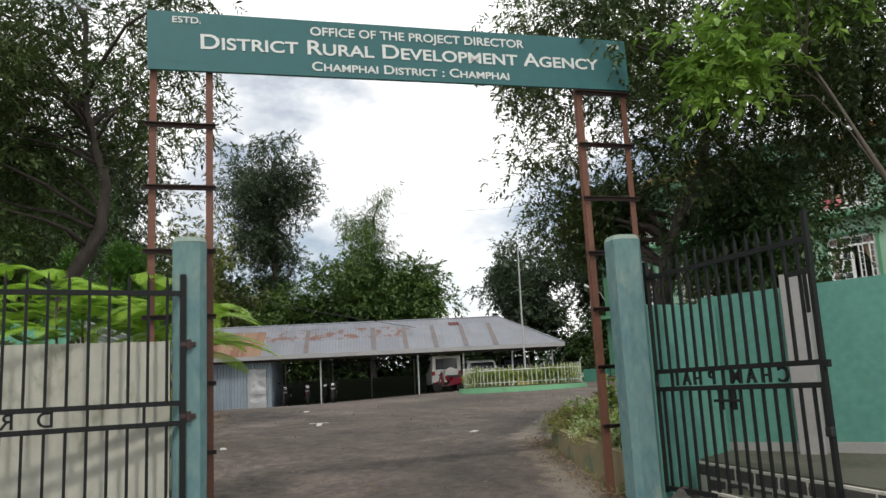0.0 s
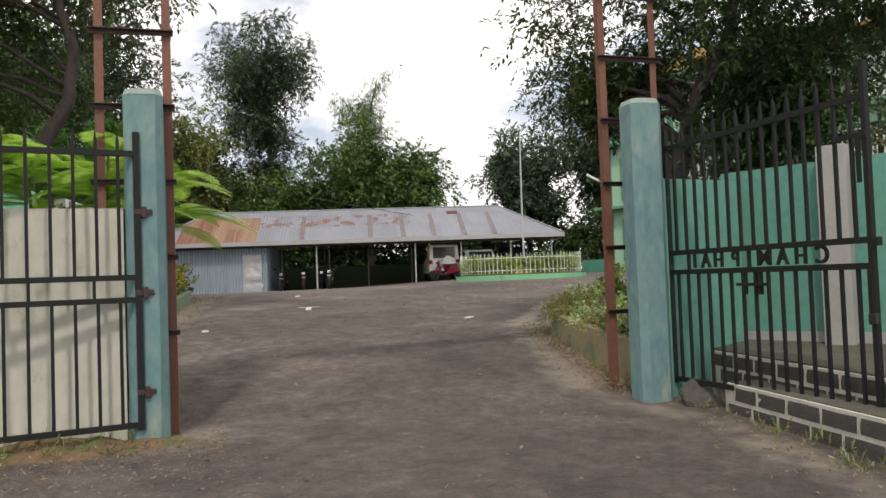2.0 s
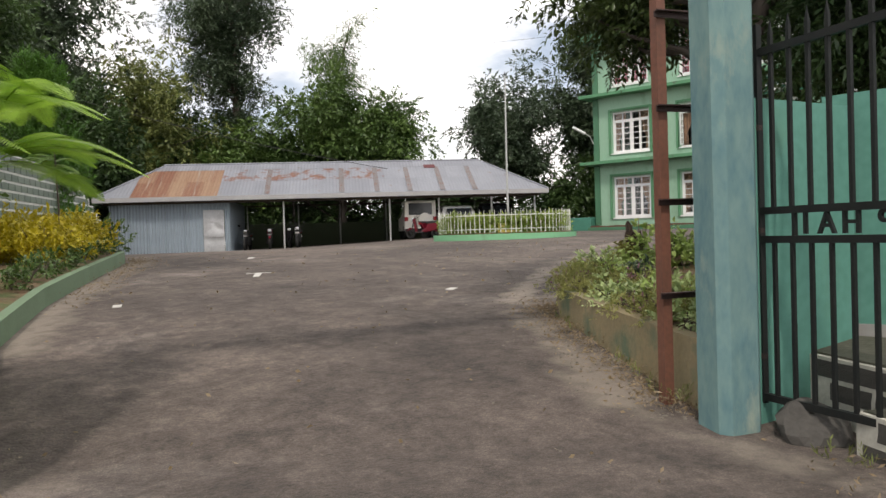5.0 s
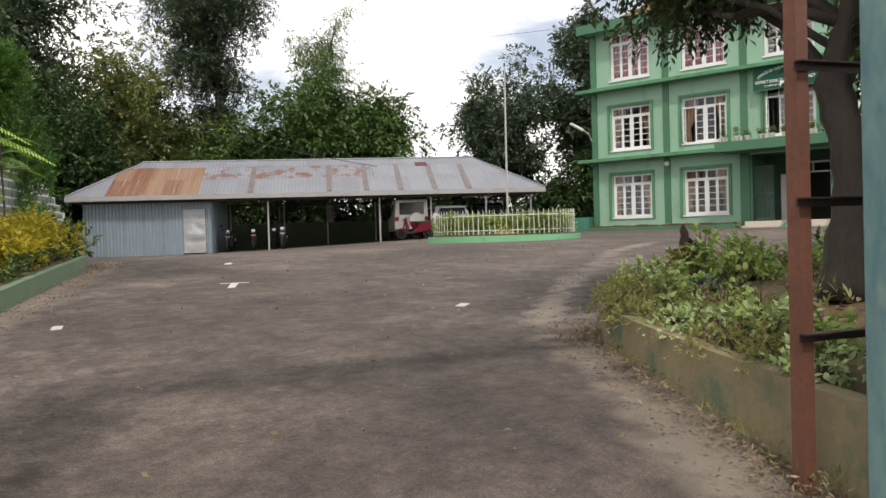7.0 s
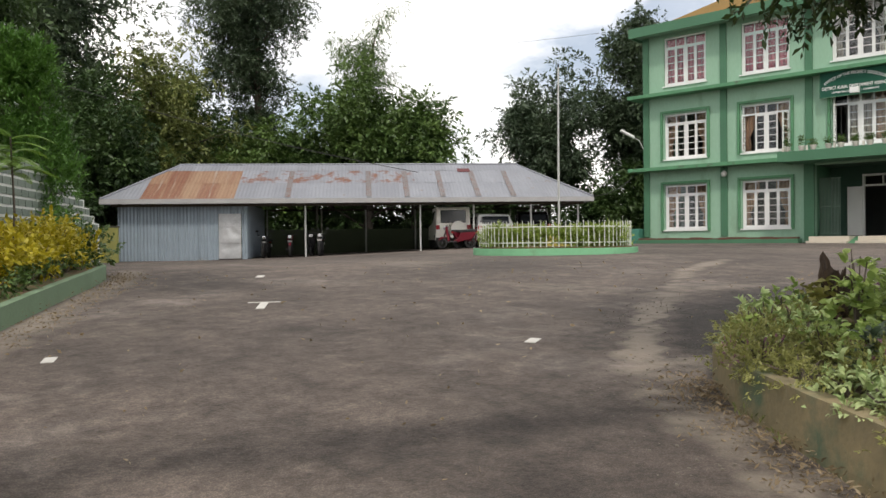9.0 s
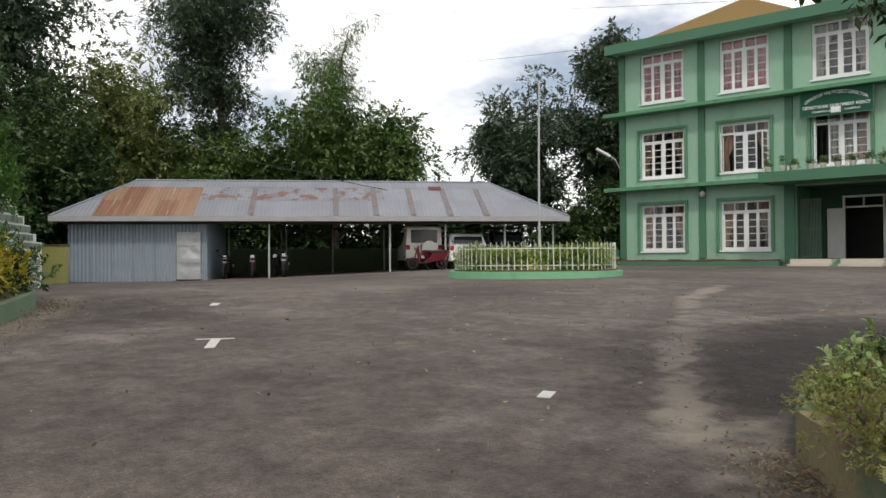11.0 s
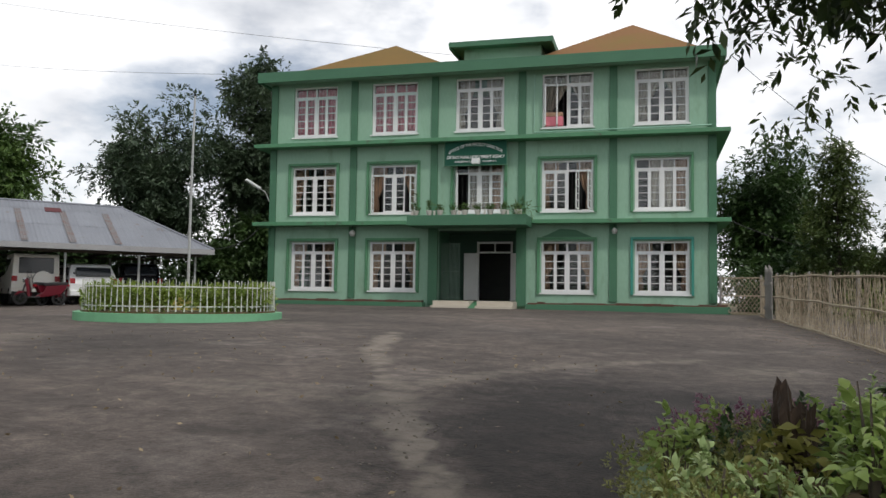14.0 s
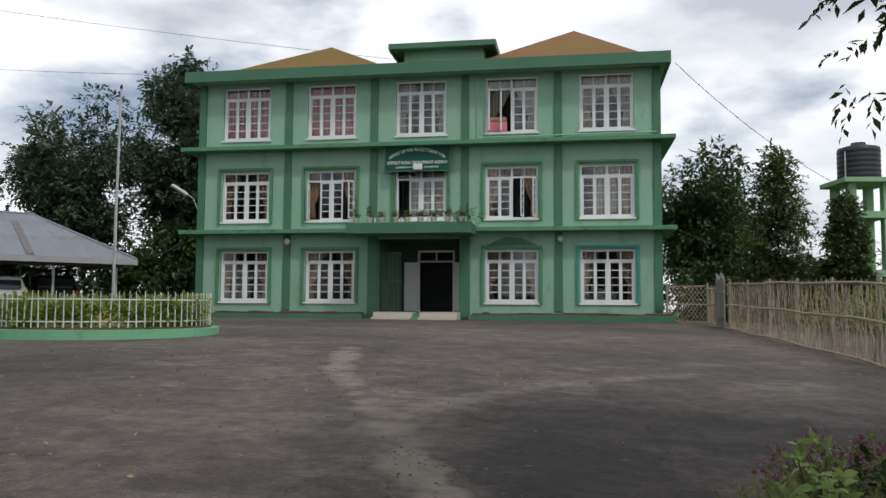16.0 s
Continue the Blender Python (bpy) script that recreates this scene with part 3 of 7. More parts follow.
def asphalt():
    m = surface("worn_asphalt", (0.132, 0.105, 0.088), (0.08, 0.065, 0.056), 0.35, 34, 0.9, bump=0.9, mix=1.0, stain=(0.17, 0.142, 0.125), stain_at=0.56, stain_scale=0.55)
    t = m.node_tree
    b = t.nodes["Principled BSDF"]
    old = b.inputs["Base Color"].links[0].from_socket
    tc = t.nodes.new("ShaderNodeTexCoord")
    grit = t.nodes.new("ShaderNodeTexVoronoi")
    grit.inputs["Scale"].default_value = 85
    t.links.new(tc.outputs["Object"], grit.inputs["Vector"])
    gr = t.nodes.new("ShaderNodeMapRange")
    gr.inputs["From Min"].default_value, gr.inputs["From Max"].default_value = 0.0, 0.55
    gr.inputs["To Min"].default_value, gr.inputs["To Max"].default_value = 1.5, 0.78
    blot = t.nodes.new("ShaderNodeTexNoise")
    blot.inputs["Scale"].default_value, blot.inputs["Detail"].default_value, blot.inputs["Roughness"].default_value = 7.0, 9, 0.75
    t.links.new(tc.outputs["Object"], blot.inputs["Vector"])
    br = t.nodes.new("ShaderNodeMapRange")
    br.inputs["From Min"].default_value, br.inputs["From Max"].default_value = 0.3, 0.7
    br.inputs["To Min"].default_value, br.inputs["To Max"].default_value = 0.5, 1.45
    t.links.new(blot.outputs["Fac"], br.inputs["Value"])
    both = t.nodes.new("ShaderNodeMath")
    both.operation = "MULTIPLY"
    t.links.new(gr.outputs[0], both.inputs[0])
    t.links.new(br.outputs[0], both.inputs[1])
    t.links.new(grit.outputs["Distance"], gr.inputs["Value"])
    mul = t.nodes.new("ShaderNodeMix")
    mul.data_type, mul.blend_type = "RGBA", "MULTIPLY"
    mul.inputs["Factor"].default_value = 1.0
    t.links.new(old, mul.inputs["A"])
    wide = t.nodes.new("ShaderNodeTexNoise")
    wide.inputs["Scale"].default_value, wide.inputs["Detail"].default_value = 0.22, 4
    t.links.new(tc.outputs["Object"], wide.inputs["Vector"])
    wr_ = t.nodes.new("ShaderNodeMapRange")
    wr_.inputs["From Min"].default_value, wr_.inputs["From Max"].default_value = 0.38, 0.62
    wr_.inputs["To Min"].default_value, wr_.inputs["To Max"].default_value = 0.66, 1.1
    t.links.new(wide.outputs["Fac"], wr_.inputs["Value"])
    three = t.nodes.new("ShaderNodeMath")
    three.operation = "MULTIPLY"
    t.links.new(both.outputs[0], three.inputs[0])
    t.links.new(wr_.outputs[0], three.inputs[1])
    tar = t.nodes.new("ShaderNodeAttribute")
    tar.attribute_name = "dust"
    tn = t.nodes.new("ShaderNodeMath")
    tn.operation = "MULTIPLY_ADD"
    tn.inputs[1].default_value = 0.9
    t.links.new(blot.outputs["Fac"], tn.inputs[0])
    t.links.new(tar.outputs["Fac"], tn.inputs[2])
    tm = t.nodes.new("ShaderNodeMapRange")
    tm.inputs["From Min"].default_value, tm.inputs["From Max"].default_value = -0.35, 0.3
    tm.inputs["To Min"].default_value, tm.inputs["To Max"].default_value = 0.5, 1.0
    t.links.new(tn.outputs[0], tm.inputs["Value"])
    four = t.nodes.new("ShaderNodeMath")
    four.operation = "MULTIPLY"
    worn = t.nodes.new("ShaderNodeTexNoise")
    worn.inputs["Scale"].default_value, worn.inputs["Detail"].default_value, worn.inputs["Roughness"].default_value, worn.inputs["Distortion"].default_value = 1.9, 11, 0.72, 0.4
    t.links.new(tc.outputs["Object"], worn.inputs["Vector"])
    wn = t.nodes.new("ShaderNodeMapRange")
    wn.inputs["From Min"].default_value, wn.inputs["From Max"].default_value = 0.38, 0.62
    wn.inputs["To Min"].default_value, wn.inputs["To Max"].default_value = 0.66, 1.3
    t.links.new(worn.outputs["Fac"], wn.inputs["Value"])
    five = t.nodes.new("ShaderNodeMath")
    five.operation = "MULTIPLY"
    t.links.new(three.outputs[0], five.inputs[0])
    t.links.new(wn.outputs[0], five.inputs[1])
    t.links.new(five.outputs[0], four.inputs[0])
    t.links.new(tm.outputs[0], four.inputs[1])
    t.links.new(four.outputs[0], mul.inputs["B"])
    at = t.nodes.new("ShaderNodeAttribute")
    at.attribute_name = "dust"
    no = t.nodes.new("ShaderNodeTexNoise")
    no.inputs["Scale"].default_value, no.inputs["Detail"].default_value = 5.0, 8
    t.links.new(tc.outputs["Object"], no.inputs["Vector"])
    k = t.nodes.new("ShaderNodeMath")
    k.operation = "MULTIPLY"
    t.links.new(at.outputs["Fac"], k.inputs[0])
    t.links.new(no.outputs["Fac"], k.inputs[1])
    ramp = t.nodes.new("ShaderNodeMapRange")
    ramp.inputs["From Min"].default_value, ramp.inputs["From Max"].default_value, ramp.inputs["To Max"].default_value = 0.14, 0.46, 0.7
    t.links.new(k.outputs[0], ramp.inputs["Value"])
    mx = t.nodes.new("ShaderNodeMix")
    mx.data_type = "RGBA"
    mx.inputs["B"].default_value = (0.245, 0.21, 0.17, 1)
    t.links.new(mul.outputs["Result"], mx.inputs["A"])
    t.links.new(ramp.outputs[0], mx.inputs["Factor"])
    t.links.new(mx.outputs["Result"], b.inputs["Base Color"])
    return m


ASPHALT = asphalt()


def steps(a, b, d):
    return [a + d * k for k in range(int(round((b - a) / d)) + 1)]


road = sheet("road", steps(-32, 6, 0.2), steps(-8, 40, 0.2), lambda x, y: ground_height(x, y) - (0.12 if (x + y) / 1.414 < -12 else 0), ASPHALT, dusting)
tagged(road, "worn dark asphalt drive and yard with dusty trails", "road")
yard = sheet("yard", steps(-48, -32, 0.5), steps(14, 48, 0.5), lambda x, y: ground_height(x, y), ASPHALT)
tagged(yard, "dark asphalt yard round the parking shed", "road")

# ---- office building ----
BAYS = [-22.9, -19.27, -15.58, -11.98, -8.34]
PIERS = [-24.82, -21.07, -17.48, -13.8, -10.18, -6.48]
STOREYS = [(1.87, 3.92), (5.12, 7.18), (8.5, 10.72)]
office = thing("office_building", FRONT, "three-storey mint green office building with deep green ledges", "building")
holes = []
for s, (lo, hi) in enumerate(STOREYS):
    for b, x in enumerate(BAYS):
        if s == 0 and b == 2:
            continue
        holes.append((x - 1.02, x + 1.02, lo, hi))
holes.append((-17.3, -13.95, 1.5, 4.4))
part("front_wall", pierced(-24.95, -6.35, 1.0, 10.9, 0.3, holes), MINT, office, "mint green plastered wall")
part("side_wall", boxes((-24.95, -24.65, 0.3, 9.0, 1.0, 10.9)), MINT, office)
part("side_wall", boxes((-6.65, -6.35, 0.3, 9.0, 1.0, 10.9)), MINT, office)
part("back_wall", boxes((-24.65, -6.65, 8.7, 9.0, 1.0, 10.9)), MINT, office)
# floors and inner walls in the dark grey that stands in for room shade
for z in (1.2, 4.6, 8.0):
    part("floor_slab", boxes((-24.65, -6.65, 0.3, 8.7, z, z + 0.15)), ROOM_SHADE, office)
part("inner_wall", boxes((-24.65, -17.6, 3.6, 3.75, 1.35, 10.85), (-13.6, -6.65, 3.6, 3.75, 1.35, 10.85), (-17.6, -13.6, 3.6, 3.75, 4.75, 10.85), (-17.6, -13.6, 5.6, 5.75, 1.35, 4.6)), ROOM_SHADE, office)
for x in PIERS:
    for z0, z1 in ((1.55, 4.58), (4.78, 7.98), (8.18, 10.85)):
        if abs(x + 17.48) < 0.1 and z0 < 2 or abs(x + 13.8) < 0.1 and z0 < 2:
            part("pilaster", boxes((x - 0.2, x + 0.2, -0.12, -0.001, 1.3, z1), bevel=0.01), GREEN, office)
        else:
            part("pilaster", boxes((x - 0.15, x + 0.15, -0.07, -0.001, z0, z1), bevel=0.01), GREEN, office)
for z in (4.6, 8.0):
    part("ledge", boxes((-25.5, -5.85, -0.6, -0.002, z, z + 0.16), (-25.5, -24.952, -0.002, 9.2, z, z + 0.16), (-6.348, -5.85, -0.002, 9.2, z, z + 0.16), bevel=0.012), SLAB_GREEN, office, "green concrete ledge with dark weather stains")
part("eaves_slab", boxes((-25.22, -6.1, -0.65, 9.5, 10.9, 11.02)), MINT, office)
for dims in ((-25.32, -6.0, -0.75, -0.65, 10.82, 11.26), (-25.32, -25.22, -0.65, 9.5, 10.82, 11.26), (-6.1, -6.0, -0.65, 9.5, 10.82, 11.26)):
    part("eaves_fascia", boxes(dims), GREEN, office, "deep green concrete eaves fascia")


def hip_roof(x0, x1, y0, y1, z0, px, py, z1):
    bm = bmesh.new()
    a, b, c, d = (bm.verts.new(p) for p in ((x0, y0, z0), (x1, y0, z0), (x1, y1, z0), (x0, y1, z0)))
    e = bm.verts.new((px, py, z1))
    for f in ((a, b, e), (b, c, e), (c, d, e), (d, a, e)):
        bm.faces.new(f)
    bm.faces.new((d, c, b, a))
    return bm


part("roof", hip_roof(-25.1, -16.4, -0.3, 8.6, 11.05, -20.65, 4.2, 13.7), MOSS_ROOF, office, "hipped ochre-brown roof tinged with moss")
part("roof", hip_roof(-14.2, -6.2, -0.3, 8.6, 11.05, -9.55, 4.2, 13.9), TILE_ROOF, office, "hipped brown sheet roof")
part("roof", boxes((-16.5, -13.2, 1.0, 7.0, 11.03, 12.25)), MINT, office, "small flat-roofed stair head")
part("roof", boxes((-16.95, -12.75, 0.5, 7.3, 12.25, 12.32), (-17.05, -12.65, 0.4, 0.5, 12.2, 12.42), (-17.05, -16.95, 0.5, 7.3, 12.15, 12.45), (-12.75, -12.65, 0.5, 7.3, 12.15, 12.45)), GREEN, office)
part("plinth", boxes((-25.1, -17.75, -0.62, -0.13, 0.9, 1.42), bevel=0.015), GREEN, office, "green painted planting plinth")
part("plinth", boxes((-13.5, -5.9, -0.62, -0.13, 0.9, 1.42), bevel=0.015), GREEN, office, "green painted planting plinth")
EDGING = surface("red_brown_edging", (0.13, 0.05, 0.035), (0.08, 0.05, 0.035), 4, 30, 0.95, bump=0.5, per_object=0.5)
rr = random.Random(25)
for x0, x1 in ((-25.0, -17.8), (-13.45, -6.0)):
    x = x0
    while x < x1:
        w = rr.uniform(0.25, 0.6)
        part("edging_stone", boxes((x, min(x + w, x1), -0.6 + rr.uniform(-0.03, 0.05), -0.2, 1.40, 1.46 + rr.uniform(0, 0.06)), bevel=0.02), EDGING, office, "red-brown edging stone")
        x += w

# canopy over the entrance
part("canopy", boxes((-17.95, -13.35, -2.0, -0.12, 4.46, 4.52), (-18.0, -13.3, -2.1, -2.0, 4.42, 4.82), (-18.0, -17.9, -2.0, -0.62, 4.42, 4.82), (-13.4, -13.3, -2.0, -0.62, 4.42, 4.82), bevel=0.01), GREEN, office, "deep green entrance canopy")
# porch back wall and ceiling: the green darkened to put the recess's shade into the colour
part("porch_wall", boxes((-17.3, -16.05, 2.0, 2.15, 1.5, 4.4), (-14.5, -13.95, 2.0, 2.15, 1.5, 4.4), (-16.05, -14.5, 2.0, 2.15, 4.05, 4.4)), surface("shaded_porch_green", (0.028, 0.075, 0.05), (0.018, 0.05, 0.035), 2, 20, 0.7), office)
part("porch_side", boxes((-17.45, -17.3, 0.3, 2.15, 1.35, 4.55)), GREEN, office)
part("porch_side", boxes((-13.95, -13.8, 0.3, 2.15, 1.35, 4.55)), GREEN, office)
part("porch_ceiling", boxes((-17.3, -13.95, 0.3, 2.15, 4.4, 4.5)), bpy.data.materials["shaded_porch_green"], office)
part("porch_floor", boxes((-17.3, -13.95, -0.1, 2.2, 1.3, 1.5)), STEP, office)
part("step", boxes((-17.2, -15.7, -1.0, -0.1, 1.1, 1.5), (-17.2, -15.7, -1.35, -1.0, 1.1, 1.32), bevel=0.01), STEP, office)
part("step", boxes((-15.4, -13.95, -1.0, -0.1, 1.1, 1.5), (-15.4, -13.95, -1.35, -1.0, 1.1, 1.32), bevel=0.01), STEP, office)
part("ramp", prism(bmesh.new(), [(-15.7, -1.4), (-15.4, -1.4), (-15.4, -0.1), (-15.7, -0.1)], 1.0, lambda x, y: 1.2 if y < -1 else 1.5), SLAB_GREEN, office)
door_frame = part("entrance_door", boxes((-16.05, -15.97, 1.95, 2.1, 1.5, 4.05), (-14.58, -14.5, 1.95, 2.1, 1.5, 4.05), (-15.97, -14.58, 1.95, 2.1, 3.97, 4.05), (-15.97, -14.58, 1.95, 2.1, 3.55, 3.62), (-15.3, -15.25, 1.95, 2.1, 3.62, 3.97)), WHITE, office, "open white double entrance door")
part("door_leaf", boxes((-16.62, -16.05, 1.9, 1.945, 1.52, 3.55), bevel=0.005), WHITE, door_frame)
part("door_leaf", boxes((-14.5, -14.15, 1.9, 1.945, 1.52, 3.55), bevel=0.005), WHITE, door_frame)
bm = bmesh.new()
for k in range(15):
    x = -17.25 + 0.055 * k
    tube(bm, [(x, 0.5, 1.5), (x, 0.5, 3.9)], 0.012, 5)
for z in (1.6, 2.7, 3.85):
    box(bm, -17.28, -16.44, 0.48, 0.52, z, z + 0.03)
part("folding_grille", bm, surface("grey_green_grille", (0.16, 0.24, 0.19), None, 3, 30, 0.6), office, "folded collapsible metal grille")


def window(parent, x, lo, hi, curtains, hood, open_sash=()):
    """A white four-light casement with a transom row; thing parts: frame, sashes, panes, curtain, surround."""
    w = 1.02
    y0, y1 = 0.10, 0.17
    bar = 0.075
    tz = hi - 0.42 * (hi - lo) / 2.05
    bm = pierced(x - w, x + w, lo, hi, y1 - y0, [(x - w + bar, x - 0.04, lo + bar, tz - 0.035), (x + 0.04, x + w - bar, lo + bar, tz - 0.035), (x - w + bar, x - 0.04, tz + 0.035, hi - bar), (x + 0.04, x + w - bar, tz + 0.035, hi - bar)])
    bmesh.ops.translate(bm, vec=(0, y0, 0), verts=bm.verts[:])
    fr = part("window", bm, WHITE, parent, "white wooden casement window with small panes")
    part("sill", boxes((x - w - 0.06, x + w + 0.06, -0.06, 0.10, lo - 0.06, lo), bevel=0.008), WHITE, fr)
    cell = (2 * w - 2 * bar) / 4
    for k in range(4):
        a = x - w + bar + k * cell + (0.04 if k == 2 else 0)
        b = x - w + bar + (k + 1) * cell - (0.04 if k == 1 else 0)
        z0, z1 = lo + bar, tz - 0.035
        st = 0.06
        step = (z1 - z0 - 2 * st) / 5
        bm = pierced(a, b, z0, z1, 0.04, [(a + st, b - st, z0 + st + step * i + (0.014 if i else 0), z0 + st + step * (i + 1) - (0.014 if i < 4 else 0)) for i in range(5)])
        bmesh.ops.translate(bm, vec=(0, 0.115, 0), verts=bm.verts[:])
        pane = boxes((a + st, b - st, 0.133, 0.139, z0 + st, z1 - st))
        if k in open_sash:
            hinge = a if k < 2 else b
            turn = Matrix.Translation((hinge, 0.115, 0)) @ Matrix.Rotation(radians(-80 if k < 2 else 80), 4, "Z") @ Matrix.Translation((-hinge, -0.115, 0))
            bmesh.ops.transform(bm, matrix=turn, verts=bm.verts[:])
            bmesh.ops.transform(pane, matrix=turn, verts=pane.verts[:])
        part("sash", bm, WHITE, fr)
        g = part("pane", pane, GLASS, fr)
        g.visible_shadow = False
    for k in range(4):
        a = x - w + bar + k * cell
        part_bm = boxes((a + 0.03, a + cell - 0.03, 0.133, 0.139, tz + 0.035, hi - bar))
        g = part("pane", part_bm, GLASS, fr)
        g.visible_shadow = False
        if k in (1, 3):
            part("glazing_bar", boxes((a - 0.018, a + 0.018, 0.115, 0.155, tz + 0.035, hi - bar)), WHITE, fr)
    bm = bmesh.new()
    for k in range(11):
        gx = x - w + 0.1 + (2 * w - 0.2) * k / 10
        tube(bm, [(gx, 0.185, lo), (gx, 0.185, tz)], 0.008, 4)
    part("grille", bm, surface("window_grille_iron", (0.10, 0.10, 0.10), None, 3, 30, 0.6) if "window_grille_iron" not in bpy.data.materials else bpy.data.materials["window_grille_iron"], fr)
    for kind, cx0, cx1, tie in curtains:
        bm = bmesh.new()
        cols = max(6, int((cx1 - cx0) / 0.035))
        rows = []
        for r in range(7):
            z = lo + 0.05 + (hi - 0.12 - lo) * r / 6
            pull = 1.0
            if tie and r < 5:
                pull = 0.35 + 0.65 * (abs(r - 2) / 3) ** 0.8 if r >= 2 else 0.42
            row = []
            for c in range(cols + 1):
                f = c / cols
                px = cx0 + (cx1 - cx0) * (f * pull if tie != "r" else 1 - (1 - f) * pull)
                row.append(bm.verts.new((px, 0.235 + 0.03 * math.sin(c * 1.5) + 0.008 * math.sin(c * 3.7 + r), z)))
            rows.append(row)
        for p, q in zip(rows, rows[1:]):
            for c in range(cols):
                bm.faces.new((p[c], p[c + 1], q[c + 1], q[c]))
        bmesh.ops.solidify(bm, geom=bm.faces[:], thickness=0.006)
        part("curtain", bm, kind, fr, smooth=True)
    if hood:
        d = 0.1
        bm = boxes((x - w - 0.16, x + w + 0.16, -d, -0.002, hi + 0.06, hi + 0.16), (x - w - 0.16, x - w - 0.06, -d, -0.002, lo - 0.05, hi + 0.06), (x + w + 0.06, x + w + 0.16, -d, -0.002, lo - 0.05, hi + 0.06), bevel=0.008)
        part("surround", bm, SLAB_GREEN if hood == 1 else surface("teal_surround_paint", (0.04, 0.26, 0.2), None, 2, 20, 0.6), fr, "raised plaster surround")
    return fr


wr = random.Random(5)
for s, (lo, hi) in enumerate(STOREYS):
    for b, x in enumerate(BAYS):
        if s == 0 and b == 2:
            continue
        a, c = x - 0.95, x + 0.95
        if s == 2 and b < 2:
            cur = [(PINK, a, x, ""), (PINK, x, c, "")]
        elif s == 2 and b == 2:
            cur = [(CREAM_CLOTH, a, a + 0.7, "l"), (CREAM_CLOTH, c - 0.7, c, "r")]
        elif s == 2:
            cur = [(CREAM_CLOTH, a, x, "l"), (CREAM_CLOTH, x + 0.1, c, "r")]
        elif s == 1 and b in (2, 4):
            cur = [(CREAM_CLOTH, x - 0.5, x + 0.5, ""), (CURTAIN, c - 0.45, c, "")]
        else:
            cur = [(CURTAIN, a, a + 0.6, "l"), (CURTAIN, c - 0.6, c, "r"), (CURTAIN, a, c, "")][:2]
        opened = ()
        if s == 1 and b == 1:
            opened = (0, 3)
        if s == 1 and b == 2:
            opened = (0,)
        if s == 1 and b == 3:
            opened = (2, 3)
        if s == 2 and b == 3:
            opened = (0, 1)
        window(office, x, lo, hi, cur, (2 if (s == 0 and b == 4) else 1) if s < 2 else 0, opened)

# ---- parking shed ----
shed = thing("parking_shed", SHED, "long open parking shed with hipped, rust-streaked zinc roof", "shed")
SX, SY, SZ, RZ, RX0, RX1 = 21.55, 7.4, 3.42, 5.22, 2.6, 18.7
HALF = SY / 2


def slope_front(x):
    """How far up the front slope the roof reaches at x, from 0 to 1."""
    return min(1.0, max(0.0, x / RX0), max(0.0, (SX - x) / (SX - RX1)))


rr = random.Random(3)
n = 27
w = SX / n
for k in range(n):
    a, b = k * w, (k + 1) * w + 0.03
    lift = 0.006 * (k % 2) + rr.uniform(0, 0.006)
    for row, (f0, f1) in enumerate(((0.0, 0.46), (0.43, 0.83), (0.80, 1.0))):
        bm = bmesh.new()
        cols = 10
        lines = []
        for c in range(cols + 1):
            x = a + (b - a) * c / cols
            top = slope_front(min(x, SX))
            g0, g1 = min(f0, top), min(f1, top)
            wave = 0.012 * math.cos(c * math.pi) * 0.5 + lift + 0.012 * row
            lines.append([bm.verts.new((min(x, SX), HALF * g, SZ + (RZ - SZ) * g + wave)) for g in (g0, g1)])
        for p, q in zip(lines, lines[1:]):
            if (p[0].co - p[1].co).length > 0.02 or (q[0].co - q[1].co).length > 0.02:
                bm.faces.new((p[0], q[0], q[1], p[1]))
        if bm.faces:
            rusty = row < 2 and 2 <= k <= 6
            part("roof_sheet", bm, RUST if rusty else (ZINC_SPOT if row == 1 and 7 <= k <= 16 else ZINC), shed, "zinc sheet with red-brown rust stripes" if rusty else "")
        else:
            bm.free()
LAP = surface("rust_dotted_lap", (0.17, 0.16, 0.165), (0.13, 0.115, 0.11), 2, 30, 0.6, metal=0.1, mix=0.9, stain=(0.15, 0.065, 0.045), stain_at=0.52, stain_scale=5.0)
for x in (7.75, 11.3, 13.0, 14.6, 16.2, 17.8):
    bm = bmesh.new()
    lines = []
    for c in range(7):
        u = x + 0.24 * c / 6
        lines.append([bm.verts.new((u, HALF * g, SZ + (RZ - SZ) * g + 0.034 + 0.008 * (c % 2))) for g in (0.02, 0.78)])
    for p, q in zip(lines, lines[1:]):
        bm.faces.new((p[0], q[0], q[1], p[1]))
    part("lap_strip", bm, LAP, shed, "ribbed lap strip dotted with rust")
bm = bmesh.new()
e0, e1, e2, e3 = (bm.verts.new(p) for p in ((0, 0, SZ), (SX, 0, SZ), (SX, SY, SZ), (0, SY, SZ)))
r0, r1 = bm.verts.new((RX0, HALF, RZ)), bm.verts.new((RX1, HALF, RZ))
for f in ((e1, e2, r1), (e2, e3, r0, r1), (e3, e0, r0)):
    bm.faces.new(f)
part("roof_back", bm, ZINC, shed)
part("ridge_cap", tube(bmesh.new(), [(RX0 - 0.1, HALF, RZ + 0.015), (RX1 + 0.1, HALF, RZ + 0.015)], 0.07, 6), ZINC, shed)
for a, b in (((0, 0, SZ + 0.02), (RX0, HALF, RZ + 0.02)), ((SX, 0, SZ + 0.02), (RX1, HALF, RZ + 0.02))):
    part("hip_cap", tube(bmesh.new(), [a, b], 0.06, 6), ZINC, shed)
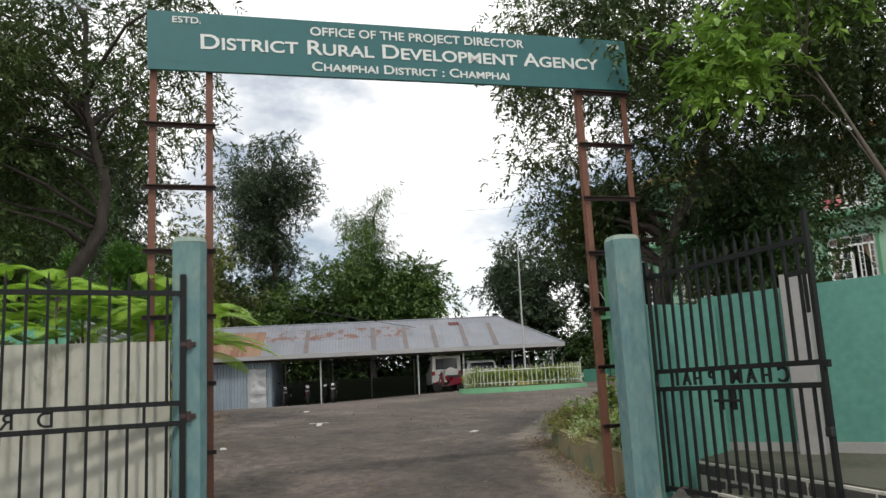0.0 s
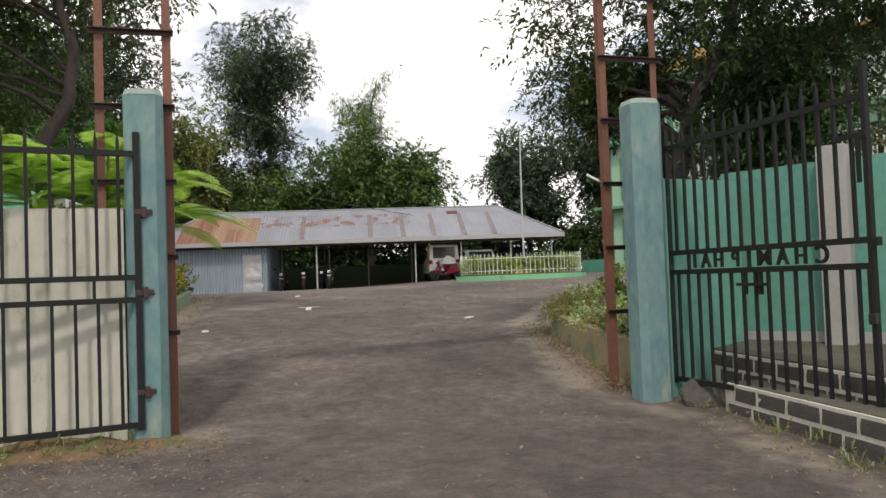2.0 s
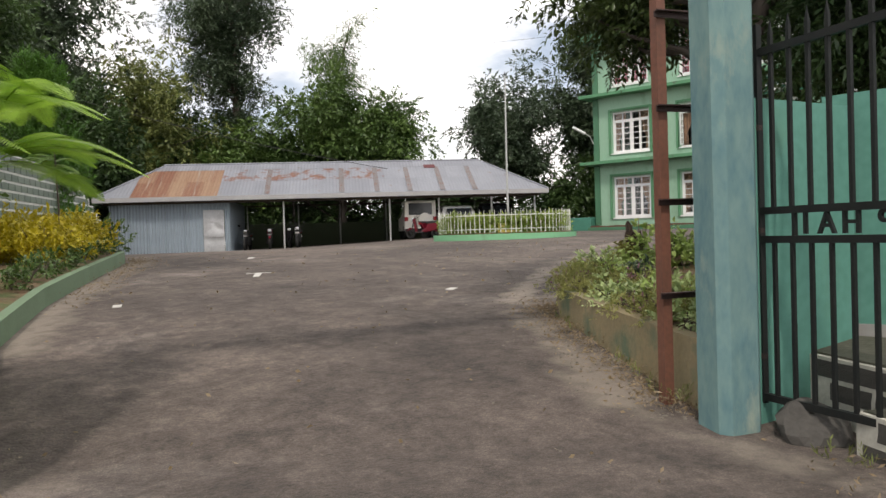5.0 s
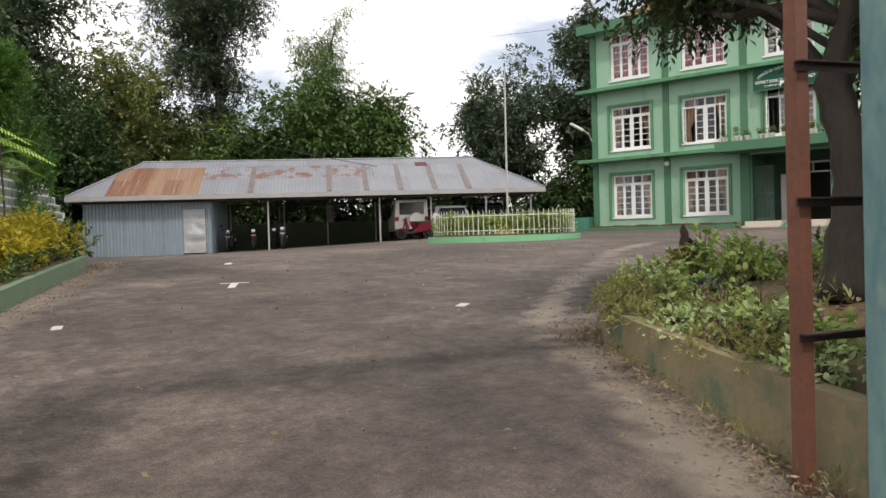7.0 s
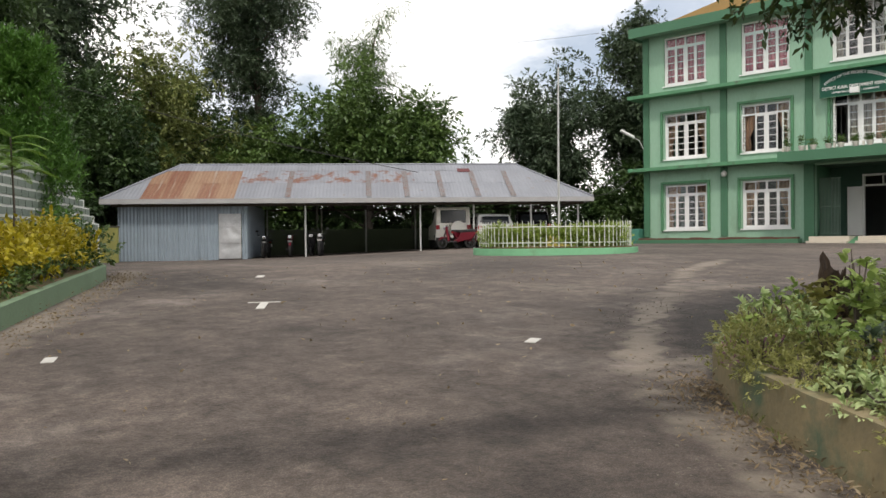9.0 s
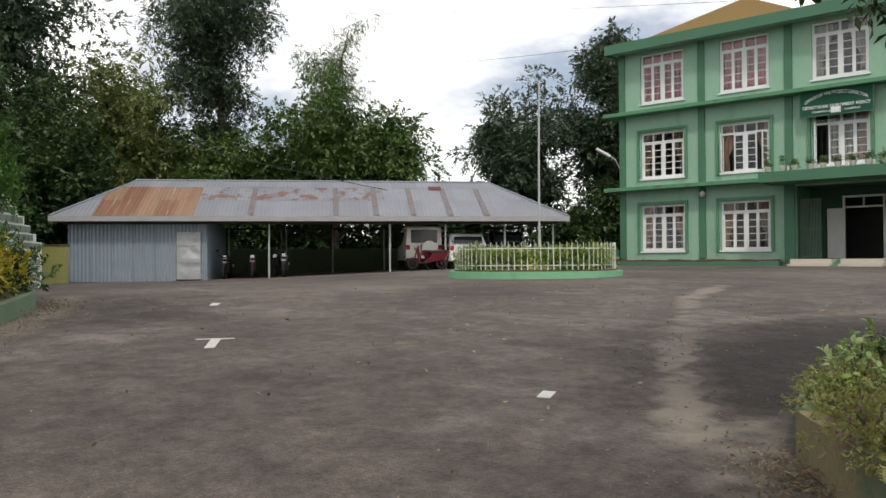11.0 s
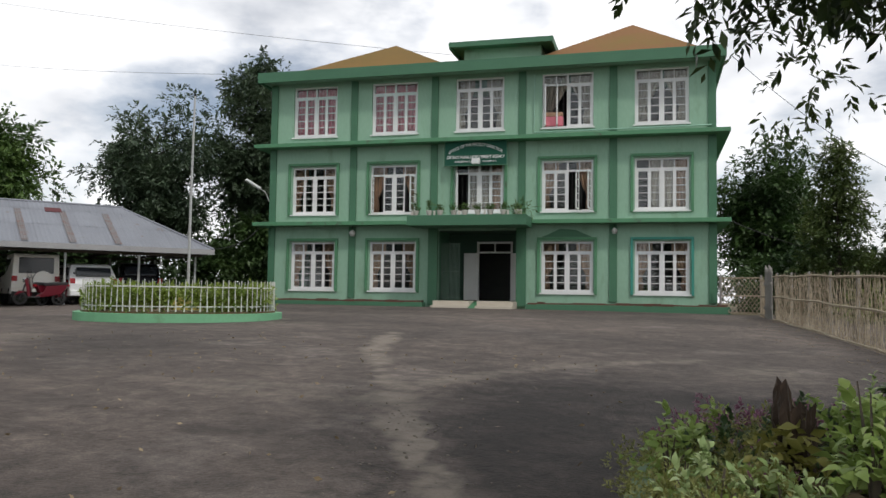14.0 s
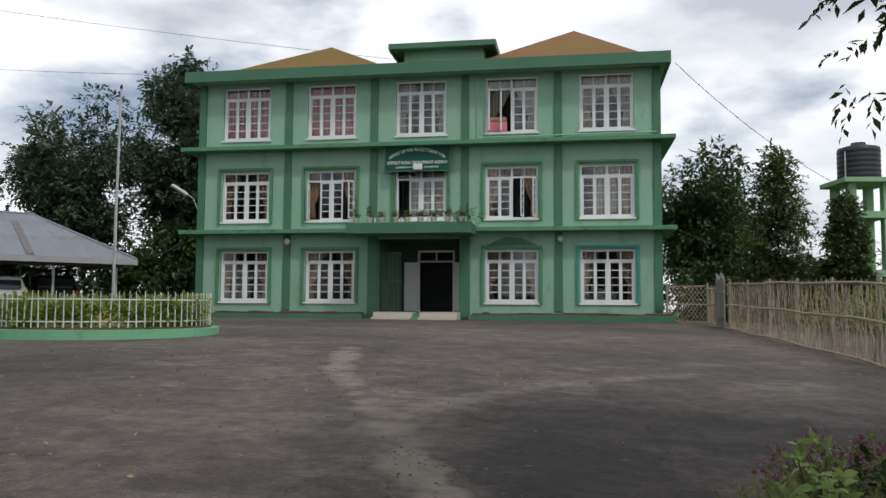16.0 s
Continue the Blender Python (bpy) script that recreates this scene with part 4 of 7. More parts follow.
part("fascia", boxes((-0.03, SX + 0.03, -0.03, 0.0, SZ - 0.2, SZ + 0.01), (-0.03, 0, 0, SY, SZ - 0.2, SZ + 0.01), (SX, SX + 0.03, 0, SY, SZ - 0.2, SZ + 0.01)), FASCIA, shed, "pale grey eaves board")
bm = boxes((0.3, SX - 0.3, 0.5, 0.58, SZ - 0.3, SZ - 0.2), (0.3, SX - 0.3, SY - 0.6, SY - 0.52, SZ - 0.3, SZ - 0.2))
TIMBER = surface("dark_roof_timber", (0.08, 0.065, 0.05), None, 3, 30, 0.9)
part("roof_beam", bm, TIMBER, shed)
for k in range(10):
    x = 1.0 + k * 2.15
    part("tie_beam", boxes((x, x + 0.06, 0.1, SY - 0.1, SZ - 0.2, SZ - 0.1)), TIMBER, shed)
patch = (part("roof_patch", boxes((15.7, 16.3, 2.75, 3.2, 0, 0.01)), surface("red_roof_patch", (0.10, 0.02, 0.022), None, 3, 20, 0.7), shed, "dark red patch sheet"))
patch.matrix_basis = Matrix.Translation((0, 0, SZ + 0.035 + (RZ - SZ) * 2.75 / HALF)) @ Matrix.Translation((16, 2.75, 0)) @ Matrix.Rotation(math.atan((RZ - SZ) / HALF), 4, "X") @ Matrix.Translation((-16, -2.75, 0))


def shed_ground(x, y):
    p = SHED @ Vector((x, y, 0))
    return ground_height(p.x, p.y)


for x in (8.6, 11.3, 13.72, 16.15, 18.8, 21.0):
    if x != 11.3:
        z = shed_ground(x, 0.6)
        part("post", tube(bmesh.new(), [(x, 0.6, z - 0.05), (x, 0.6, SZ - 0.25)], 0.045, 8), PIPE, shed, "white pipe post")
for x in (6.2, 9.0, 11.3, 13.9, 16.5, 19.0, 21.0):
    z = shed_ground(x, SY - 0.6)
    part("post", tube(bmesh.new(), [(x, SY - 0.6, z - 0.05), (x, SY - 0.6, SZ - 0.25)], 0.045, 8), PIPE, shed)


def corrugated(x0, x1, z0, z1, pitch=0.15, amp=0.028):
    """An upright corrugated sheet in the xz plane; z0 may be a function of x."""
    bm = bmesh.new()
    cols = int((x1 - x0) / pitch * 6)
    prev = None
    for c in range(cols + 1):
        x = x0 + (x1 - x0) * c / cols
        y = amp * math.sin(math.tau * (x - x0) / pitch)
        pair = (bm.verts.new((x, y, z0(x) if callable(z0) else z0)), bm.verts.new((x, y, z1)))
        if prev:
            bm.faces.new((prev[0], pair[0], pair[1], prev[1]))
        prev = pair
    return bm


room_low = shed_ground(0.6, 0.6)
for a, b in ((0.55, 1.4), (1.4, 2.25), (2.25, 3.1), (3.1, 3.95), (3.95, 4.82)):
    ob = part("wall_sheet", corrugated(a, b, lambda x: shed_ground(x, 0.6) - 0.03, SZ - 0.2), ZINC_WALL, shed, "corrugated blue-grey zinc sheet")
    ob.matrix_basis = Matrix.Translation((0, 0.6 + rr.uniform(-0.008, 0.008), 0))
ob = part("wall_sheet", corrugated(4.82, 6.05, SZ - 0.62, SZ - 0.2), ZINC_WALL, shed)
ob.matrix_basis = Matrix.Translation((0, 0.6, 0))
ob = part("wall_sheet", corrugated(5.82, 6.05, lambda x: shed_ground(x, 0.6) - 0.03, SZ - 0.62), ZINC_WALL, shed)
ob.matrix_basis = Matrix.Translation((0, 0.6, 0))
ob = part("wall_sheet", corrugated(0.6, SY - 0.6, room_low - 0.1, SZ - 0.2), ZINC_WALL, shed)
ob.matrix_basis = Matrix.Translation((0.55, 0, 0)) @ Matrix.Rotation(radians(90), 4, "Z")
ob = part("wall_sheet", corrugated(0.6, SY - 0.6, room_low - 0.1, SZ - 0.2), ZINC_WALL, shed)
ob.matrix_basis = Matrix.Translation((6.05, 0, 0)) @ Matrix.Rotation(radians(90), 4, "Z")
bm = bmesh.new()
z = shed_ground(5.3, 0.6)
g = bmesh.ops.create_grid(bm, x_segments=14, y_segments=30, size=0.5)
for v in bm.verts:
    x, t = v.co.x + 0.5, v.co.y + 0.5
    v.co = (4.84 + x * 0.96, 0.57 + 0.03 * noise.noise(Vector((x * 3, t * 6, 1))), z + 0.06 + t * (SZ - 0.68 - z))
bmesh.ops.solidify(bm, geom=bm.faces[:], thickness=0.01)
shed_door = part("shed_door", bm, ZINC_DOOR, shed, "battered bare zinc sheet door")
part("door_rail", boxes((4.84, 5.8, 0.535, 0.56, z + 0.75, z + 0.8), (4.84, 5.8, 0.535, 0.56, z + 1.45, z + 1.5), (4.84, 4.89, 0.535, 0.56, z + 0.06, SZ - 0.64), (5.75, 5.8, 0.535, 0.56, z + 0.06, SZ - 0.64)), ZINC_DOOR, shed_door)
bm = band(bmesh.new(), [tuple((SHED @ Vector((x, SY + 0.9, 0)))[:2]) for x in (5, 9, 13, 17, 19)], 0.1, lambda x, y: ground_height(x, y) - 0.3, lambda x, y: 2.18)
tagged(part("wall_behind_shed", bm, surface("dark_olive_wall", (0.05, 0.065, 0.035), (0.035, 0.045, 0.025), 1.5, 15, 0.9)), "low dark olive wall behind the parking shed", "wall", kind="structure")

# ---- gate ----


def pillar(name, x0, x1, y0, y1, z0, z1, label):
    root = thing(name, GATE @ Matrix.Translation(((x0 + x1) / 2, (y0 + y1) / 2, z0)), label, "pillar")
    hx, hy, h = (x1 - x0) / 2, (y1 - y0) / 2, z1 - z0
    bm = bmesh.new()
    c = 0.06
    ring = [(-hx + c, -hy), (hx - c, -hy), (hx, -hy + c), (hx, hy - c), (hx - c, hy), (-hx + c, hy), (-hx, hy - c), (-hx, -hy + c)]
    prism(bm, ring, -0.1, h)
    bmesh.ops.subdivide_edges(bm, edges=[e for e in bm.edges if abs(e.verts[0].co.z - e.verts[1].co.z) > 1], cuts=14)
    for v in bm.verts:
        d = noise.noise(Vector((v.co.x * 3, v.co.y * 3, v.co.z * 2.2)) + Vector((x0, 0, 0))) * 0.008
        v.co.x += d
        v.co.y += d
    part("shaft", bm, TEAL, root)
    bm = bmesh.new()
    prism(bm, [(x * 1.01, y * 1.01) for x, y in ring], h, h + 0.05)
    for v in bm.verts:
        if v.co.z > h + 0.04:
            v.co.x *= 0.86
            v.co.y *= 0.86
    part("cap", bm, PILLAR_TOP, root, "rough weathered top")
    return root


left_pillar = pillar("gate_pillar", -0.36, -0.05, -0.26, 0.06, 0.05, 2.82, "teal painted concrete gate pillar with flaking paint")
right_pillar = pillar("gate_pillar", 4.11, 4.43, -0.61, -0.29, 0.0, 2.80, "teal painted concrete gate pillar beside the stone plinth")

arch = thing("gate_arch", GATE, "red iron lattice gate arch carrying a green signboard", "gate")


def angle_iron(x, y, z0, z1, flip):
    return boxes((x - 0.025, x + 0.045, y - 0.05, y - 0.042, z0, z1), (x + (0.037 if flip else -0.025), x + (0.045 if flip else -0.017), y - 0.042, y + 0.03, z0, z1))


for x, z0, flip in ((-0.57, 0.0, False), (-0.03, 0.0, True), (4.15, 0.03, False), (4.73, 0.03, True)):
    part("post", angle_iron(x, 0.08, z0, 5.25, flip), RED_IRON, arch)
for x0, x1 in ((-0.66, 0.04), (4.08, 4.82)):
    for k in range(8):
        z = (0.85 if x0 < 0 else 0.83) + 0.64 * k
        if z < 4.75:
            part("rung", boxes((x0 + 0.02, x1, 0.015, 0.024, z - 0.022, z + 0.022), (x0 + 0.02, x1, -0.03, 0.015, z + 0.014, z + 0.022)), RUNG_IRON, arch)
board = part("signboard", boxes((-0.62, 4.80, -0.03, 0.012, 4.68, 5.31), bevel=0.004), SIGN_GREEN, arch, "green enamelled signboard with white lettering")
board.matrix_basis = Matrix.Translation((2.1, 0, 4.985)) @ Matrix.Rotation(radians(-1.1), 4, "Y") @ Matrix.Translation((-2.1, 0, -5.0))
face = Matrix.Rotation(radians(90), 4, "X")
for body, size, x, z, width, caps in (("OFFICE OF THE PROJECT DIRECTOR", 0.135, 2.24, 5.18, 2.46, False), ("District Rural Development Agency", 0.225, 2.14, 4.99, 4.52, True), ("Champhai District : Champhai", 0.14, 2.14, 4.785, 2.24, True), ("ESTD.", 0.095, -0.24, 5.22, 0.28, False), ("2000", 0.09, 4.63, 5.215, 0.16, False)):
    lettering("lettering", body, size, LETTER, board, Matrix.Translation((x, -0.034, z)) @ face, 0.003, caps, width)


def gate_leaf(hinge, away, z0, letters, label, bars=14, length=2.3, turned=True):
    """A black iron leaf of spiked bars, two middle rails and cut-out letters, hung at hinge and pointing away."""
    ang = math.degrees(math.atan2(away[1], away[0]))
    root = thing("gate_leaf", Matrix.Translation((hinge[0], hinge[1], z0)) @ Matrix.Rotation(radians(ang), 4, "Z"), label, "gate")
    H = 2.26
    part("stile", boxes((0, 0.05, -0.02, 0.02, 0.0, H + 0.14)), BLACK_IRON, root)
    part("stile", boxes((length - 0.04, length, -0.02, 0.02, 0.0, H + 0.2)), BLACK_IRON, root)
    for z in (0.02, 1.02, 1.2, H - 0.06):
        part("rail", boxes((0.05, length - 0.04, -0.018, 0.018, z, z + 0.045)), BLACK_IRON, root)
    for k in range(1, bars):
        x = length * k / bars
        part("bar", boxes((x - 0.0125, x + 0.0125, -0.011, 0.011, 0.065, 1.02)), BLACK_IRON, root)
        bm = boxes((x - 0.0125, x + 0.0125, -0.011, 0.011, 1.245, H + 0.06))
        top = [v for v in bm.verts if v.co.z > H]
        ap = [bm.verts.new((x, 0, H + 0.16))]
        for a, b in ((0, 1), (1, 3), (3, 2), (2, 0)):
            bm.faces.new((top[a], top[b], ap[0]))
        part("bar", bm, BLACK_IRON, root)
    for z in (0.3, 1.1, 1.75):
        part("hinge", boxes((-0.09, 0.05, -0.022, 0.022, z - 0.022, z + 0.022), (-0.045, -0.005, -0.032, 0.032, z - 0.045, z + 0.045), bevel=0.006), RUNG_IRON, root)
    for x, ch in letters:
        if ch == "|":
            part("divider", boxes((x - 0.012, x + 0.012, -0.012, 0.012, 1.065, 1.2)), BLACK_IRON, root)
        else:
            flip = Matrix.Diagonal((-1, 1, 1, 1)) if turned else Matrix()
            lettering("letter", ch, 0.185, BLACK_IRON, root, Matrix.Translation((x, 0, 1.132)) @ face @ flip, 0.01, False, 0.15 if ch == "M" else None)
    return root


hinge_r = local(GATE, 4.50, -0.47)
right_leaf = gate_leaf(hinge_r, (0.892, -0.452), 0.16, list(zip((0.31, 0.395, 0.55, 0.72, 0.94, 1.1, 1.275, 1.475, 1.665, 1.87), "|IAHP|MAHC")), "open black iron gate leaf with letters CHAMPHAI seen from behind", 16, 2.33)
part("bolt", boxes((1.03, 1.05, -0.02, 0.02, 0.84, 1.02), (1.21, 1.23, -0.02, 0.02, 0.84, 1.02), (0.96, 1.30, -0.025, 0.025, 0.91, 0.935)), BLACK_IRON, right_leaf)
part("latch", boxes((2.33, 2.38, -0.02, 0.02, 1.18, 1.24), bevel=0.006), BLACK_IRON, right_leaf)
part("hasp", boxes((2.28, 2.325, -0.03, 0.03, 0.72, 1.02), bevel=0.006), BLACK_IRON, right_leaf)
part("upper_latch", boxes((2.05, 2.33, -0.03, -0.021, 1.93, 1.97), (2.24, 2.28, -0.03, -0.021, 1.62, 1.93), bevel=0.003), BLACK_IRON, right_leaf)
part("padlock", boxes((2.27, 2.34, -0.03, 0.01, 0.64, 0.72), bevel=0.01), surface("dull_padlock_steel", (0.08, 0.08, 0.08), None, 5, 50, 0.4, metal=0.8), right_leaf)
ca, sa = math.cos(radians(11)), math.sin(radians(11))
away_l = (-0.496 * ca + 0.868 * sa, -0.868 * ca - 0.496 * sa)
hinge_l = local(GATE, -0.36, -0.29) - 0.125 * Vector((*away_l, 0))
left_leaf = gate_leaf(hinge_l, away_l, 0.1, [(0.355, "|"), (0.815, "|"), (1.14, "D"), (1.425, "R"), (1.7, "D"), (1.97, "A")], "open black iron gate leaf folded back along the limewashed wall", 14, 2.3, False)

# ---- boundary walls ----
bm = band(bmesh.new(), [tuple(local(GATE, x, -0.08)[:2]) for x in (-0.375, -2, -4, -7, -12)], 0.1, lambda x, y: ground_height(x, y) - 0.3, lambda x, y: 1.9 + 0.03 * noise.noise(Vector((x * 2, y * 2, 0))))
tagged(part("wall_west", bm, WHITE_WALL), "limewashed cement wall with grey-green stains", "wall", kind="structure")
tagged(part("wall_wing", band(bmesh.new(), [tuple(local(GATE, x, y)[:2]) for x, y in ((4.44, -0.42), (4.9, -0.34), (5.42, -0.24))], 0.09, 0.0, 2.1), WALL_GREEN), "short sea-green wall behind the gate pillar", "wall", kind="structure")
bm = band(bmesh.new(), [(-5.28, 10.56), (-4.0, 10.45), (-2, 10.28), (1, 10.0), (5, 9.7), (9, 9.4)], 0.1, 0.2, 2.2)
tagged(part("wall_east", bm, WALL_GREEN), "sea-green plastered compound wall", "wall", kind="structure")
tagged(part("wall_column", boxes((-4.27, -4.01, 10.22, 10.38, 0.3, 2.32), bevel=0.01), GREY_WALL), "bare grey plaster column in the green wall", "column", kind="structure")

# stone plinth below the green wall, with white pointing
PL0, PLD, PLN = Vector((-4.77, 9.17)), Vector((0.80, -0.60)), Vector((0.60, 0.80))
plinth_pose = Matrix.Translation((PL0.x, PL0.y, 0)) @ Matrix.Rotation(math.atan2(PLD.y, PLD.x), 4, "Z")


def beside(s, n):
    return tuple(PL0 + PLD * s + PLN * n)


bm = prism(bmesh.new(), [beside(0, 0), beside(12, 0), beside(12, 0.4), beside(0, 0.4)], -1.0, 0.235)
prism(bm, [beside(-0.85, 0.3), beside(12, 0.3), (9.0, 9.3), (-5.25, 10.5)], -1.0, 0.43)
stone_plinth = tagged(part("stone_plinth", bm, MORTAR), "dark stone plinth with off-white joints under the green wall", "plinth", kind="structure")
bm = prism(bmesh.new(), [beside(0.02, 0.03), beside(12, 0.03), beside(12, 0.295), beside(0.02, 0.295)], 0.2, 0.243)
tagged(part("plinth_ledge", bm, CEMENT), "mossy grey cement ledge on the plinth", "ledge", kind="structure")
bm = prism(bmesh.new(), [beside(-0.8, 0.34), beside(12, 0.34), (9.0, 9.28), (-5.2, 10.44)], 0.4, lambda x, y: 0.445 if (Vector((x, y)) - PL0).dot(PLN) < 0.5 else 0.5)
tagged(part("plinth_cap", bm, CEMENT), "dark mossy cement cap on the plinth", "ledge", kind="structure")
bm = band(bmesh.new(), [(-5.2, 10.44), (-4.0, 10.335), (-2, 10.165), (1, 9.885), (5, 9.585)], 0.012, 0.4, lambda x, y: 0.6 + 0.04 * noise.noise(Vector((x * 3, y * 3, 0))))
tagged(part("wall_skirting", bm, GREY_WALL), "bare grey cement skirting at the foot of the green wall", "skirting", kind="structure")

# left garden hut roof
hut = thing("garden_hut", GATE @ Matrix.Translation((-3.2, 3.2, 0.2)), "small hut with a green corrugated roof behind the wall", "hut")
part("walls", boxes((-1.2, 1.2, -0.8, 0.8, -0.4, 1.75)), BARK, hut)
ob = part("roof", corrugated(-1.5, 1.5, -1.1, 1.1, 0.12, 0.02), surface("green_roof_sheet", (0.07, 0.24, 0.15), None, 2, 20, 0.6), hut)
ob.matrix_basis = Matrix.Translation((0, 0, 2.0)) @ Matrix.Rotation(radians(-72), 4, "X")

# ---- trees ----
big = np.concatenate([cloud(165, (0.4, 1.2, 4.5), (3.3, 3.5, 2.4), 11, hollow=0.45, floor=2.15), cloud(120, (2.0, 1.4, 4.4), (2.2, 2.4, 2.0), 12, hollow=0.05, floor=2.3), cloud(55, (-0.5, 0.4, 5.5), (2.2, 2.2, 1.5), 16, hollow=0.1), cloud(36, (0.05, 2.4, 3.4), (1.0, 0.8, 0.45), 13, hollow=0.1), cloud(40, (-1.15, 0.4, 2.85), (1.0, 0.9, 0.4), 14, hollow=0.1)])
tree("large dark-leaved tree overhanging the drive from the garden bed", (-6.4, 11.85, 0.9), [(0, 0, -0.1), (0.05, 0, 0.8), (-0.12, 0.1, 1.5), (0.1, 0.2, 2.4), (0.4, 0.7, 3.4), (0.5, 1.0, 4.5)], big, BARK_DARK, LEAF_CROWN, 248, 0.42, 0.088, 0.036, 11, 26, 0.3, trunk_radius=0.19, reach=1.9)
over_wall = cloud(80, (0.0, 0.1, 2.35), (0.85, 0.85, 0.95), 15, hollow=0.15, floor=1.55)
tree("dark-leaved young tree hanging over the compound wall", (-5.35, 12.1, 0.6), [(0, 0, -0.1), (0.05, 0.05, 0.9), (0, 0.1, 1.8), (0.05, 0.1, 2.7)], over_wall, BARK_DARK, LEAF_DEEP, 220, 0.34, 0.09, 0.034, 15, 10, 0.6, trunk_radius=0.05)
near = np.concatenate([cloud(20, (-1.62, -0.85, 4.62), (0.55, 0.55, 0.75), 21, hollow=0.2), cloud(14, (-0.9, -0.3, 5.6), (0.8, 0.8, 0.5), 22, hollow=0.2)])
tree("fresh green tree leaning over the compound wall", (-3.0, 11.2, 0.3), [(0, 0, 0), (-0.05, -0.05, 1.5), (-0.3, -0.2, 3.0), (-0.9, -0.5, 4.6)], near, BARK, LEAF_LIGHT, 64, 0.2, 0.15, 0.068, 21, 4, 0.4, trunk_radius=0.05)

tall = np.concatenate([lumpy(230, (0, 0, 15.3), (4.4, 4.4, 5.2), 31, 19, 0.34), lumpy(120, (-0.3, -0.4, 11.2), (3.4, 3.4, 3.4), 33, 11, 0.34), lumpy(40, (0.4, 0.5, 8.2), (2.4, 2.4, 1.8), 35, 6, 0.32)])
tree("tall thin-crowned tree behind the parking shed", (-47.1, 33.7, 0.3), [(0, 0, 0), (0.1, 0, 5), (0, 0.1, 10), (0.1, 0, 14.5), (0, 0, 17.5)], tall, BARK, LEAF_BLUE, 150, 0.5, 0.2, 0.085, 31, 46, trunk_radius=0.3)
plume, culm = [], random.Random(41)
for k in range(15):
    high = (16.3, 15.6, 15.0)[k] if k < 3 else culm.uniform(11.5, 14.2)
    swing = (2.0, 1.2, 0.6)[k] if k < 3 else culm.uniform(-1.7, 1.9)
    aside = culm.uniform(-0.9, 0.9)
    for i in range(9):
        f = i / 8
        bend = max(0.0, f - 0.55) / 0.45
        l = 0.25 * swing + 0.75 * swing * f * f
        plume.append((0.2 + 0.72 * l - 0.68 * aside, 0.2 + 0.68 * l + 0.72 * aside, 7.6 + (high - 7.6) * (f - 0.16 * bend * bend)))
plume = np.array(plume)
tree("feathery bamboo clump rising above the shed roof", (-41.6, 37.0, 0.4), [(0, 0, 0), (0.3, 0.1, 5), (0.5, 0.4, 10), (0.7, 0.6, 12.5), (1.0, 0.9, 14.2)], plume, BARK, LEAF_MID, 96, 0.52, 0.26, 0.045, 41, 24, 0.8, trunk_radius=0.12, name="bamboo_clump")
bush = np.concatenate([lumpy(130, (0, 0, 6.8), (4.2, 4.2, 3.6), 51), lumpy(90, (1.9, 1.9, 6.2), (2.8, 2.8, 3.5), 52), lumpy(80, (-3.4, -3.4, 5.0), (3.4, 3.4, 3.2), 53)])
tree("broad bushy tree behind the parking shed", (-40.5, 36.6, 0.4), [(0, 0, 0), (0.2, 0, 2.5), (0.1, 0.2, 5), (0, 0, 7)], bush, BARK_DARK, LEAF_MID, 200, 0.75, 0.26, 0.13, 51, 30, trunk_radius=0.3)
back = [
    ("round dark tree beyond the flagpole", (-35.1, 46.4, 0.0), 11.6, 3.2, 5.4, LEAF_BLUE, 61, 3.2),
    ("tall dark tree beside the office building", (-31.1, 50.0, 0.0), 14.8, 2.35, 6.6, LEAF_BLUE, 62, 2.5),
    ("slender tree behind the office corner", (-28.8, 49.5, 0.0), 10.5, 2.6, 4.5, LEAF_BLUE, 63, 2.0),
    ("mixed yellow-green tree beside the shed", (-47.5, 27.2, 0.2), 12.3, 4.8, 6.0, LEAF_OLIVE, 64, 1.5),
    ("tall dark tree on the slope beside the shed", (-48.2, 22.0, 0.2), 20.5, 4.6, 8.2, LEAF_BLUE, 65, 3.0),
    ("mid-green tree behind the shed corner", (-50.5, 29.8, 0.2), 10.6, 4.6, 5.2, LEAF_MID, 76, 1.0),
    ("dark tree in the gap behind the shed", (-48.5, 30.5, 0.2), 8.4, 4.4, 4.2, LEAF_DEEP, 77, 1.0),
    ("dark lower tree beside the shed", (-45.0, 21.5, 0.2), 9.5, 4.2, 4.8, LEAF_DEEP, 78, 0.8),
    ("dense dark tree behind the garden", (-42.5, 17.5, 0.2), 9.0, 3.6, 4.6, LEAF_DEEP, 66, 1.0),
    ("tall dark tree over the drive", (-34.0, 13.2, 0.3), 12.5, 3.6, 5.0, LEAF_DEEP, 67, 4.2),
    ("leafy tree behind the limewashed wall", (-27.5, 8.0, 0.5), 10.5, 4.0, 4.8, LEAF_MID, 68, 1.5),
    ("dense tree behind the limewashed wall", (-20.0, 3.0, 0.2), 9.0, 4.2, 4.6, LEAF_MID, 69, 1.0),
    ("dark tree beside the office building", (-3.3, 51.0, 0.5), 9.0, 3.4, 4.3, LEAF_DEEP, 70, 1.2),
    ("dark tree behind the water tower", (9.5, 48.0, 0.5), 6.0, 3.0, 3.0, LEAF_DEEP, 73, 1.0),
    ("tree behind the shed wall", (-53.0, 33.5, 0.0), 10.8, 4.6, 5.2, LEAF_DEEP, 74, 1.0),
    ("tree on the far slope", (-30.5, 56.0, 0.0), 8.0, 4.5, 4.5, LEAF_BLUE, 75, 1.0),
]
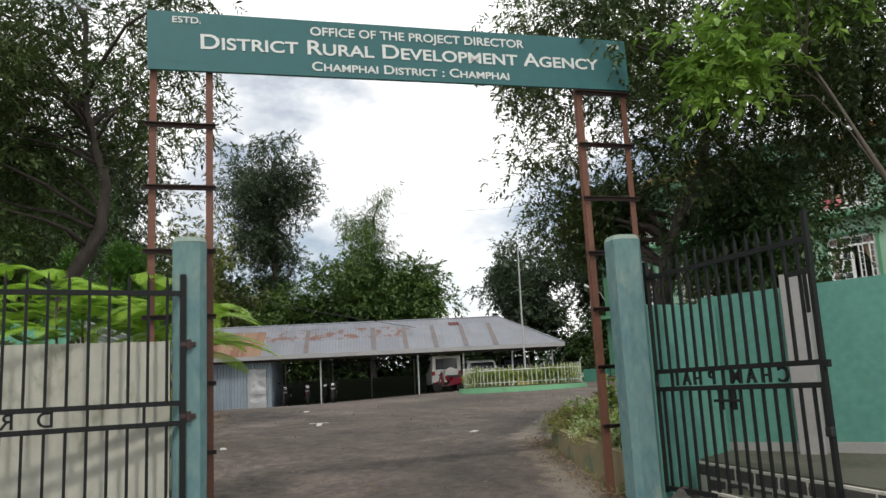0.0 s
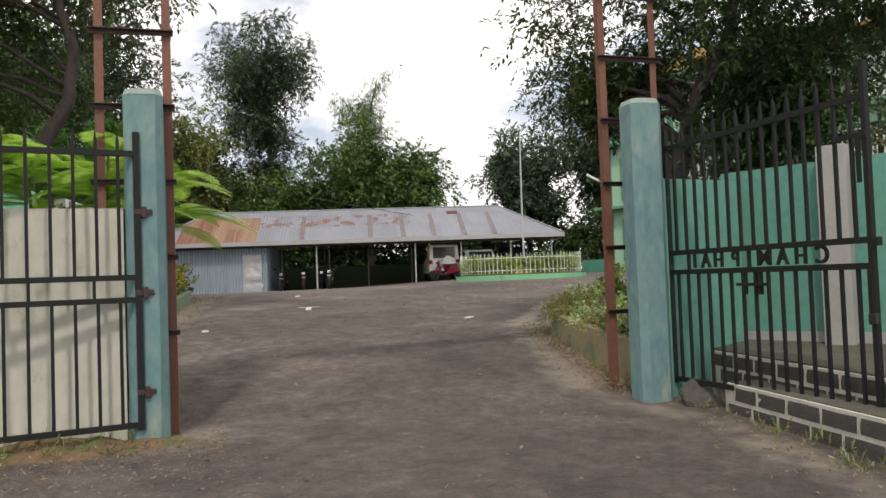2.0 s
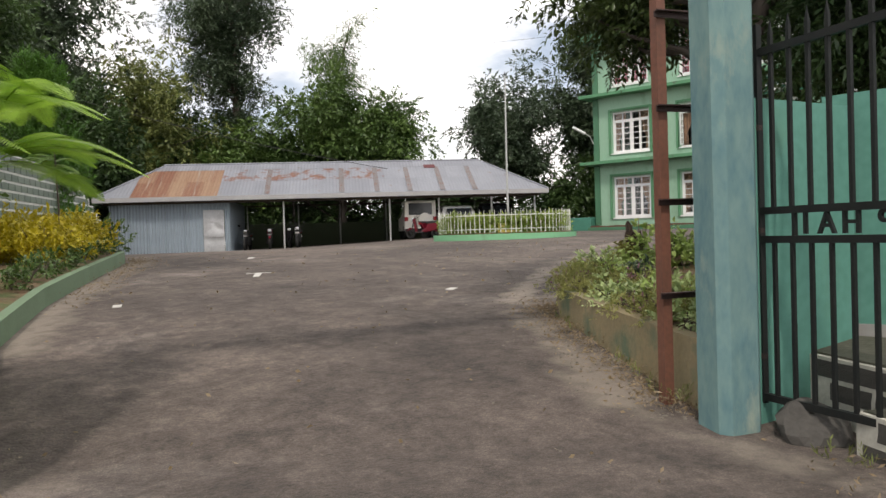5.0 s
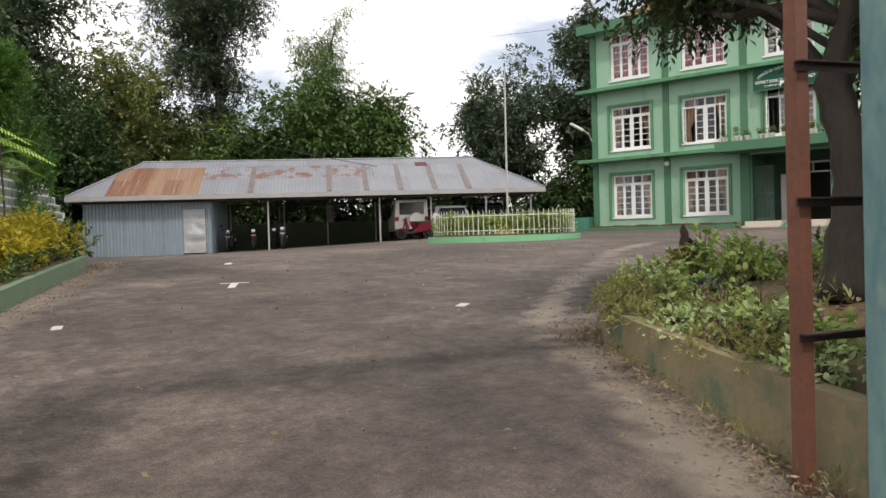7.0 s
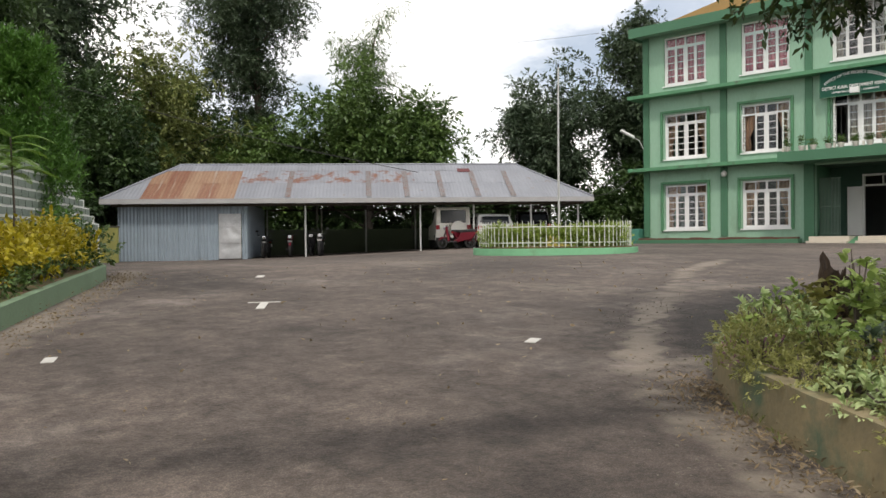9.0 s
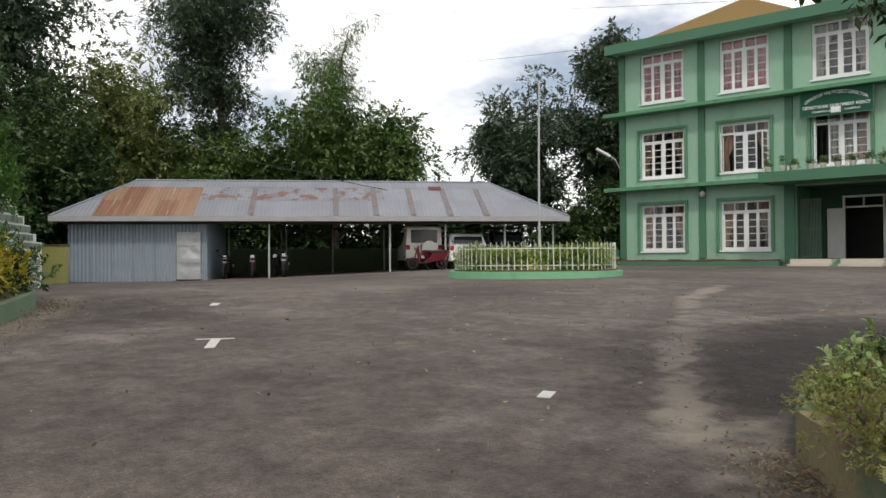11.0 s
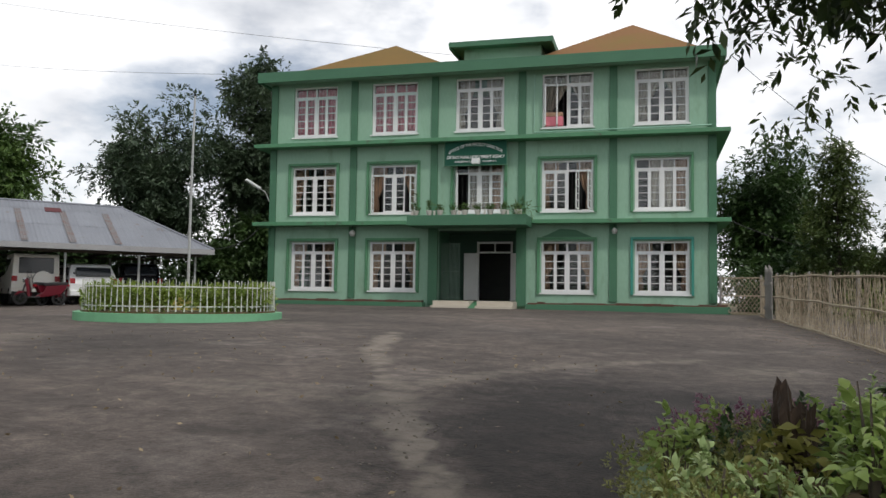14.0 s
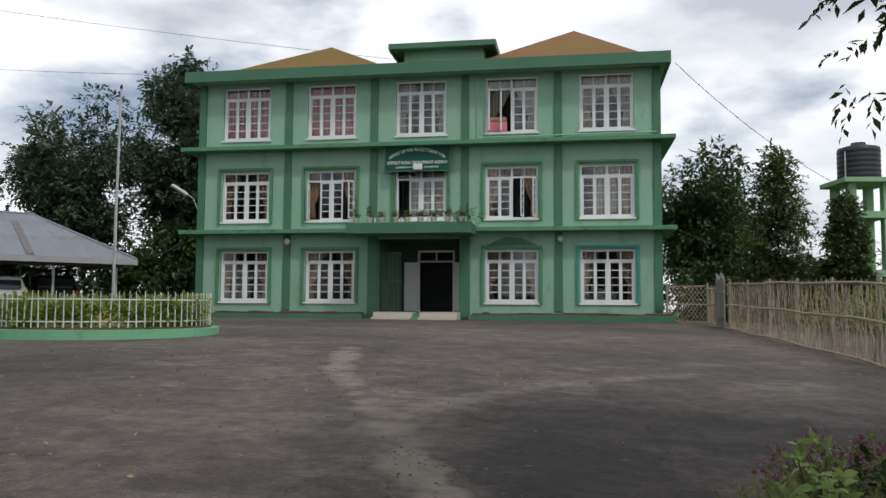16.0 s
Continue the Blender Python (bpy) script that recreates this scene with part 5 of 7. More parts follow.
for label, base, top, radius, half, leaf, seed, low in back:
    cz = top - half - base[2]
    cl = lumpy(200, (0, 0, cz), (radius, radius, half), seed, 12, 0.42, low)
    near_cam = math.hypot(base[0] + 8, base[1] - 8) < 26
    z0 = ground_height(base[0], base[1]) - 0.1
    tree(label, (base[0], base[1], z0), [(0, 0, 0), (0.15, 0.1, cz * 0.4), (0.0, 0.2, cz * 0.8), (0.1, 0, cz + half * 0.5)], cl, BARK_DARK, leaf, 165 if not near_cam else 240, 0.62 * radius / 4 + 0.1, 0.25 if not near_cam else 0.17, 0.12 if not near_cam else 0.08, seed, 24, trunk_radius=0.05 * radius + 0.05)
left = np.concatenate([cloud(170, (-0.3, 0.3, 7.2), (3.0, 3.0, 3.0), 81, hollow=0.2), cloud(80, (-1.0, -1.6, 6.6), (2.4, 2.4, 3.4), 82, hollow=0.2)])
keep = np.random.default_rng(83).random(len(left))
left = left[~((0.94 * left[:, 0] - 0.35 * left[:, 1] > -0.6) & (np.abs(0.35 * left[:, 0] + 0.94 * left[:, 1] - 0.6) < 0.75) & (keep < 0.7))]
tree("feathery tree with a curved trunk behind the limewashed wall", (-16.2, 7.3, 0.4), [(0, 0, 0), (0.0, 0.05, 2.2), (0.15, 0.3, 3.2), (0.38, 0.75, 4.1), (0.44, 0.84, 5.0), (0.35, 0.7, 5.6), (0.25, 0.5, 6.5), (0.22, 0.45, 8.6)], left, BARK_DARK, LEAF_CROWN, 208, 0.5, 0.13, 0.042, 81, 26, 0.25, trunk_radius=0.17)
for label, tx, ty, low, high, wide, seed in (("broad-leaved conical tree behind the bamboo fence", -1.6, 43.0, 2.6, 8.0, 1.75, 71), ("small conical tree beside the water tower", 0.9, 43.0, 2.7, 5.9, 1.0, 72)):
    cone, cr = [], random.Random(seed)
    z0 = ground_height(tx, ty) - 0.1
    while len(cone) < 120:
        f = cr.random() ** 1.3
        a = cr.uniform(0, math.tau)
        d = wide * (1 - f) ** 0.65 * (0.75 + 0.35 * noise.noise(Vector((math.cos(a) * 1.6, math.sin(a) * 1.6, f * 4 + seed)))) * cr.uniform(0.55, 1.05)
        cone.append((math.cos(a) * d, math.sin(a) * d, low + (high - low) * f - z0 - 0.25 * d))
    tree(label, (tx, ty, z0), [(0, 0, 0), (0.05, 0, 2), (0, 0.05, 4), (0, 0, high - z0 - 0.4)], np.array(cone), BARK_DARK, LEAF_BROAD, 150, 0.26 * wide / 1.4 + 0.05, 0.16, 0.075, seed, 16, 0.1, "conical trees by the fence", trunk_radius=0.09)


def thicket(label, line, low, high, depth, clumps, per, leaf, seed, length=0.26, width=0.13):
    """Undergrowth along a line, from the ground up."""
    r = np.random.default_rng(seed)
    line = np.asarray(line, float)
    seg = r.integers(0, len(line) - 1, clumps)
    k = r.random(clumps)[:, None]
    p = line[seg] * (1 - k) + line[seg + 1] * k + r.normal(size=(clumps, 2)) * depth
    tops = np.array([low + (high - low) * (0.6 + 0.6 * noise.noise(Vector((x * 0.3, y * 0.3, seed)))) for x, y in p])
    z = np.array([ground_height(x, y) for x, y in p]) + low + (tops - low) * r.random(clumps) ** 0.7
    ob = leaves("undergrowth", np.column_stack([p, z]), per, 0.6, length, width, leaf, None, seed, 0.3)
    return tagged(ob, label, "undergrowth", kind="stuff")


def along_shed(*xy):
    return [tuple((SHED @ Vector((x, y, 0)))[:2]) for x, y in xy]


thicket("dark undergrowth behind the shed", along_shed((-14, 10), (-6, 12), (2, 13), (7, 13.5)), 0.2, 6.0, 1.2, 260, 152, LEAF_DEEP, 91)
thicket("low scrub behind the shed wall", along_shed((6, 11.5), (13, 12), (20, 13)), 0.2, 3.6, 0.7, 230, 150, LEAF_DEEP, 92)
thicket("hanging foliage behind the shed", along_shed((4, 12), (9, 13), (13.5, 14)), 3.0, 6.0, 1.0, 110, 190, LEAF_MID, 93)
thicket("bushes beside the office building", [(-26.5, 50), (-30, 48.5), (-33, 46.5), (-38, 43)], 0.2, 5.6, 0.8, 230, 150, LEAF_DEEP, 94)
thicket("bushes on the slope beside the garden", along_shed((-14, 6), (-7, 5), (-2.5, 5)), 0.2, 4.6, 1.0, 160, 190, LEAF_OLIVE, 95)
thicket("leafy bank behind the limewashed wall", [(-11.2, 3.9), (-13.6, 5.4), (-16.8, 6.9)], 0.3, 2.8, 0.6, 170, 230, LEAF_MID, 96, 0.15, 0.075)
thicket("bushes behind the bamboo fence", [(-5.2, 46), (-1, 46.5), (2, 47.5), (12, 46)], 0.1, 3.4, 0.8, 170, 152, LEAF_DEEP, 97)
thicket("yellow-green crops behind the bamboo fence", [(-1.5, 38), (1, 31), (4, 24)], 0.1, 1.3, 0.9, 90, 160, LEAF_OLIVE, 98, 0.16, 0.07)
for k in range(6):
    x = 5.5 + 1.8 * k + 0.6 * math.sin(k * 2.3)
    p = SHED @ Vector((x, 11.5 + 1.2 * math.cos(k * 1.7), 0))
    z = ground_height(p.x, p.y)
    cl = cloud(14, (0, 0, 5.2), (1.3, 1.3, 1.6), 120 + k)
    tree("slim dark-stemmed tree behind the shed", (p.x, p.y, z - 0.1), [(0, 0, 0), (0.1, 0, 2), (-0.05, 0.1, 4), (0, 0, 6)], cl, BARK_DARK, LEAF_DEEP, 170, 0.6, 0.24, 0.11, 120 + k, 5, group="stems behind the shed", trunk_radius=0.11)

# ---- garden beds ----
RIGHT_EDGE = [(-5.66, 9.4), (-6.15, 9.78), (-7.2, 10.62), (-8.15, 11.45), (-8.55, 12.0), (-8.72, 12.7), (-8.66, 13.6), (-8.3, 14.5), (-7.6, 15.15), (-6.5, 15.5), (-5.2, 15.4)]


def kerb_top(x, y):
    u = (y - x) / math.sqrt(2)
    return 0.55 + 0.2 * min(1, max(0, (u - 11) / 4)) + 0.012 * noise.noise(Vector((x * 2, y * 2, 0)))


def finer(line, d):
    out = []
    for (ax, ay), (bx, by) in zip(line, line[1:]):
        n = max(1, int(math.hypot(bx - ax, by - ay) / d))
        out += [(ax + (bx - ax) * k / n, ay + (by - ay) * k / n) for k in range(n)]
    return out + [line[-1]]


tagged(part("kerb_east", band(bmesh.new(), finer(RIGHT_EDGE[:5], 0.2), 0.065, lambda x, y: ground_height(x, y) - 0.2, kerb_top), KERB), "cracked ochre plaster kerb wall of the garden bed", "kerb", kind="structure")
tagged(part("kerb_east_end", band(bmesh.new(), finer(RIGHT_EDGE[4:], 0.2), 0.065, lambda x, y: ground_height(x, y) - 0.2, kerb_top), KERB_GREEN), "green painted kerb wall of the garden bed", "kerb", kind="structure")
BED = [*RIGHT_EDGE, (-4.2, 14.9), (-3.8, 13), (-4.4, 11.2), (-5.3, 10.6)]
HUB = Vector((-6.5, 12.6))


def bed_height(x, y):
    d = near_line(x, y, RIGHT_EDGE)
    return kerb_top(x, y) - 0.06 + 0.26 * min(1, d / 1.8) + 0.05 * noise.noise(Vector((x * 1.7, y * 1.7, 5)))


def bed_sheet(name, outline, hub, height, material, label):
    bm = bmesh.new()
    outline = finer([*outline, outline[0]], 0.25)[:-1]
    rings = []
    for k in (1, 0.93, 0.85, 0.75, 0.62, 0.48, 0.32, 0.16):
        rings.append([bm.verts.new((hub[0] + (x - hub[0]) * k, hub[1] + (y - hub[1]) * k, height(hub[0] + (x - hub[0]) * k, hub[1] + (y - hub[1]) * k))) for x, y in outline])
    n = len(outline)
    for a, b in zip(rings, rings[1:]):
        for i in range(n):
            bm.faces.new((a[i], a[(i + 1) % n], b[(i + 1) % n], b[i]))
    bm.faces.new(rings[-1])
    bmesh.ops.recalc_face_normals(bm, faces=bm.faces[:])
    return tagged(part(name, bm, material, smooth=True), label, "garden bed", kind="structure")


bed_sheet("garden_bed", BED, HUB, bed_height, SOIL, "raised bed of brown soil and leaf litter")


def shrub(label, x, y, z, radius, height, leaf, per=26, clumps=26, length=0.06, width=0.03, seed=1, group="", name="shrub", droop=-0.4, stems=7):
    """A shrub: thin stems from one root and a mass of leaves."""
    root = thing(name, Matrix.Translation((x, y, z - 0.02)), label, "shrub", group)
    r = random.Random(seed)
    tips = []
    bm = bmesh.new()
    for k in range(stems):
        a, d = r.uniform(0, math.tau), radius * r.uniform(0.25, 0.85)
        tip = Vector((math.cos(a) * d, math.sin(a) * d, height * r.uniform(0.6, 0.95)))
        tube(bm, [(0, 0, 0), tip * 0.5 + Vector((0, 0, height * 0.1)), tip], [0.012, 0.008, 0.004], 4, False)
        tips.append(tip)
    part("stem", bm, BARK, root)
    cl = []
    for k in range(clumps):
        a, d = r.uniform(0, math.tau), radius * r.random() ** 0.5
        top = height * (1 - 0.55 * (d / radius) ** 2)
        cl.append((math.cos(a) * d, math.sin(a) * d, top * r.uniform(0.35, 1.0)))
    leaves("foliage", cl, per, radius * 0.22 + 0.03, length, width, leaf, root, seed, droop, oval=length > 0.045)
    return root


sr = random.Random(77)
edge = finer(RIGHT_EDGE, 0.36)
for i, (x, y) in enumerate(edge):
    ax, ay = edge[max(0, i - 1)]
    bx, by = edge[min(len(edge) - 1, i + 1)]
    w = Vector((by - ay, -(bx - ax))).normalized()
    for row in range(2):
        d = 0.13 + 0.42 * row + sr.uniform(-0.05, 0.1)
        px, py = x + w.x * d, y + w.y * d
        if px > -5.85 and py < 10.9:
            continue
        kind = sr.random()
        z = bed_height(px, py)
        if kind < 0.70:
            shrub("low heath-like shrub with fine olive foliage along the kerb", px, py, z, sr.uniform(0.24, 0.36), sr.uniform(0.16, 0.28), LEAF_HEATH, 80, 30, 0.03, 0.011, 200 + i * 3 + row, "heath along the kerb", droop=-0.35)
            if sr.random() < 0.4:
                shrub("low heath tipped with small purple flowers", px, py, z + 0.04, 0.22, 0.2, LEAF_PURPLE, 26, 16, 0.02, 0.009, 1200 + i * 3 + row, "heath along the kerb", droop=-0.8)
            if sr.random() < 0.45:
                shrub("sprig of pale green leaves among the heath", px, py, z, 0.1, sr.uniform(0.26, 0.36), LEAF_BED, 8, 8, 0.07, 0.03, 2200 + i * 3 + row, "leafy sprigs in the heath", droop=-0.2, stems=4)
        elif kind < 0.86:
            shrub("shrub with cream-edged green leaves", px, py, z, 0.19, sr.uniform(0.2, 0.32), LEAF_VARIEGATED, 20, 22, 0.055, 0.024, 200 + i * 3 + row, "variegated shrubs in the bed", droop=-0.1)
        else:
            shrub("fresh green leafy shrub in the bed", px, py, z, 0.16, sr.uniform(0.24, 0.4), LEAF_BED, 11, 14, 0.07, 0.03, 200 + i * 3 + row, "leafy shrubs in the bed", droop=-0.1)
for i, (x, y, r0, h, leaf, ln) in enumerate([(-8.1, 13.3, 0.38, 0.26, LEAF_DEEP, 0.05), (-7.75, 13.75, 0.4, 0.3, LEAF_DEEP, 0.05), (-7.9, 14.15, 0.3, 0.3, LEAF_PURPLE, 0.035), (-7.55, 14.35, 0.32, 0.32, LEAF_PURPLE, 0.035), (-7.3, 13.4, 0.3, 0.26, LEAF_BED, 0.06), (-7.45, 12.75, 0.2, 0.22, LEAF_BED, 0.065), (-7.0, 14.1, 0.42, 0.36, LEAF_MID, 0.07), (-6.4, 14.4, 0.45, 0.34, LEAF_DEEP, 0.06), (-5.7, 14.6, 0.45, 0.34, LEAF_DEEP, 0.06), (-6.9, 13.4, 0.26, 0.34, LEAF_BED, 0.07), (-7.62, 13.0, 0.15, 0.46, LEAF_BED, 0.065), (-6.6, 10.75, 0.28, 0.22, LEAF_VARIEGATED, 0.07), (-7.3, 11.5, 0.2, 0.2, LEAF_BLUE, 0.07)]):
    shrub({LEAF_PURPLE: "low shrub covered in small purple flowers", LEAF_DEEP: "clipped dark green shrub in the bed", LEAF_BED: "bright broad-leaved shrub in the bed", LEAF_VARIEGATED: "shrub with cream-edged green leaves", LEAF_MID: "leafy mid-green shrub in the bed", LEAF_BLUE: "small blue-green rosette plant on the soil"}[leaf], x, y, bed_height(x, y), r0, h, leaf, 34 if ln < 0.06 else 18, 34, ln, ln * 0.5, 400 + i, "garden bed shrubs")
for label, x, y, r0, h, leaf, per, n, ln, wd, seed in (
        ("bushy shrub with cream-edged leaves in front of the stump", -8.36, 12.38, 0.12, 0.34, LEAF_VARIEGATED, 16, 16, 0.06, 0.027, 451),
        ("low shrub with cream-edged leaves beside the stump", -7.96, 12.1, 0.13, 0.24, LEAF_VARIEGATED, 16, 14, 0.06, 0.027, 452),
        ("tall leafy shrub with broad green leaves beside the stump", -7.73, 12.34, 0.1, 0.74, LEAF_BED, 16, 16, 0.075, 0.04, 453),
        ("leafy shrub with broad pale leaves beside the stump", -7.58, 12.66, 0.16, 0.4, LEAF_BED, 16, 16, 0.07, 0.036, 454),
        ("low heath massed with small purple flowers", -8.25, 14.15, 0.3, 0.34, LEAF_PURPLE, 64, 26, 0.022, 0.012, 455),
        ("leafy sprig standing among the heath", -8.5, 13.5, 0.1, 0.4, LEAF_BED, 16, 8, 0.06, 0.03, 456)):
    shrub(label, x, y, bed_height(x, y), r0, h, leaf, per, n, ln, wd, seed, "garden bed shrubs", droop=-0.15)
scatter = []
while len(scatter) < 260:
    x, y = sr.uniform(-8.6, -4.4), sr.uniform(10.0, 15.2)
    if (y > 10.8 or x < -5.9) and near_line(x, y, RIGHT_EDGE) > 0.15 and x > -8.6 + max(0, 12.4 - y) * 1.1 and y < 14.3 + 0.4 * (x + 8.3):
        scatter.append((x, y, bed_height(x, y) + 0.02))
tagged(leaves("leaf_litter", scatter, 9, 0.16, 0.07, 0.03, LEAF_DRY, None, 500, 0.0), "dry fallen leaves on the soil", "leaf litter", kind="stuff")
tagged(leaves("ground_herbs", scatter[:150], 14, 0.12, 0.07, 0.02, LEAF_OLIVE, None, 501, -0.7), "small herbs and grass on the soil", "grass", kind="stuff")

# stump with a creeper
bz = bed_height(-8.04, 12.68)
stump = thing("tree_stump", Matrix.Translation((-7.98, 12.68, bz - 0.05)), "rotten dark tree stump with a jagged top and creeper", "stump")
bm = bmesh.new()
SIDES, RINGS = 30, 26
grid = []
for k in range(RINGS + 1):
    f = k / RINGS
    ring = []
    for i in range(SIDES):
        a = math.tau * i / SIDES
        top = 0.50 + min(0.15, 1.1 * max(0, math.cos(a - 3.4) - 0.55)) + 0.06 * max(0, math.cos(a - 4.9)) ** 4 + 0.09 * noise.noise(Vector((math.cos(a) * 6.5, math.sin(a) * 6.5, 1))) + 0.04 * noise.noise(Vector((math.cos(a) * 15, math.sin(a) * 15, 4)))
        p = Vector((math.cos(a), math.sin(a), 0))
        z = -0.1 + (top + 0.1) * f
        r = 0.125 - 0.04 * min(1, f * 2.5) + 0.04 * noise.noise(p * 1.6 + Vector((0, 0, z * 5))) + 0.03 * noise.noise(p * 5 + Vector((0, 0, z * 4))) + 0.014 * noise.noise(p * 9 + Vector((0, 0, z * 20)))
        ring.append(bm.verts.new((p.x * r + 0.02 - 0.03 * f, p.y * r, z)))
    grid.append(ring)
for a, b in zip(grid, grid[1:]):
    for i in range(SIDES):
        bm.faces.new((a[i], a[(i + 1) % SIDES], b[(i + 1) % SIDES], b[i]))
inner = [bm.verts.new((v.co.x * 0.45, v.co.y * 0.45, v.co.z - 0.07)) for v in grid[-1]]
for i in range(SIDES):
    bm.faces.new((grid[-1][i], grid[-1][(i + 1) % SIDES], inner[(i + 1) % SIDES], inner[i]))
bm.faces.new(inner)
part("wood", bm, ROTTEN, stump)
leaves("creeper", [(-0.12, -0.12, 0.34), (-0.06, -0.15, 0.42), (0.06, -0.13, 0.3)] + [(-0.13, -0.08, 0.1 + 0.055 * k) for k in range(7)] + [(-0.03, -0.13, 0.1 + 0.09 * k) for k in range(5)], 9, 0.06, 0.075, 0.042, LEAF_CREEPER, stump, 3, 0.5)

LEFT_EDGE = [(-9.6, 6.3), (-11.5, 6.95), (-13.8, 8.35), (-16.2, 10.05), (-18.2, 11.45), (-19.3, 12.15), (-20.1, 12.45), (-20.9, 12.15)]


def left_top(x, y):
    return ground_height(x, y) + 0.24


tagged(part("kerb_west", band(bmesh.new(), finer(LEFT_EDGE, 0.3), 0.06, lambda x, y: ground_height(x, y) - 0.2, left_top), KERB_GREEN), "low green painted kerb of the flower bed", "kerb", kind="structure")
bed_sheet("flower_bed", [*LEFT_EDGE, (-24, 12.2), (-22, 9), (-16, 6.5), (-11, 5.6)], (-16.3, 8.6), lambda x, y: ground_height(x, y) + 0.2 + 0.12 * min(1, near_line(x, y, LEFT_EDGE)), SOIL, "flower bed soil behind the green kerb")
for i, (x, y) in enumerate(finer(LEFT_EDGE[2:7], 0.62)):
    z = ground_height(x, y) + 0.26
    w = Vector((-0.57, -0.82))
    shrub("low green border plant along the kerb", x + w.x * 0.3, y + w.y * 0.3, z, 0.22, 0.24, LEAF_MID, 22, 18, 0.07, 0.028, 600 + i, "border plants on the kerb")
    if i > 3:
        shrub("bright yellow-leaved shrub in the flower bed", x + w.x * 0.7, y + w.y * 0.7, z, 0.5, sr.uniform(0.55, 0.75), LEAF_YELLOW, 34, 40, 0.085, 0.04, 640 + i, "yellow shrubs in the flower bed")
        shrub("bright yellow-leaved shrub in the flower bed", x + w.x * 1.45, y + w.y * 1.45, z, 0.5, sr.uniform(0.6, 0.85), LEAF_YELLOW, 34, 40, 0.085, 0.04, 680 + i, "yellow shrubs in the flower bed")
shrub("dark green shrub with pink flowers at the end of the bed", -20.5, 12.3, 1.2, 0.5, 0.55, LEAF_MID, 40, 36, 0.09, 0.04, 701)
leaves("pink_flower", [(-20.35, 12.25, 1.65), (-20.6, 12.45, 1.7), (-20.15, 12.1, 1.6)], 10, 0.07, 0.05, 0.04, PINK, None, 702)
tagged(bpy.data.objects["pink_flower"], "pink flower heads on the border shrub", "flower", kind="stuff")


def frond_crown(label, base, height, count, length, leaf, seed, lean=(0.0, 0.0)):
    """A thin stem with a crown of long feathery fronds, each a rib with two rows of leaflets."""
    root = thing("feathery_sapling", Matrix.Translation(base), label, "sapling", "feathery saplings")
    r = random.Random(seed)
    part("stem", tube(bmesh.new(), [(0, 0, 0), (0.05 + lean[0] * 0.3, 0.02 + lean[1] * 0.3, height * 0.5), (lean[0], lean[1], height)], [0.022, 0.017, 0.011], 6), BARK, root)
    for k in range(count):
        a = math.tau * k / count + r.uniform(-0.3, 0.3)
        z0 = height * r.uniform(0.75, 1.0)
        up = r.uniform(0.15, 0.85)
        ln = length * r.uniform(0.8, 1.15)
        pts = []
        for i in range(13):
            f = i / 12
            pts.append(Vector((lean[0] + math.cos(a) * ln * f, lean[1] + math.sin(a) * ln * f, z0 + ln * (up * f - (up * 0.6 + 0.32) * f * f))))
        bm = bmesh.new()
        tube(bm, pts, [0.008 * (1 - 0.8 * i / 12) for i in range(13)], 4, False)
        side = Vector((-math.sin(a), math.cos(a), 0))
        n = 60
        for i in range(2, n):
            f = i / n * 12
            p = pts[int(f)].lerp(pts[min(12, int(f) + 1)], f - int(f))
            w = 0.2 * ln * math.sin(math.pi * min(1, 0.15 + 0.85 * i / n)) ** 0.7
            ahead = (pts[min(12, int(f) + 1)] - pts[int(f)]).normalized()
            for sgn in (-1, 1):
                tip = p + side * sgn * w + ahead * w * 0.35 - Vector((0, 0, 0.22 * w))
                q = ahead * ln * 0.0052
                bm.faces.new([bm.verts.new(c) for c in (p - q, p.lerp(tip, 0.5) - q * 1.3, tip, p.lerp(tip, 0.5) + q * 1.3, p + q)])
        part("frond", bm, leaf, root)
    return root


for (fx, fy, fz), fh, fc, fl, fs, fd in (((-9.0, 5.55, 0.2), 2.3, 22, 0.75, 4, (0.1, 0.1)), ((-9.75, 5.95, 0.2), 2.15, 20, 0.85, 5, (0.4, 0.45)), ((-9.1, 4.75, 0.1), 2.5, 17, 0.7, 6, (0, 0)), ((-9.5, 3.9, 0.1), 2.4, 17, 0.75, 8, (0, 0)), ((-9.6, 5.2, 0.1), 2.6, 17, 0.75, 9, (0, 0)), ((-9.9, 4.4, 0.1), 2.7, 17, 0.75, 10, (0, 0))):
    frond_crown("feathery sapling with bright green fronds behind the limewashed wall", (fx, fy, fz), fh, fc, fl, LEAF_FERN, fs, fd)
frond_crown("slim sapling with light green fronds in the flower bed", (-17.9, 10.3, 0.95), 2.05, 22, 0.62, LEAF_LIGHT, 7)

for bx, by, h, seed in ((-25.3, 12.75, 5.2, 751), (-25.2, 13.35, 5.1, 752), (-24.2, 10.9, 4.6, 753)):
    cl = []
    cr = random.Random(seed)
    for k in range(150):
        f = cr.random() ** 0.8
        a, d = cr.uniform(0, math.tau), 1.05 * (1 - f) ** 0.8 * cr.uniform(0.6, 1.0)
        cl.append((math.cos(a) * d, math.sin(a) * d, 0.4 + (h - 0.5) * f))
    tree("bright green conical cypress in the flower bed", (bx, by, 1.0), [(0, 0, 0), (0, 0, h * 0.5), (0, 0, h - 0.2)], np.array(cl), BARK, LEAF_CYPRESS, 90, 0.2, 0.11, 0.04, seed, 6, -0.7, "garden cypresses", "cypress", 0.06)

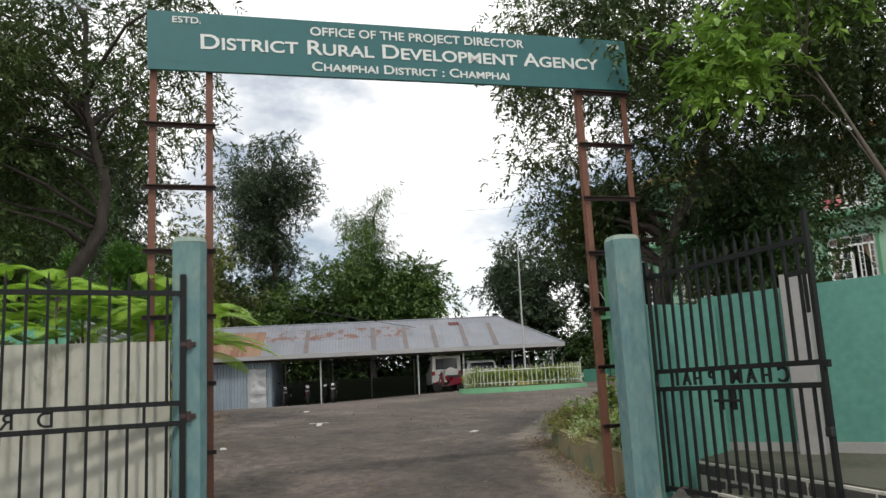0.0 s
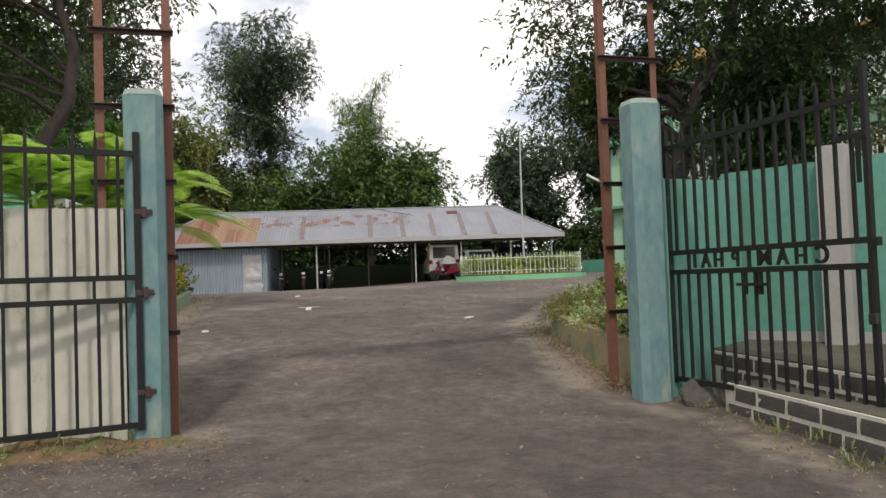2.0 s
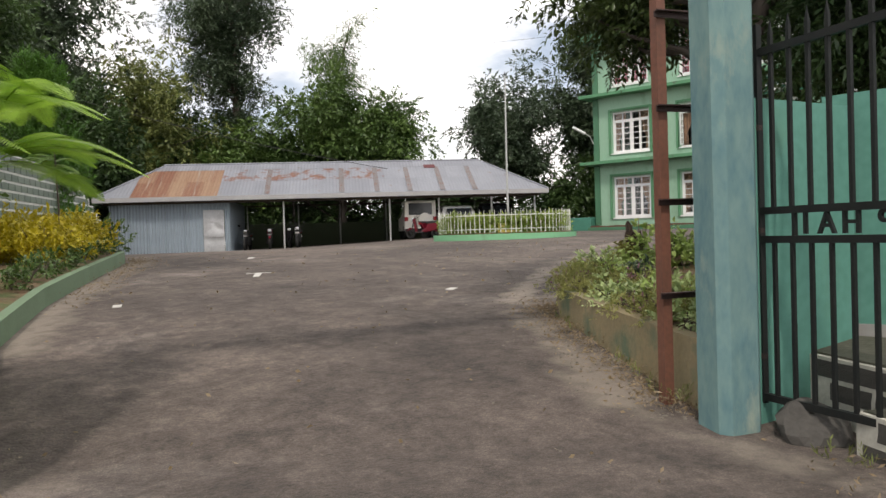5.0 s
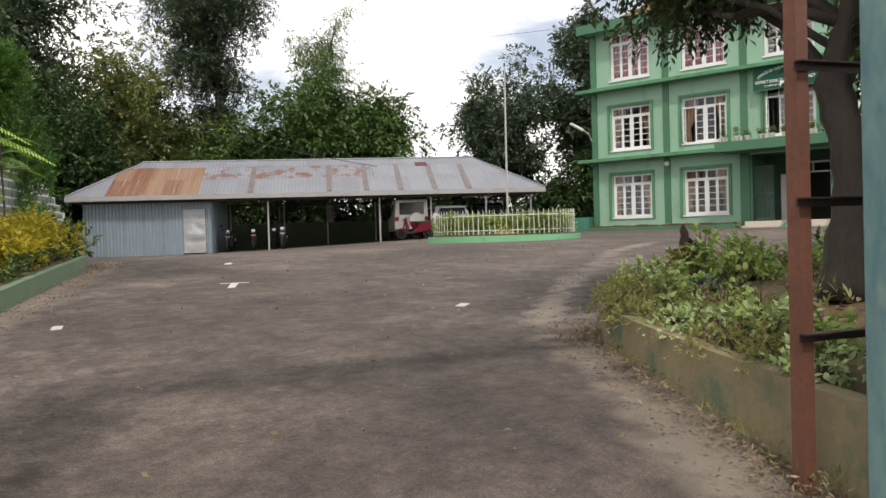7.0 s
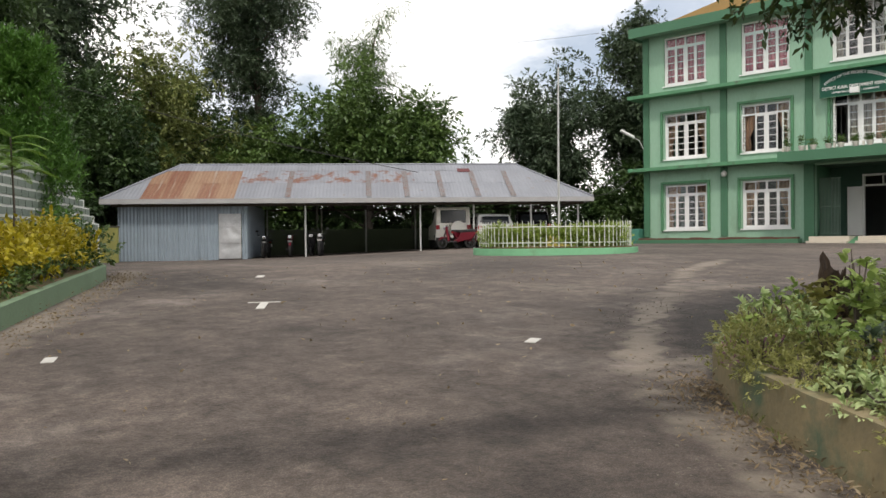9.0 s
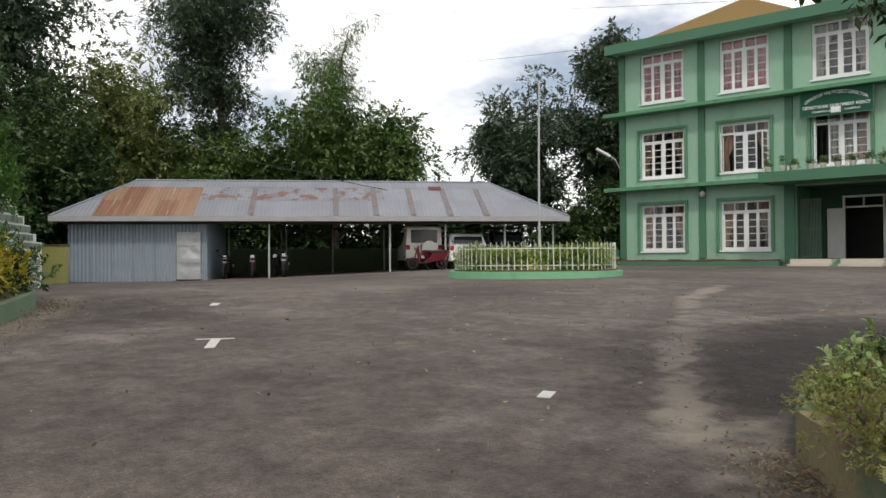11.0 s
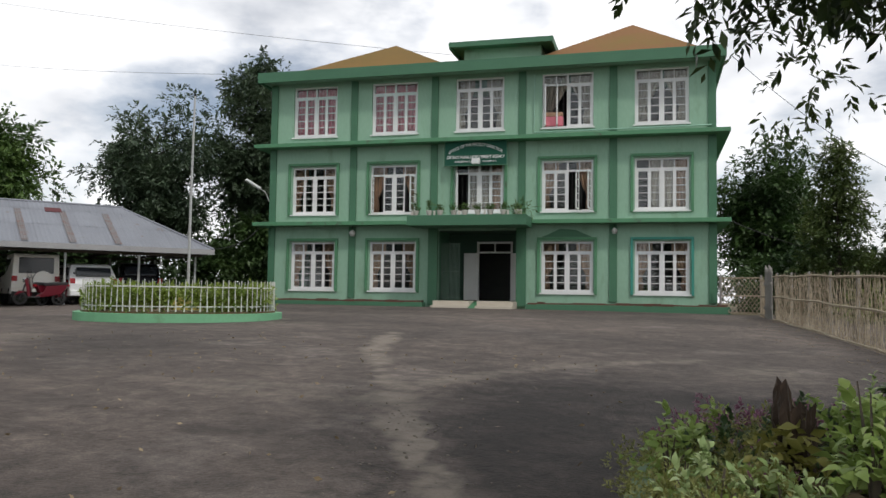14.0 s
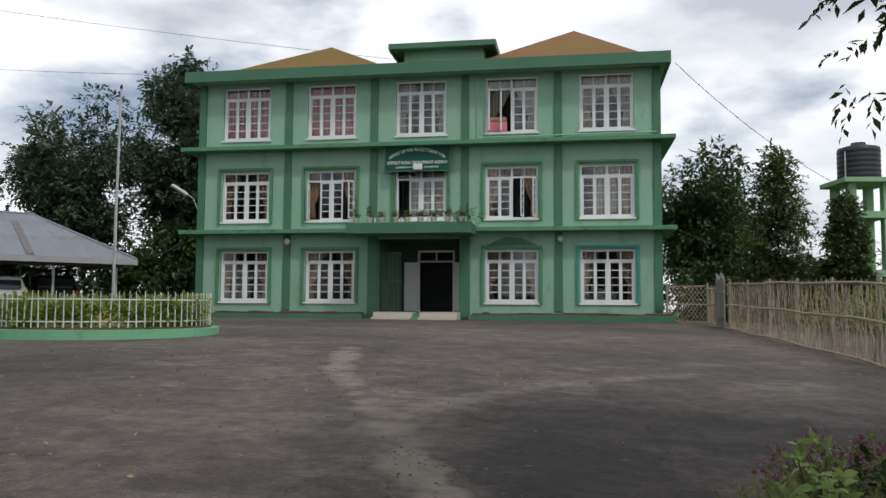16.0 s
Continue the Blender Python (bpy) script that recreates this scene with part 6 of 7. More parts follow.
# stepped wall of painted blocks behind the flower bed
SW = Matrix.Translation((-22.0, 11.0, 0.9)) @ Matrix.Rotation(math.atan2(16.2 - 11.0, -29.0 + 22.0), 4, "Z")
stepped = thing("block_wall", SW, "stepped wall of dark blocks with white joints", "wall")
rows_of = 12
for k in range(rows_of):
    ln = 8.6 - 0.52 * max(0, k - 5)
    part("mortar_course", boxes((-2.6, ln, -0.12, 0.12, 0.2 * k, 0.2 * k + 0.2)), WHITE_JOINT, stepped)

corner = thing("low_wall", Matrix.Translation((-38.9, 21.0, ground_height(-38.9, 21.0) - 0.3)) @ Matrix.Rotation(radians(52), 4, "Z"), "low yellow-green painted wall beside the shed corner", "wall")
part("panel", boxes((-1.9, 0.35, -0.08, 0.08, 0, 1.75), bevel=0.01), surface("yellow_green_wall_paint", (0.34, 0.33, 0.10), (0.24, 0.25, 0.08), 1.2, 16, 0.85, bump=0.15, stain=(0.15, 0.16, 0.07), stain_at=0.58), corner)
part("coping", boxes((-1.95, 0.4, -0.11, 0.11, 1.75, 1.82), bevel=0.01), CEMENT, corner)

# ---- flag planter ----
PC = Vector((-19.4, 25.2))
pz = ground_height(PC.x, PC.y)
planter = thing("flag_planter", Matrix.Translation((PC.x, PC.y, pz)), "round green kerbed planter with a white picket fence", "planter")
bm = bmesh.new()
ring = [(2.33 * math.cos(a), 2.33 * math.sin(a)) for a in (math.tau * k / 48 for k in range(48))]
prism(bm, ring, -0.35, 0.15)
part("kerb", bm, PLANTER_GREEN, planter)
bm = bmesh.new()
prism(bm, [(x * 0.93, y * 0.93) for x, y in ring], 0.1, 0.19)
part("soil", bm, SOIL, planter)
PICKET = surface("white_picket_paint", (0.66, 0.67, 0.62), (0.5, 0.51, 0.46), 3, 40, 0.6)
for z in (0.3, 0.72):
    pts = [(2.12 * math.cos(a), 2.12 * math.sin(a), z) for a in (math.tau * k / 48 for k in range(49))]
    part("rail", tube(bmesh.new(), pts, 0.016, 5, False), PICKET, planter)
pick = boxes((-0.014, 0.014, -0.006, 0.006, 0.19, 0.88))
for v in pick.verts:
    if v.co.z > 0.8:
        v.co.x *= 0.35
first = part("picket", pick, PICKET, planter)
NP = 84
for k in range(NP):
    a = math.tau * k / NP
    ob = first if k == 0 else new("picket", first.data)
    ob.parent = planter
    ob.matrix_basis = Matrix.Translation((2.145 * math.cos(a), 2.145 * math.sin(a), 0)) @ Matrix.Rotation(a + math.pi / 2, 4, "Z") @ Matrix.Rotation(sr.uniform(-0.03, 0.03), 4, "Y")
hr = random.Random(9)
cl = []
for k in range(620):
    a = hr.uniform(0, math.tau)
    d = hr.uniform(1.7, 2.06)
    cl.append((PC.x + d * math.cos(a), PC.y + d * math.sin(a), pz + hr.uniform(0.22, 0.66)))
tagged(leaves("hedge", cl, 46, 0.13, 0.075, 0.035, LEAF_HEDGE, None, 9, -0.4), "clipped yellow-green hedge inside the picket fence", "hedge", kind="stuff")
pole = thing("flagpole", Matrix.Translation((-19.31, 25.31, pz + 0.18)), "slim white flagpole standing in the planter", "flagpole")
part("pole", tube(bmesh.new(), [(0, 0, 0), (0, 0, 2.6), (0.02, 0.01, 5.15)], [0.035, 0.032, 0.022], 8), PIPE, pole)
part("plinth", boxes((-0.25, 0.25, -0.25, 0.25, 0, 0.3), bevel=0.02), surface("yellow_plinth_paint", (0.5, 0.4, 0.1), None, 3, 20, 0.7), pole)
part("finial", tube(bmesh.new(), [(0.02, 0.01, 5.13), (0.02, 0.01, 5.22)], [0.03, 0.02], 8), BLACK_IRON, pole)

# ---- vehicles ----
GLASS_DARK = surface("tinted_car_glass", (0.02, 0.025, 0.03), (0.03, 0.035, 0.04), 2, 20, 0.08, bump=0.0)
TYRE = surface("tyre_rubber", (0.012, 0.012, 0.012), (0.02, 0.02, 0.02), 6, 60, 0.85, bump=0.1)
CHROME = surface("dull_chrome", (0.6, 0.6, 0.62), (0.45, 0.45, 0.47), 5, 40, 0.25, metal=1.0, bump=0.0)
RED_PAINT = surface("dark_red_vehicle_paint", (0.13, 0.008, 0.018), (0.10, 0.007, 0.014), 2, 30, 0.25, bump=0.0)
CAR_WHITE = surface("white_vehicle_paint", (0.82, 0.83, 0.82), (0.75, 0.76, 0.75), 2, 20, 0.3, bump=0.0)
CAR_CREAM = surface("cream_vehicle_paint", (0.86, 0.84, 0.77), (0.8, 0.78, 0.7), 2, 20, 0.4, bump=0.0)
CAR_BLACK = surface("black_vehicle_paint", (0.012, 0.013, 0.015), (0.018, 0.018, 0.02), 2, 20, 0.2, bump=0.0)
RED_LENS = surface("red_tail_lens", (0.35, 0.015, 0.02), None, 4, 40, 0.2, bump=0.0)
PLATE = surface("number_plate_white", (0.68, 0.68, 0.64), None, 4, 40, 0.5, bump=0.0)
BLACK_TRIM = surface("black_plastic_trim", (0.02, 0.02, 0.021), None, 4, 40, 0.6, bump=0.05)


def profile_solid(outline, half, taper=0.0, z_taper=0.0):
    """A body from a side outline (y along, z up), as wide as 2 * half, narrowing above z_taper."""
    bm = bmesh.new()
    left = [bm.verts.new((-half + (taper if z > z_taper else 0), y, z)) for y, z in outline]
    right = [bm.verts.new((half - (taper if z > z_taper else 0), y, z)) for y, z in outline]
    n = len(outline)
    for k in range(n):
        bm.faces.new((left[k], left[(k + 1) % n], right[(k + 1) % n], right[k]))
    bm.faces.new(left[::-1])
    bm.faces.new(right)
    bmesh.ops.recalc_face_normals(bm, faces=bm.faces[:])
    bmesh.ops.bevel(bm, geom=bm.edges[:], offset=0.035, segments=2, affect="EDGES", profile=0.6)
    return bm


def wheel(parent, x, y, z, radius, width, name="wheel", metal=CHROME):
    """A tyre with a rim, its axle along x."""
    bm = bmesh.new()
    prof = [(-0.5, 0.62), (-0.5, 0.9), (-0.36, 1.0), (0.36, 1.0), (0.5, 0.9), (0.5, 0.62)]
    rings = [[bm.verts.new((x + width * px, y + radius * pr * math.cos(a), z + radius * pr * math.sin(a))) for a in (math.tau * k / 24 for k in range(24))] for px, pr in prof]
    for a, b in zip(rings, rings[1:]):
        for k in range(24):
            bm.faces.new((a[k], a[(k + 1) % 24], b[(k + 1) % 24], b[k]))
    bmesh.ops.recalc_face_normals(bm, faces=bm.faces[:])
    w = part(name, bm, TYRE, parent, smooth=True)
    bm = bmesh.new()
    tube(bm, [(x - width * 0.4, y, z), (x + width * 0.4, y, z)], radius * 0.2, 12)
    for k in range(6):
        a = math.tau * k / 6
        tube(bm, [(x, y, z), (x, y + radius * 0.62 * math.cos(a), z + radius * 0.62 * math.sin(a))], radius * 0.06, 5)
    part("rim", bm, metal, w)
    return w


def car(label, m, paint, length, half, outline, glass_z, roof_z, jeep=False):
    """A car seen from behind: rear at y = 0, nose at y = length."""
    root = thing("parked_car", m, label, "car")
    body = part("body", profile_solid(outline, half, 0.14 if not jeep else 0.06, glass_z), paint, root)
    part("rear_window", boxes((-half + 0.24, half - 0.24, -0.012 if jeep else 0.02, 0.03 if jeep else 0.3, glass_z + 0.08, roof_z - 0.14), bevel=0.02), GLASS_DARK, root)
    if not jeep:
        w = root.children[-1]
        w.matrix_basis = Matrix.Translation((0, -0.1, 0)) @ Matrix.Translation((0, 0.1, glass_z)) @ Matrix.Rotation(radians(-22), 4, "X") @ Matrix.Translation((0, -0.1, -glass_z))
    for s in (-1, 1):
        part("side_window", boxes((s * (half - 0.10), s * (half - 0.06), 0.5, length * 0.62, glass_z + 0.08, roof_z - 0.14), bevel=0.01), GLASS_DARK, root)
        part("tail_light", boxes((s * (half - 0.02), s * (half - 0.2), -0.03, 0.12, glass_z - 0.22, glass_z - 0.02), bevel=0.015), RED_LENS, root)
        for y in (0.75, length - 0.8):
            wheel(root, s * (half - 0.1), y, 0.33, 0.33, 0.2)
    part("bumper", boxes((-half + 0.02, half - 0.02, -0.09, 0.06, 0.32, 0.52), bevel=0.03), BLACK_TRIM if jeep else paint, root)
    part("number_plate", boxes((-0.25, 0.25, -0.1, -0.085, 0.56, 0.68)), PLATE, root)
    return root


def shed_pose(x, y, turn=0.0):
    p = SHED @ Vector((x, y, 0))
    return Matrix.Translation((p.x, p.y, ground_height(p.x, p.y))) @ Matrix.Rotation(radians(49.1 + turn), 4, "Z")


jeep = car("cream hardtop jeep parked in the shed, seen from the rear", shed_pose(15.3, 1.35), CAR_CREAM, 3.9, 0.83, [(0, 0.42), (0, 1.85), (0.08, 1.93), (2.2, 1.93), (2.75, 1.2), (3.9, 1.08), (3.9, 0.42)], 1.12, 1.93, True)
spare = wheel(jeep, 0, 0, 0, 0.34, 0.2, "spare_wheel")
spare.matrix_basis = Matrix.Translation((0.2, -0.13, 0.95)) @ Matrix.Rotation(radians(90), 4, "Z")
cover = bmesh.new()
tube(cover, [(0.11, 0, 0), (0.125, 0, 0)], 0.34, 24)
part("wheel_cover", cover, CAR_CREAM, spare, "cream spare wheel cover").matrix_basis = Matrix.Rotation(math.pi, 4, "Z")
hatch = [(0.05, 0.3), (-0.02, 0.75), (0.06, 1.0), (0.42, 1.5), (0.95, 1.56), (2.1, 1.5), (2.95, 1.02), (4.0, 0.86), (4.1, 0.3)]
car("white hatchback parked in the shed, seen from the rear", shed_pose(17.2, 0.75, 4), CAR_WHITE, 4.1, 0.86, hatch, 1.0, 1.54)
car("black car parked in the shed behind the hedge", shed_pose(19.15, 1.7, -4), CAR_BLACK, 4.1, 0.86, [(y, z * 1.04) for y, z in hatch], 1.02, 1.6)


def two_wheeler(label, m, paint, scooter, group):
    """A motorcycle or scooter, wheels along y, rear at y = 0."""
    root = thing("scooter" if scooter else "motorcycle", m, label, "scooter" if scooter else "motorcycle", group)
    r = 0.25 if scooter else 0.31
    for y in (0.0, 1.28):
        wheel(root, 0, y, r, r, 0.11, metal=BLACK_TRIM)
    if scooter:
        part("body", profile_solid([(-0.25, 0.62), (-0.1, 0.42), (0.35, 0.32), (0.75, 0.26), (0.8, 0.32), (0.5, 0.5), (0.42, 0.72), (-0.3, 0.78)], 0.11), paint, root)
        part("leg_shield", profile_solid([(0.92, 0.3), (1.02, 0.3), (1.14, 0.95), (1.02, 1.0)], 0.14), paint, root)
        part("front_mudguard", profile_solid([(1.08, 0.5), (1.34, 0.54), (1.5, 0.34), (1.3, 0.42)], 0.08), paint, root)
        part("floorboard", boxes((-0.16, 0.16, 0.6, 1.02, 0.27, 0.33), bevel=0.01), BLACK_TRIM, root)
    else:
        part("tank", profile_solid([(0.5, 0.72), (0.62, 0.95), (1.0, 0.98), (1.1, 0.75)], 0.14), paint, root)
        part("engine", boxes((-0.13, 0.13, 0.42, 0.92, 0.26, 0.66), bevel=0.05), BLACK_TRIM, root)
        part("mudguard", profile_solid([(-0.3, 0.5), (-0.22, 0.66), (0.3, 0.7), (0.3, 0.62), (-0.2, 0.55)], 0.07), paint, root)
        part("exhaust", tube(bmesh.new(), [(0.15, 0.8, 0.3), (0.16, 0.3, 0.3), (0.17, -0.2, 0.36)], [0.03, 0.04, 0.045], 8), BLACK_TRIM, root)
    part("seat", profile_solid([(-0.3, 0.76), (-0.28, 0.86), (0.3, 0.84), (0.5, 0.8), (0.48, 0.72)], 0.14), BLACK_TRIM, root)
    bm = bmesh.new()
    for s in (-0.05, 0.05):
        tube(bm, [(s, 1.28, r), (s, 1.08, 0.95)], 0.02, 6)
    tube(bm, [(-0.34, 0.98, 1.04), (-0.1, 1.08, 0.98), (0.1, 1.08, 0.98), (0.34, 0.98, 1.04)], 0.015, 6)
    part("fork", bm, BLACK_TRIM, root)
    part("headlamp", boxes((-0.09, 0.09, 1.1, 1.22, 0.84, 1.0), bevel=0.03), CHROME, root)
    for s in (-1, 1):
        mirror = tube(bmesh.new(), [(s * 0.26, 1.0, 1.03), (s * 0.32, 1.02, 1.2)], 0.006, 5)
        box(mirror, s * 0.27, s * 0.39, 1.01, 1.03, 1.18, 1.26)
        part("mirror", mirror, BLACK_TRIM, root)
    if not scooter:
        part("front_plate", boxes((-0.1, 0.1, 1.235, 1.245, 0.68, 0.76), bevel=0.002), FASCIA, root)
        part("front_mudguard", profile_solid([(0.98, 0.62), (1.28, 0.68), (1.58, 0.52), (1.3, 0.62)], 0.065), paint, root)
    part("tail_light", boxes((-0.07, 0.07, -0.36, -0.29, 0.7, 0.78), bevel=0.01), RED_LENS, root)
    part("number_plate", boxes((-0.1, 0.1, -0.36, -0.35, 0.5, 0.62)), PLATE, root)
    return root


two_wheeler("dark motorcycle parked nose-out in the shed", shed_pose(6.75, 2.6, 176), BLACK_TRIM, False, "motorcycles in the shed")
two_wheeler("dark red motorcycle parked in the shed", shed_pose(7.75, 2.6, 184), RED_PAINT, False, "motorcycles in the shed")
two_wheeler("black motorcycle with bright mirrors parked in the shed", shed_pose(9.25, 1.9, 178), BLACK_TRIM, False, "motorcycles in the shed")
two_wheeler("black scooter parked behind the post", shed_pose(8.75, 3.2, 180), BLACK_TRIM, True, "motorcycles in the shed")
two_wheeler("red scooter parked across behind the jeep", shed_pose(15.95, 0.35, 72), RED_PAINT, True, "red scooters behind the jeep")
two_wheeler("red scooter parked across behind the jeep", shed_pose(15.45, 0.7, -62), RED_PAINT, True, "red scooters behind the jeep")

# ---- bamboo fence ----
fence = thing("bamboo_fence", Matrix.Translation((-5.15, 34.3, 0)), "dry bamboo stick fence with split rails", "fence")
fr = random.Random(4)


def fence_at(y):
    """Where the fence line runs, relative to its start, for a distance y towards the drive."""
    return (0.03 * y, -y, ground_height(-5.15 + 0.03 * y, 34.3 - y))


y = 0.12
count = 0
while y < 17.6:
    x0, y0, z0 = fence_at(y)
    lean, h = (0.16 if count % 2 else -0.16) + fr.gauss(0, 0.1), fr.uniform(1.27, 1.42)
    count += 1
    thick = fr.uniform(0.75, 1.25)
    bm = tube(bmesh.new(), [(x0 + 0.012 * (-1) ** (j + count), y0 + lean * j / 6 + fr.gauss(0, 0.022), z0 + 0.02 + h * j / 6) for j in range(7)], [k * thick for k in (0.0085, 0.0085, 0.008, 0.008, 0.0075, 0.007, 0.005)], 4, False)
    part("stick", bm, BAMBOO, fence)
    y += fr.uniform(0.05, 0.07)
for f in (0.06, 0.74, 1.34):
    pts = []
    for k in range(13):
        x0, y0, z0 = fence_at(17.6 * k / 12)
        pts.append((x0 - 0.03, y0, z0 + f + 0.02 * math.sin(k * 2.1)))
    part("rail", tube(bmesh.new(), pts, 0.026, 6), BAMBOO, fence)
for k in range(9):
    x0, y0, z0 = fence_at(0.2 + 2.15 * k)
    part("post", tube(bmesh.new(), [(x0 + 0.05, y0, z0 - 0.1), (x0 + 0.06, y0 + 0.02, z0 + 1.45)], [0.035, 0.03], 7), OLD_PLANK, fence)

picket_gate = thing("picket_gate", Matrix.Translation((-5.18, 34.45, ground_height(-5.18, 34.45))) @ Matrix.Rotation(radians(94), 4, "Z"), "closed grey plank gate with pointed tops", "gate")
for k in range(6):
    x = 0.17 * k
    bm = boxes((x, x + 0.155, -0.015, 0.015, 0.05, 1.45 + 0.05 * (k % 3)))
    tops = [v for v in bm.verts if v.co.z > 1]
    cx = x + 0.077
    apex = [bm.verts.new((cx, yy, 1.62 + 0.05 * (k % 3))) for yy in (-0.015, 0.015)]
    lo = sorted(tops, key=lambda v: (v.co.y, v.co.x))
    bm.faces.new((lo[0], lo[1], apex[0]))
    bm.faces.new((lo[2], lo[3], apex[1]))
    bm.faces.new((lo[0], lo[2], apex[1], apex[0]))
    bm.faces.new((lo[1], lo[3], apex[1], apex[0]))
    part("plank", bm, OLD_PLANK, picket_gate)
for z in (0.35, 1.1):
    part("rail", boxes((0, 1.02, 0.016, 0.05, z, z + 0.09)), OLD_PLANK, picket_gate)

side_fence = thing("stick_fence", Matrix.Translation((-5.05, 35.6, 0)), "short bamboo stick fence beside the plank gate", "fence")
for k in range(46):
    y0 = 0.06 * k
    z0 = ground_height(-5.05, 35.6 + y0)
    part("stick", tube(bmesh.new(), [(fr.uniform(-0.02, 0.02), y0, z0), (fr.uniform(-0.02, 0.02), y0 + fr.uniform(-0.08, 0.08), z0 + fr.uniform(1.2, 1.4))], [0.011, 0.008], 4, False), BAMBOO, side_fence)
for f in (0.1, 0.7, 1.25):
    part("rail", tube(bmesh.new(), [(-0.03, 0, ground_height(-5.05, 35.6) + f), (-0.03, 2.8, ground_height(-5.05, 38.4) + f)], 0.025, 6), BAMBOO, side_fence)

mesh_fence = thing("wire_fence", Matrix.Translation((-6.3, 39.9, 0)), "woven diamond lattice fence beside the office", "fence")
z0 = ground_height(-5.6, 39.5)
bm = bmesh.new()
for k in range(-10, 16):
    for s in (1, -1):
        a, b = [], []
        x_start = 0.13 * k
        p0, p1 = (x_start, 0.0), (x_start + s * 0.85, 1.3)
        lo, hi = 0.0, 1.0
        if p0[0] != p1[0]:
            t0, t1 = (0 - p0[0]) / (p1[0] - p0[0]), (1.4 - p0[0]) / (p1[0] - p0[0])
            lo, hi = max(0, min(t0, t1)), min(1, max(t0, t1))
        if hi > lo:
            q = [(p0[0] + (p1[0] - p0[0]) * f, -0.5 * (p0[0] + (p1[0] - p0[0]) * f), z0 + 0.05 + p0[1] + (p1[1] - p0[1]) * f) for f in (lo, hi)]
            tube(bm, q, 0.010, 4, False)
tagged(part("lattice", bm, BAMBOO, mesh_fence), kind="stuff")
for f in (0.08, 0.7, 1.35):
    part("rail", tube(bmesh.new(), [(0, 0.02, z0 + f), (1.4, -0.68, z0 + f)], 0.025, 6), BAMBOO, mesh_fence)
for x in (0.05, 1.38):
    part("post", tube(bmesh.new(), [(x, -0.5 * x, z0 - 0.1), (x, -0.5 * x, z0 + 1.45)], 0.04, 6), OLD_PLANK, mesh_fence)

# ---- water tower ----
TOWER_GREEN = surface("pale_green_tower_paint", (0.26, 0.42, 0.24), (0.19, 0.33, 0.18), 1.2, 20, 0.75)
tz = ground_height(2.4, 45.3)
tower = thing("water_tower", Matrix.Translation((2.25, 45.3, tz)) @ Matrix.Rotation(radians(8), 4, "Z"), "green concrete water tower carrying a black tank", "water tower")
for x in (-0.7, 0.7):
    for y in (-0.7, 0.7):
        part("column", boxes((x - 0.16, x + 0.16, y - 0.16, y + 0.16, -0.3, 5.75), bevel=0.015), TOWER_GREEN, tower)
for z in (1.9, 4.3):
    part("beam", boxes((-0.9, 0.9, -0.9, 0.9, z, z + 0.28), bevel=0.01), TOWER_GREEN, tower)
part("platform", boxes((-1.15, 1.15, -1.15, 1.15, 5.75, 5.95), bevel=0.015), TOWER_GREEN, tower)
for x in (-1.08, 1.08):
    part("rail_post", tube(bmesh.new(), [(x, -1.08, 5.95), (x, -1.08, 7.0)], 0.025, 6), PIPE, tower)
bm = bmesh.new()
prof = [(0.95, 0), (0.97, 0.05)]
for k in range(6):
    prof += [(0.97, 0.1 + 0.22 * k), (0.99, 0.15 + 0.22 * k), (0.99, 0.22 + 0.22 * k), (0.97, 0.27 + 0.22 * k)]
prof += [(0.95, 1.45), (0.35, 1.6), (0.33, 1.7), (0.0, 1.72)]
tank = thing("water_tank", Matrix.Translation((2.25, 45.3, tz + 5.95)), "black ribbed plastic water tank on the tower", "water tank")
rings = [[bm.verts.new((0.85 * r * math.cos(a), 0.85 * r * math.sin(a), z * 0.95)) for a in (math.tau * k / 28 for k in range(28))] for r, z in prof[:-1]]
for a, b in zip(rings, rings[1:]):
    for k in range(28):
        bm.faces.new((a[k], a[(k + 1) % 28], b[(k + 1) % 28], b[k]))
bm.faces.new(rings[-1])
bm.faces.new(rings[0][::-1])
part("shell", bm, BLACK_PLASTIC, tank, smooth=True)

# ---- office fittings ----
fb = thing("office_signboard", FRONT @ Matrix.Translation((-15.66, -0.35, 7.55)), "dark green framed office signboard with white lettering", "signboard")
bm = boxes((-1.28, 1.28, 0, 0.04, -0.52, 0.5), bevel=0.004)
panel = part("panel", bm, SIGN_DARK, fb)
for body, size, z, width, arch_by in (("OFFICE OF THE PROJECT DIRECTOR", 0.17, 0.32, 2.25, 0.26), ("DISTRICT RURAL DEVELOPMENT AGENCY", 0.17, -0.2, 2.4, 0.0), ("CHAMPHAI DISTRICT : CHAMPHAI", 0.1, -0.38, 1.7, 0.0)):
    lettering("lettering", body, size, LETTER, panel, Matrix.Translation((0, -0.006, z)) @ face, 0.003, False, width, arch_by)
for dims in ((-1.31, 1.31, -0.012, 0.045, 0.5, 0.53), (-1.31, 1.31, -0.012, 0.045, -0.55, -0.52), (-1.31, -1.28, -0.012, 0.045, -0.52, 0.5), (1.28, 1.31, -0.012, 0.045, -0.52, 0.5)):
    part("frame", boxes(dims), GREEN, fb)
for x in (-1.0, 1.0):
    part("bracket", boxes((x - 0.02, x + 0.02, 0.05, 0.345, -0.1, -0.06)), BLACK_IRON, fb)
lamp = thing("flood_lamp", FRONT @ Matrix.Translation((-15.55, -0.75, 7.12)), "white flood lamp under the office signboard", "lamp")
part("housing", boxes((-0.16, 0.16, -0.1, 0.1, -0.12, 0.1), bevel=0.02), WHITE, lamp)
part("arm", boxes((-0.02, 0.02, 0.1, 0.72, -0.02, 0.02)), PIPE, lamp)
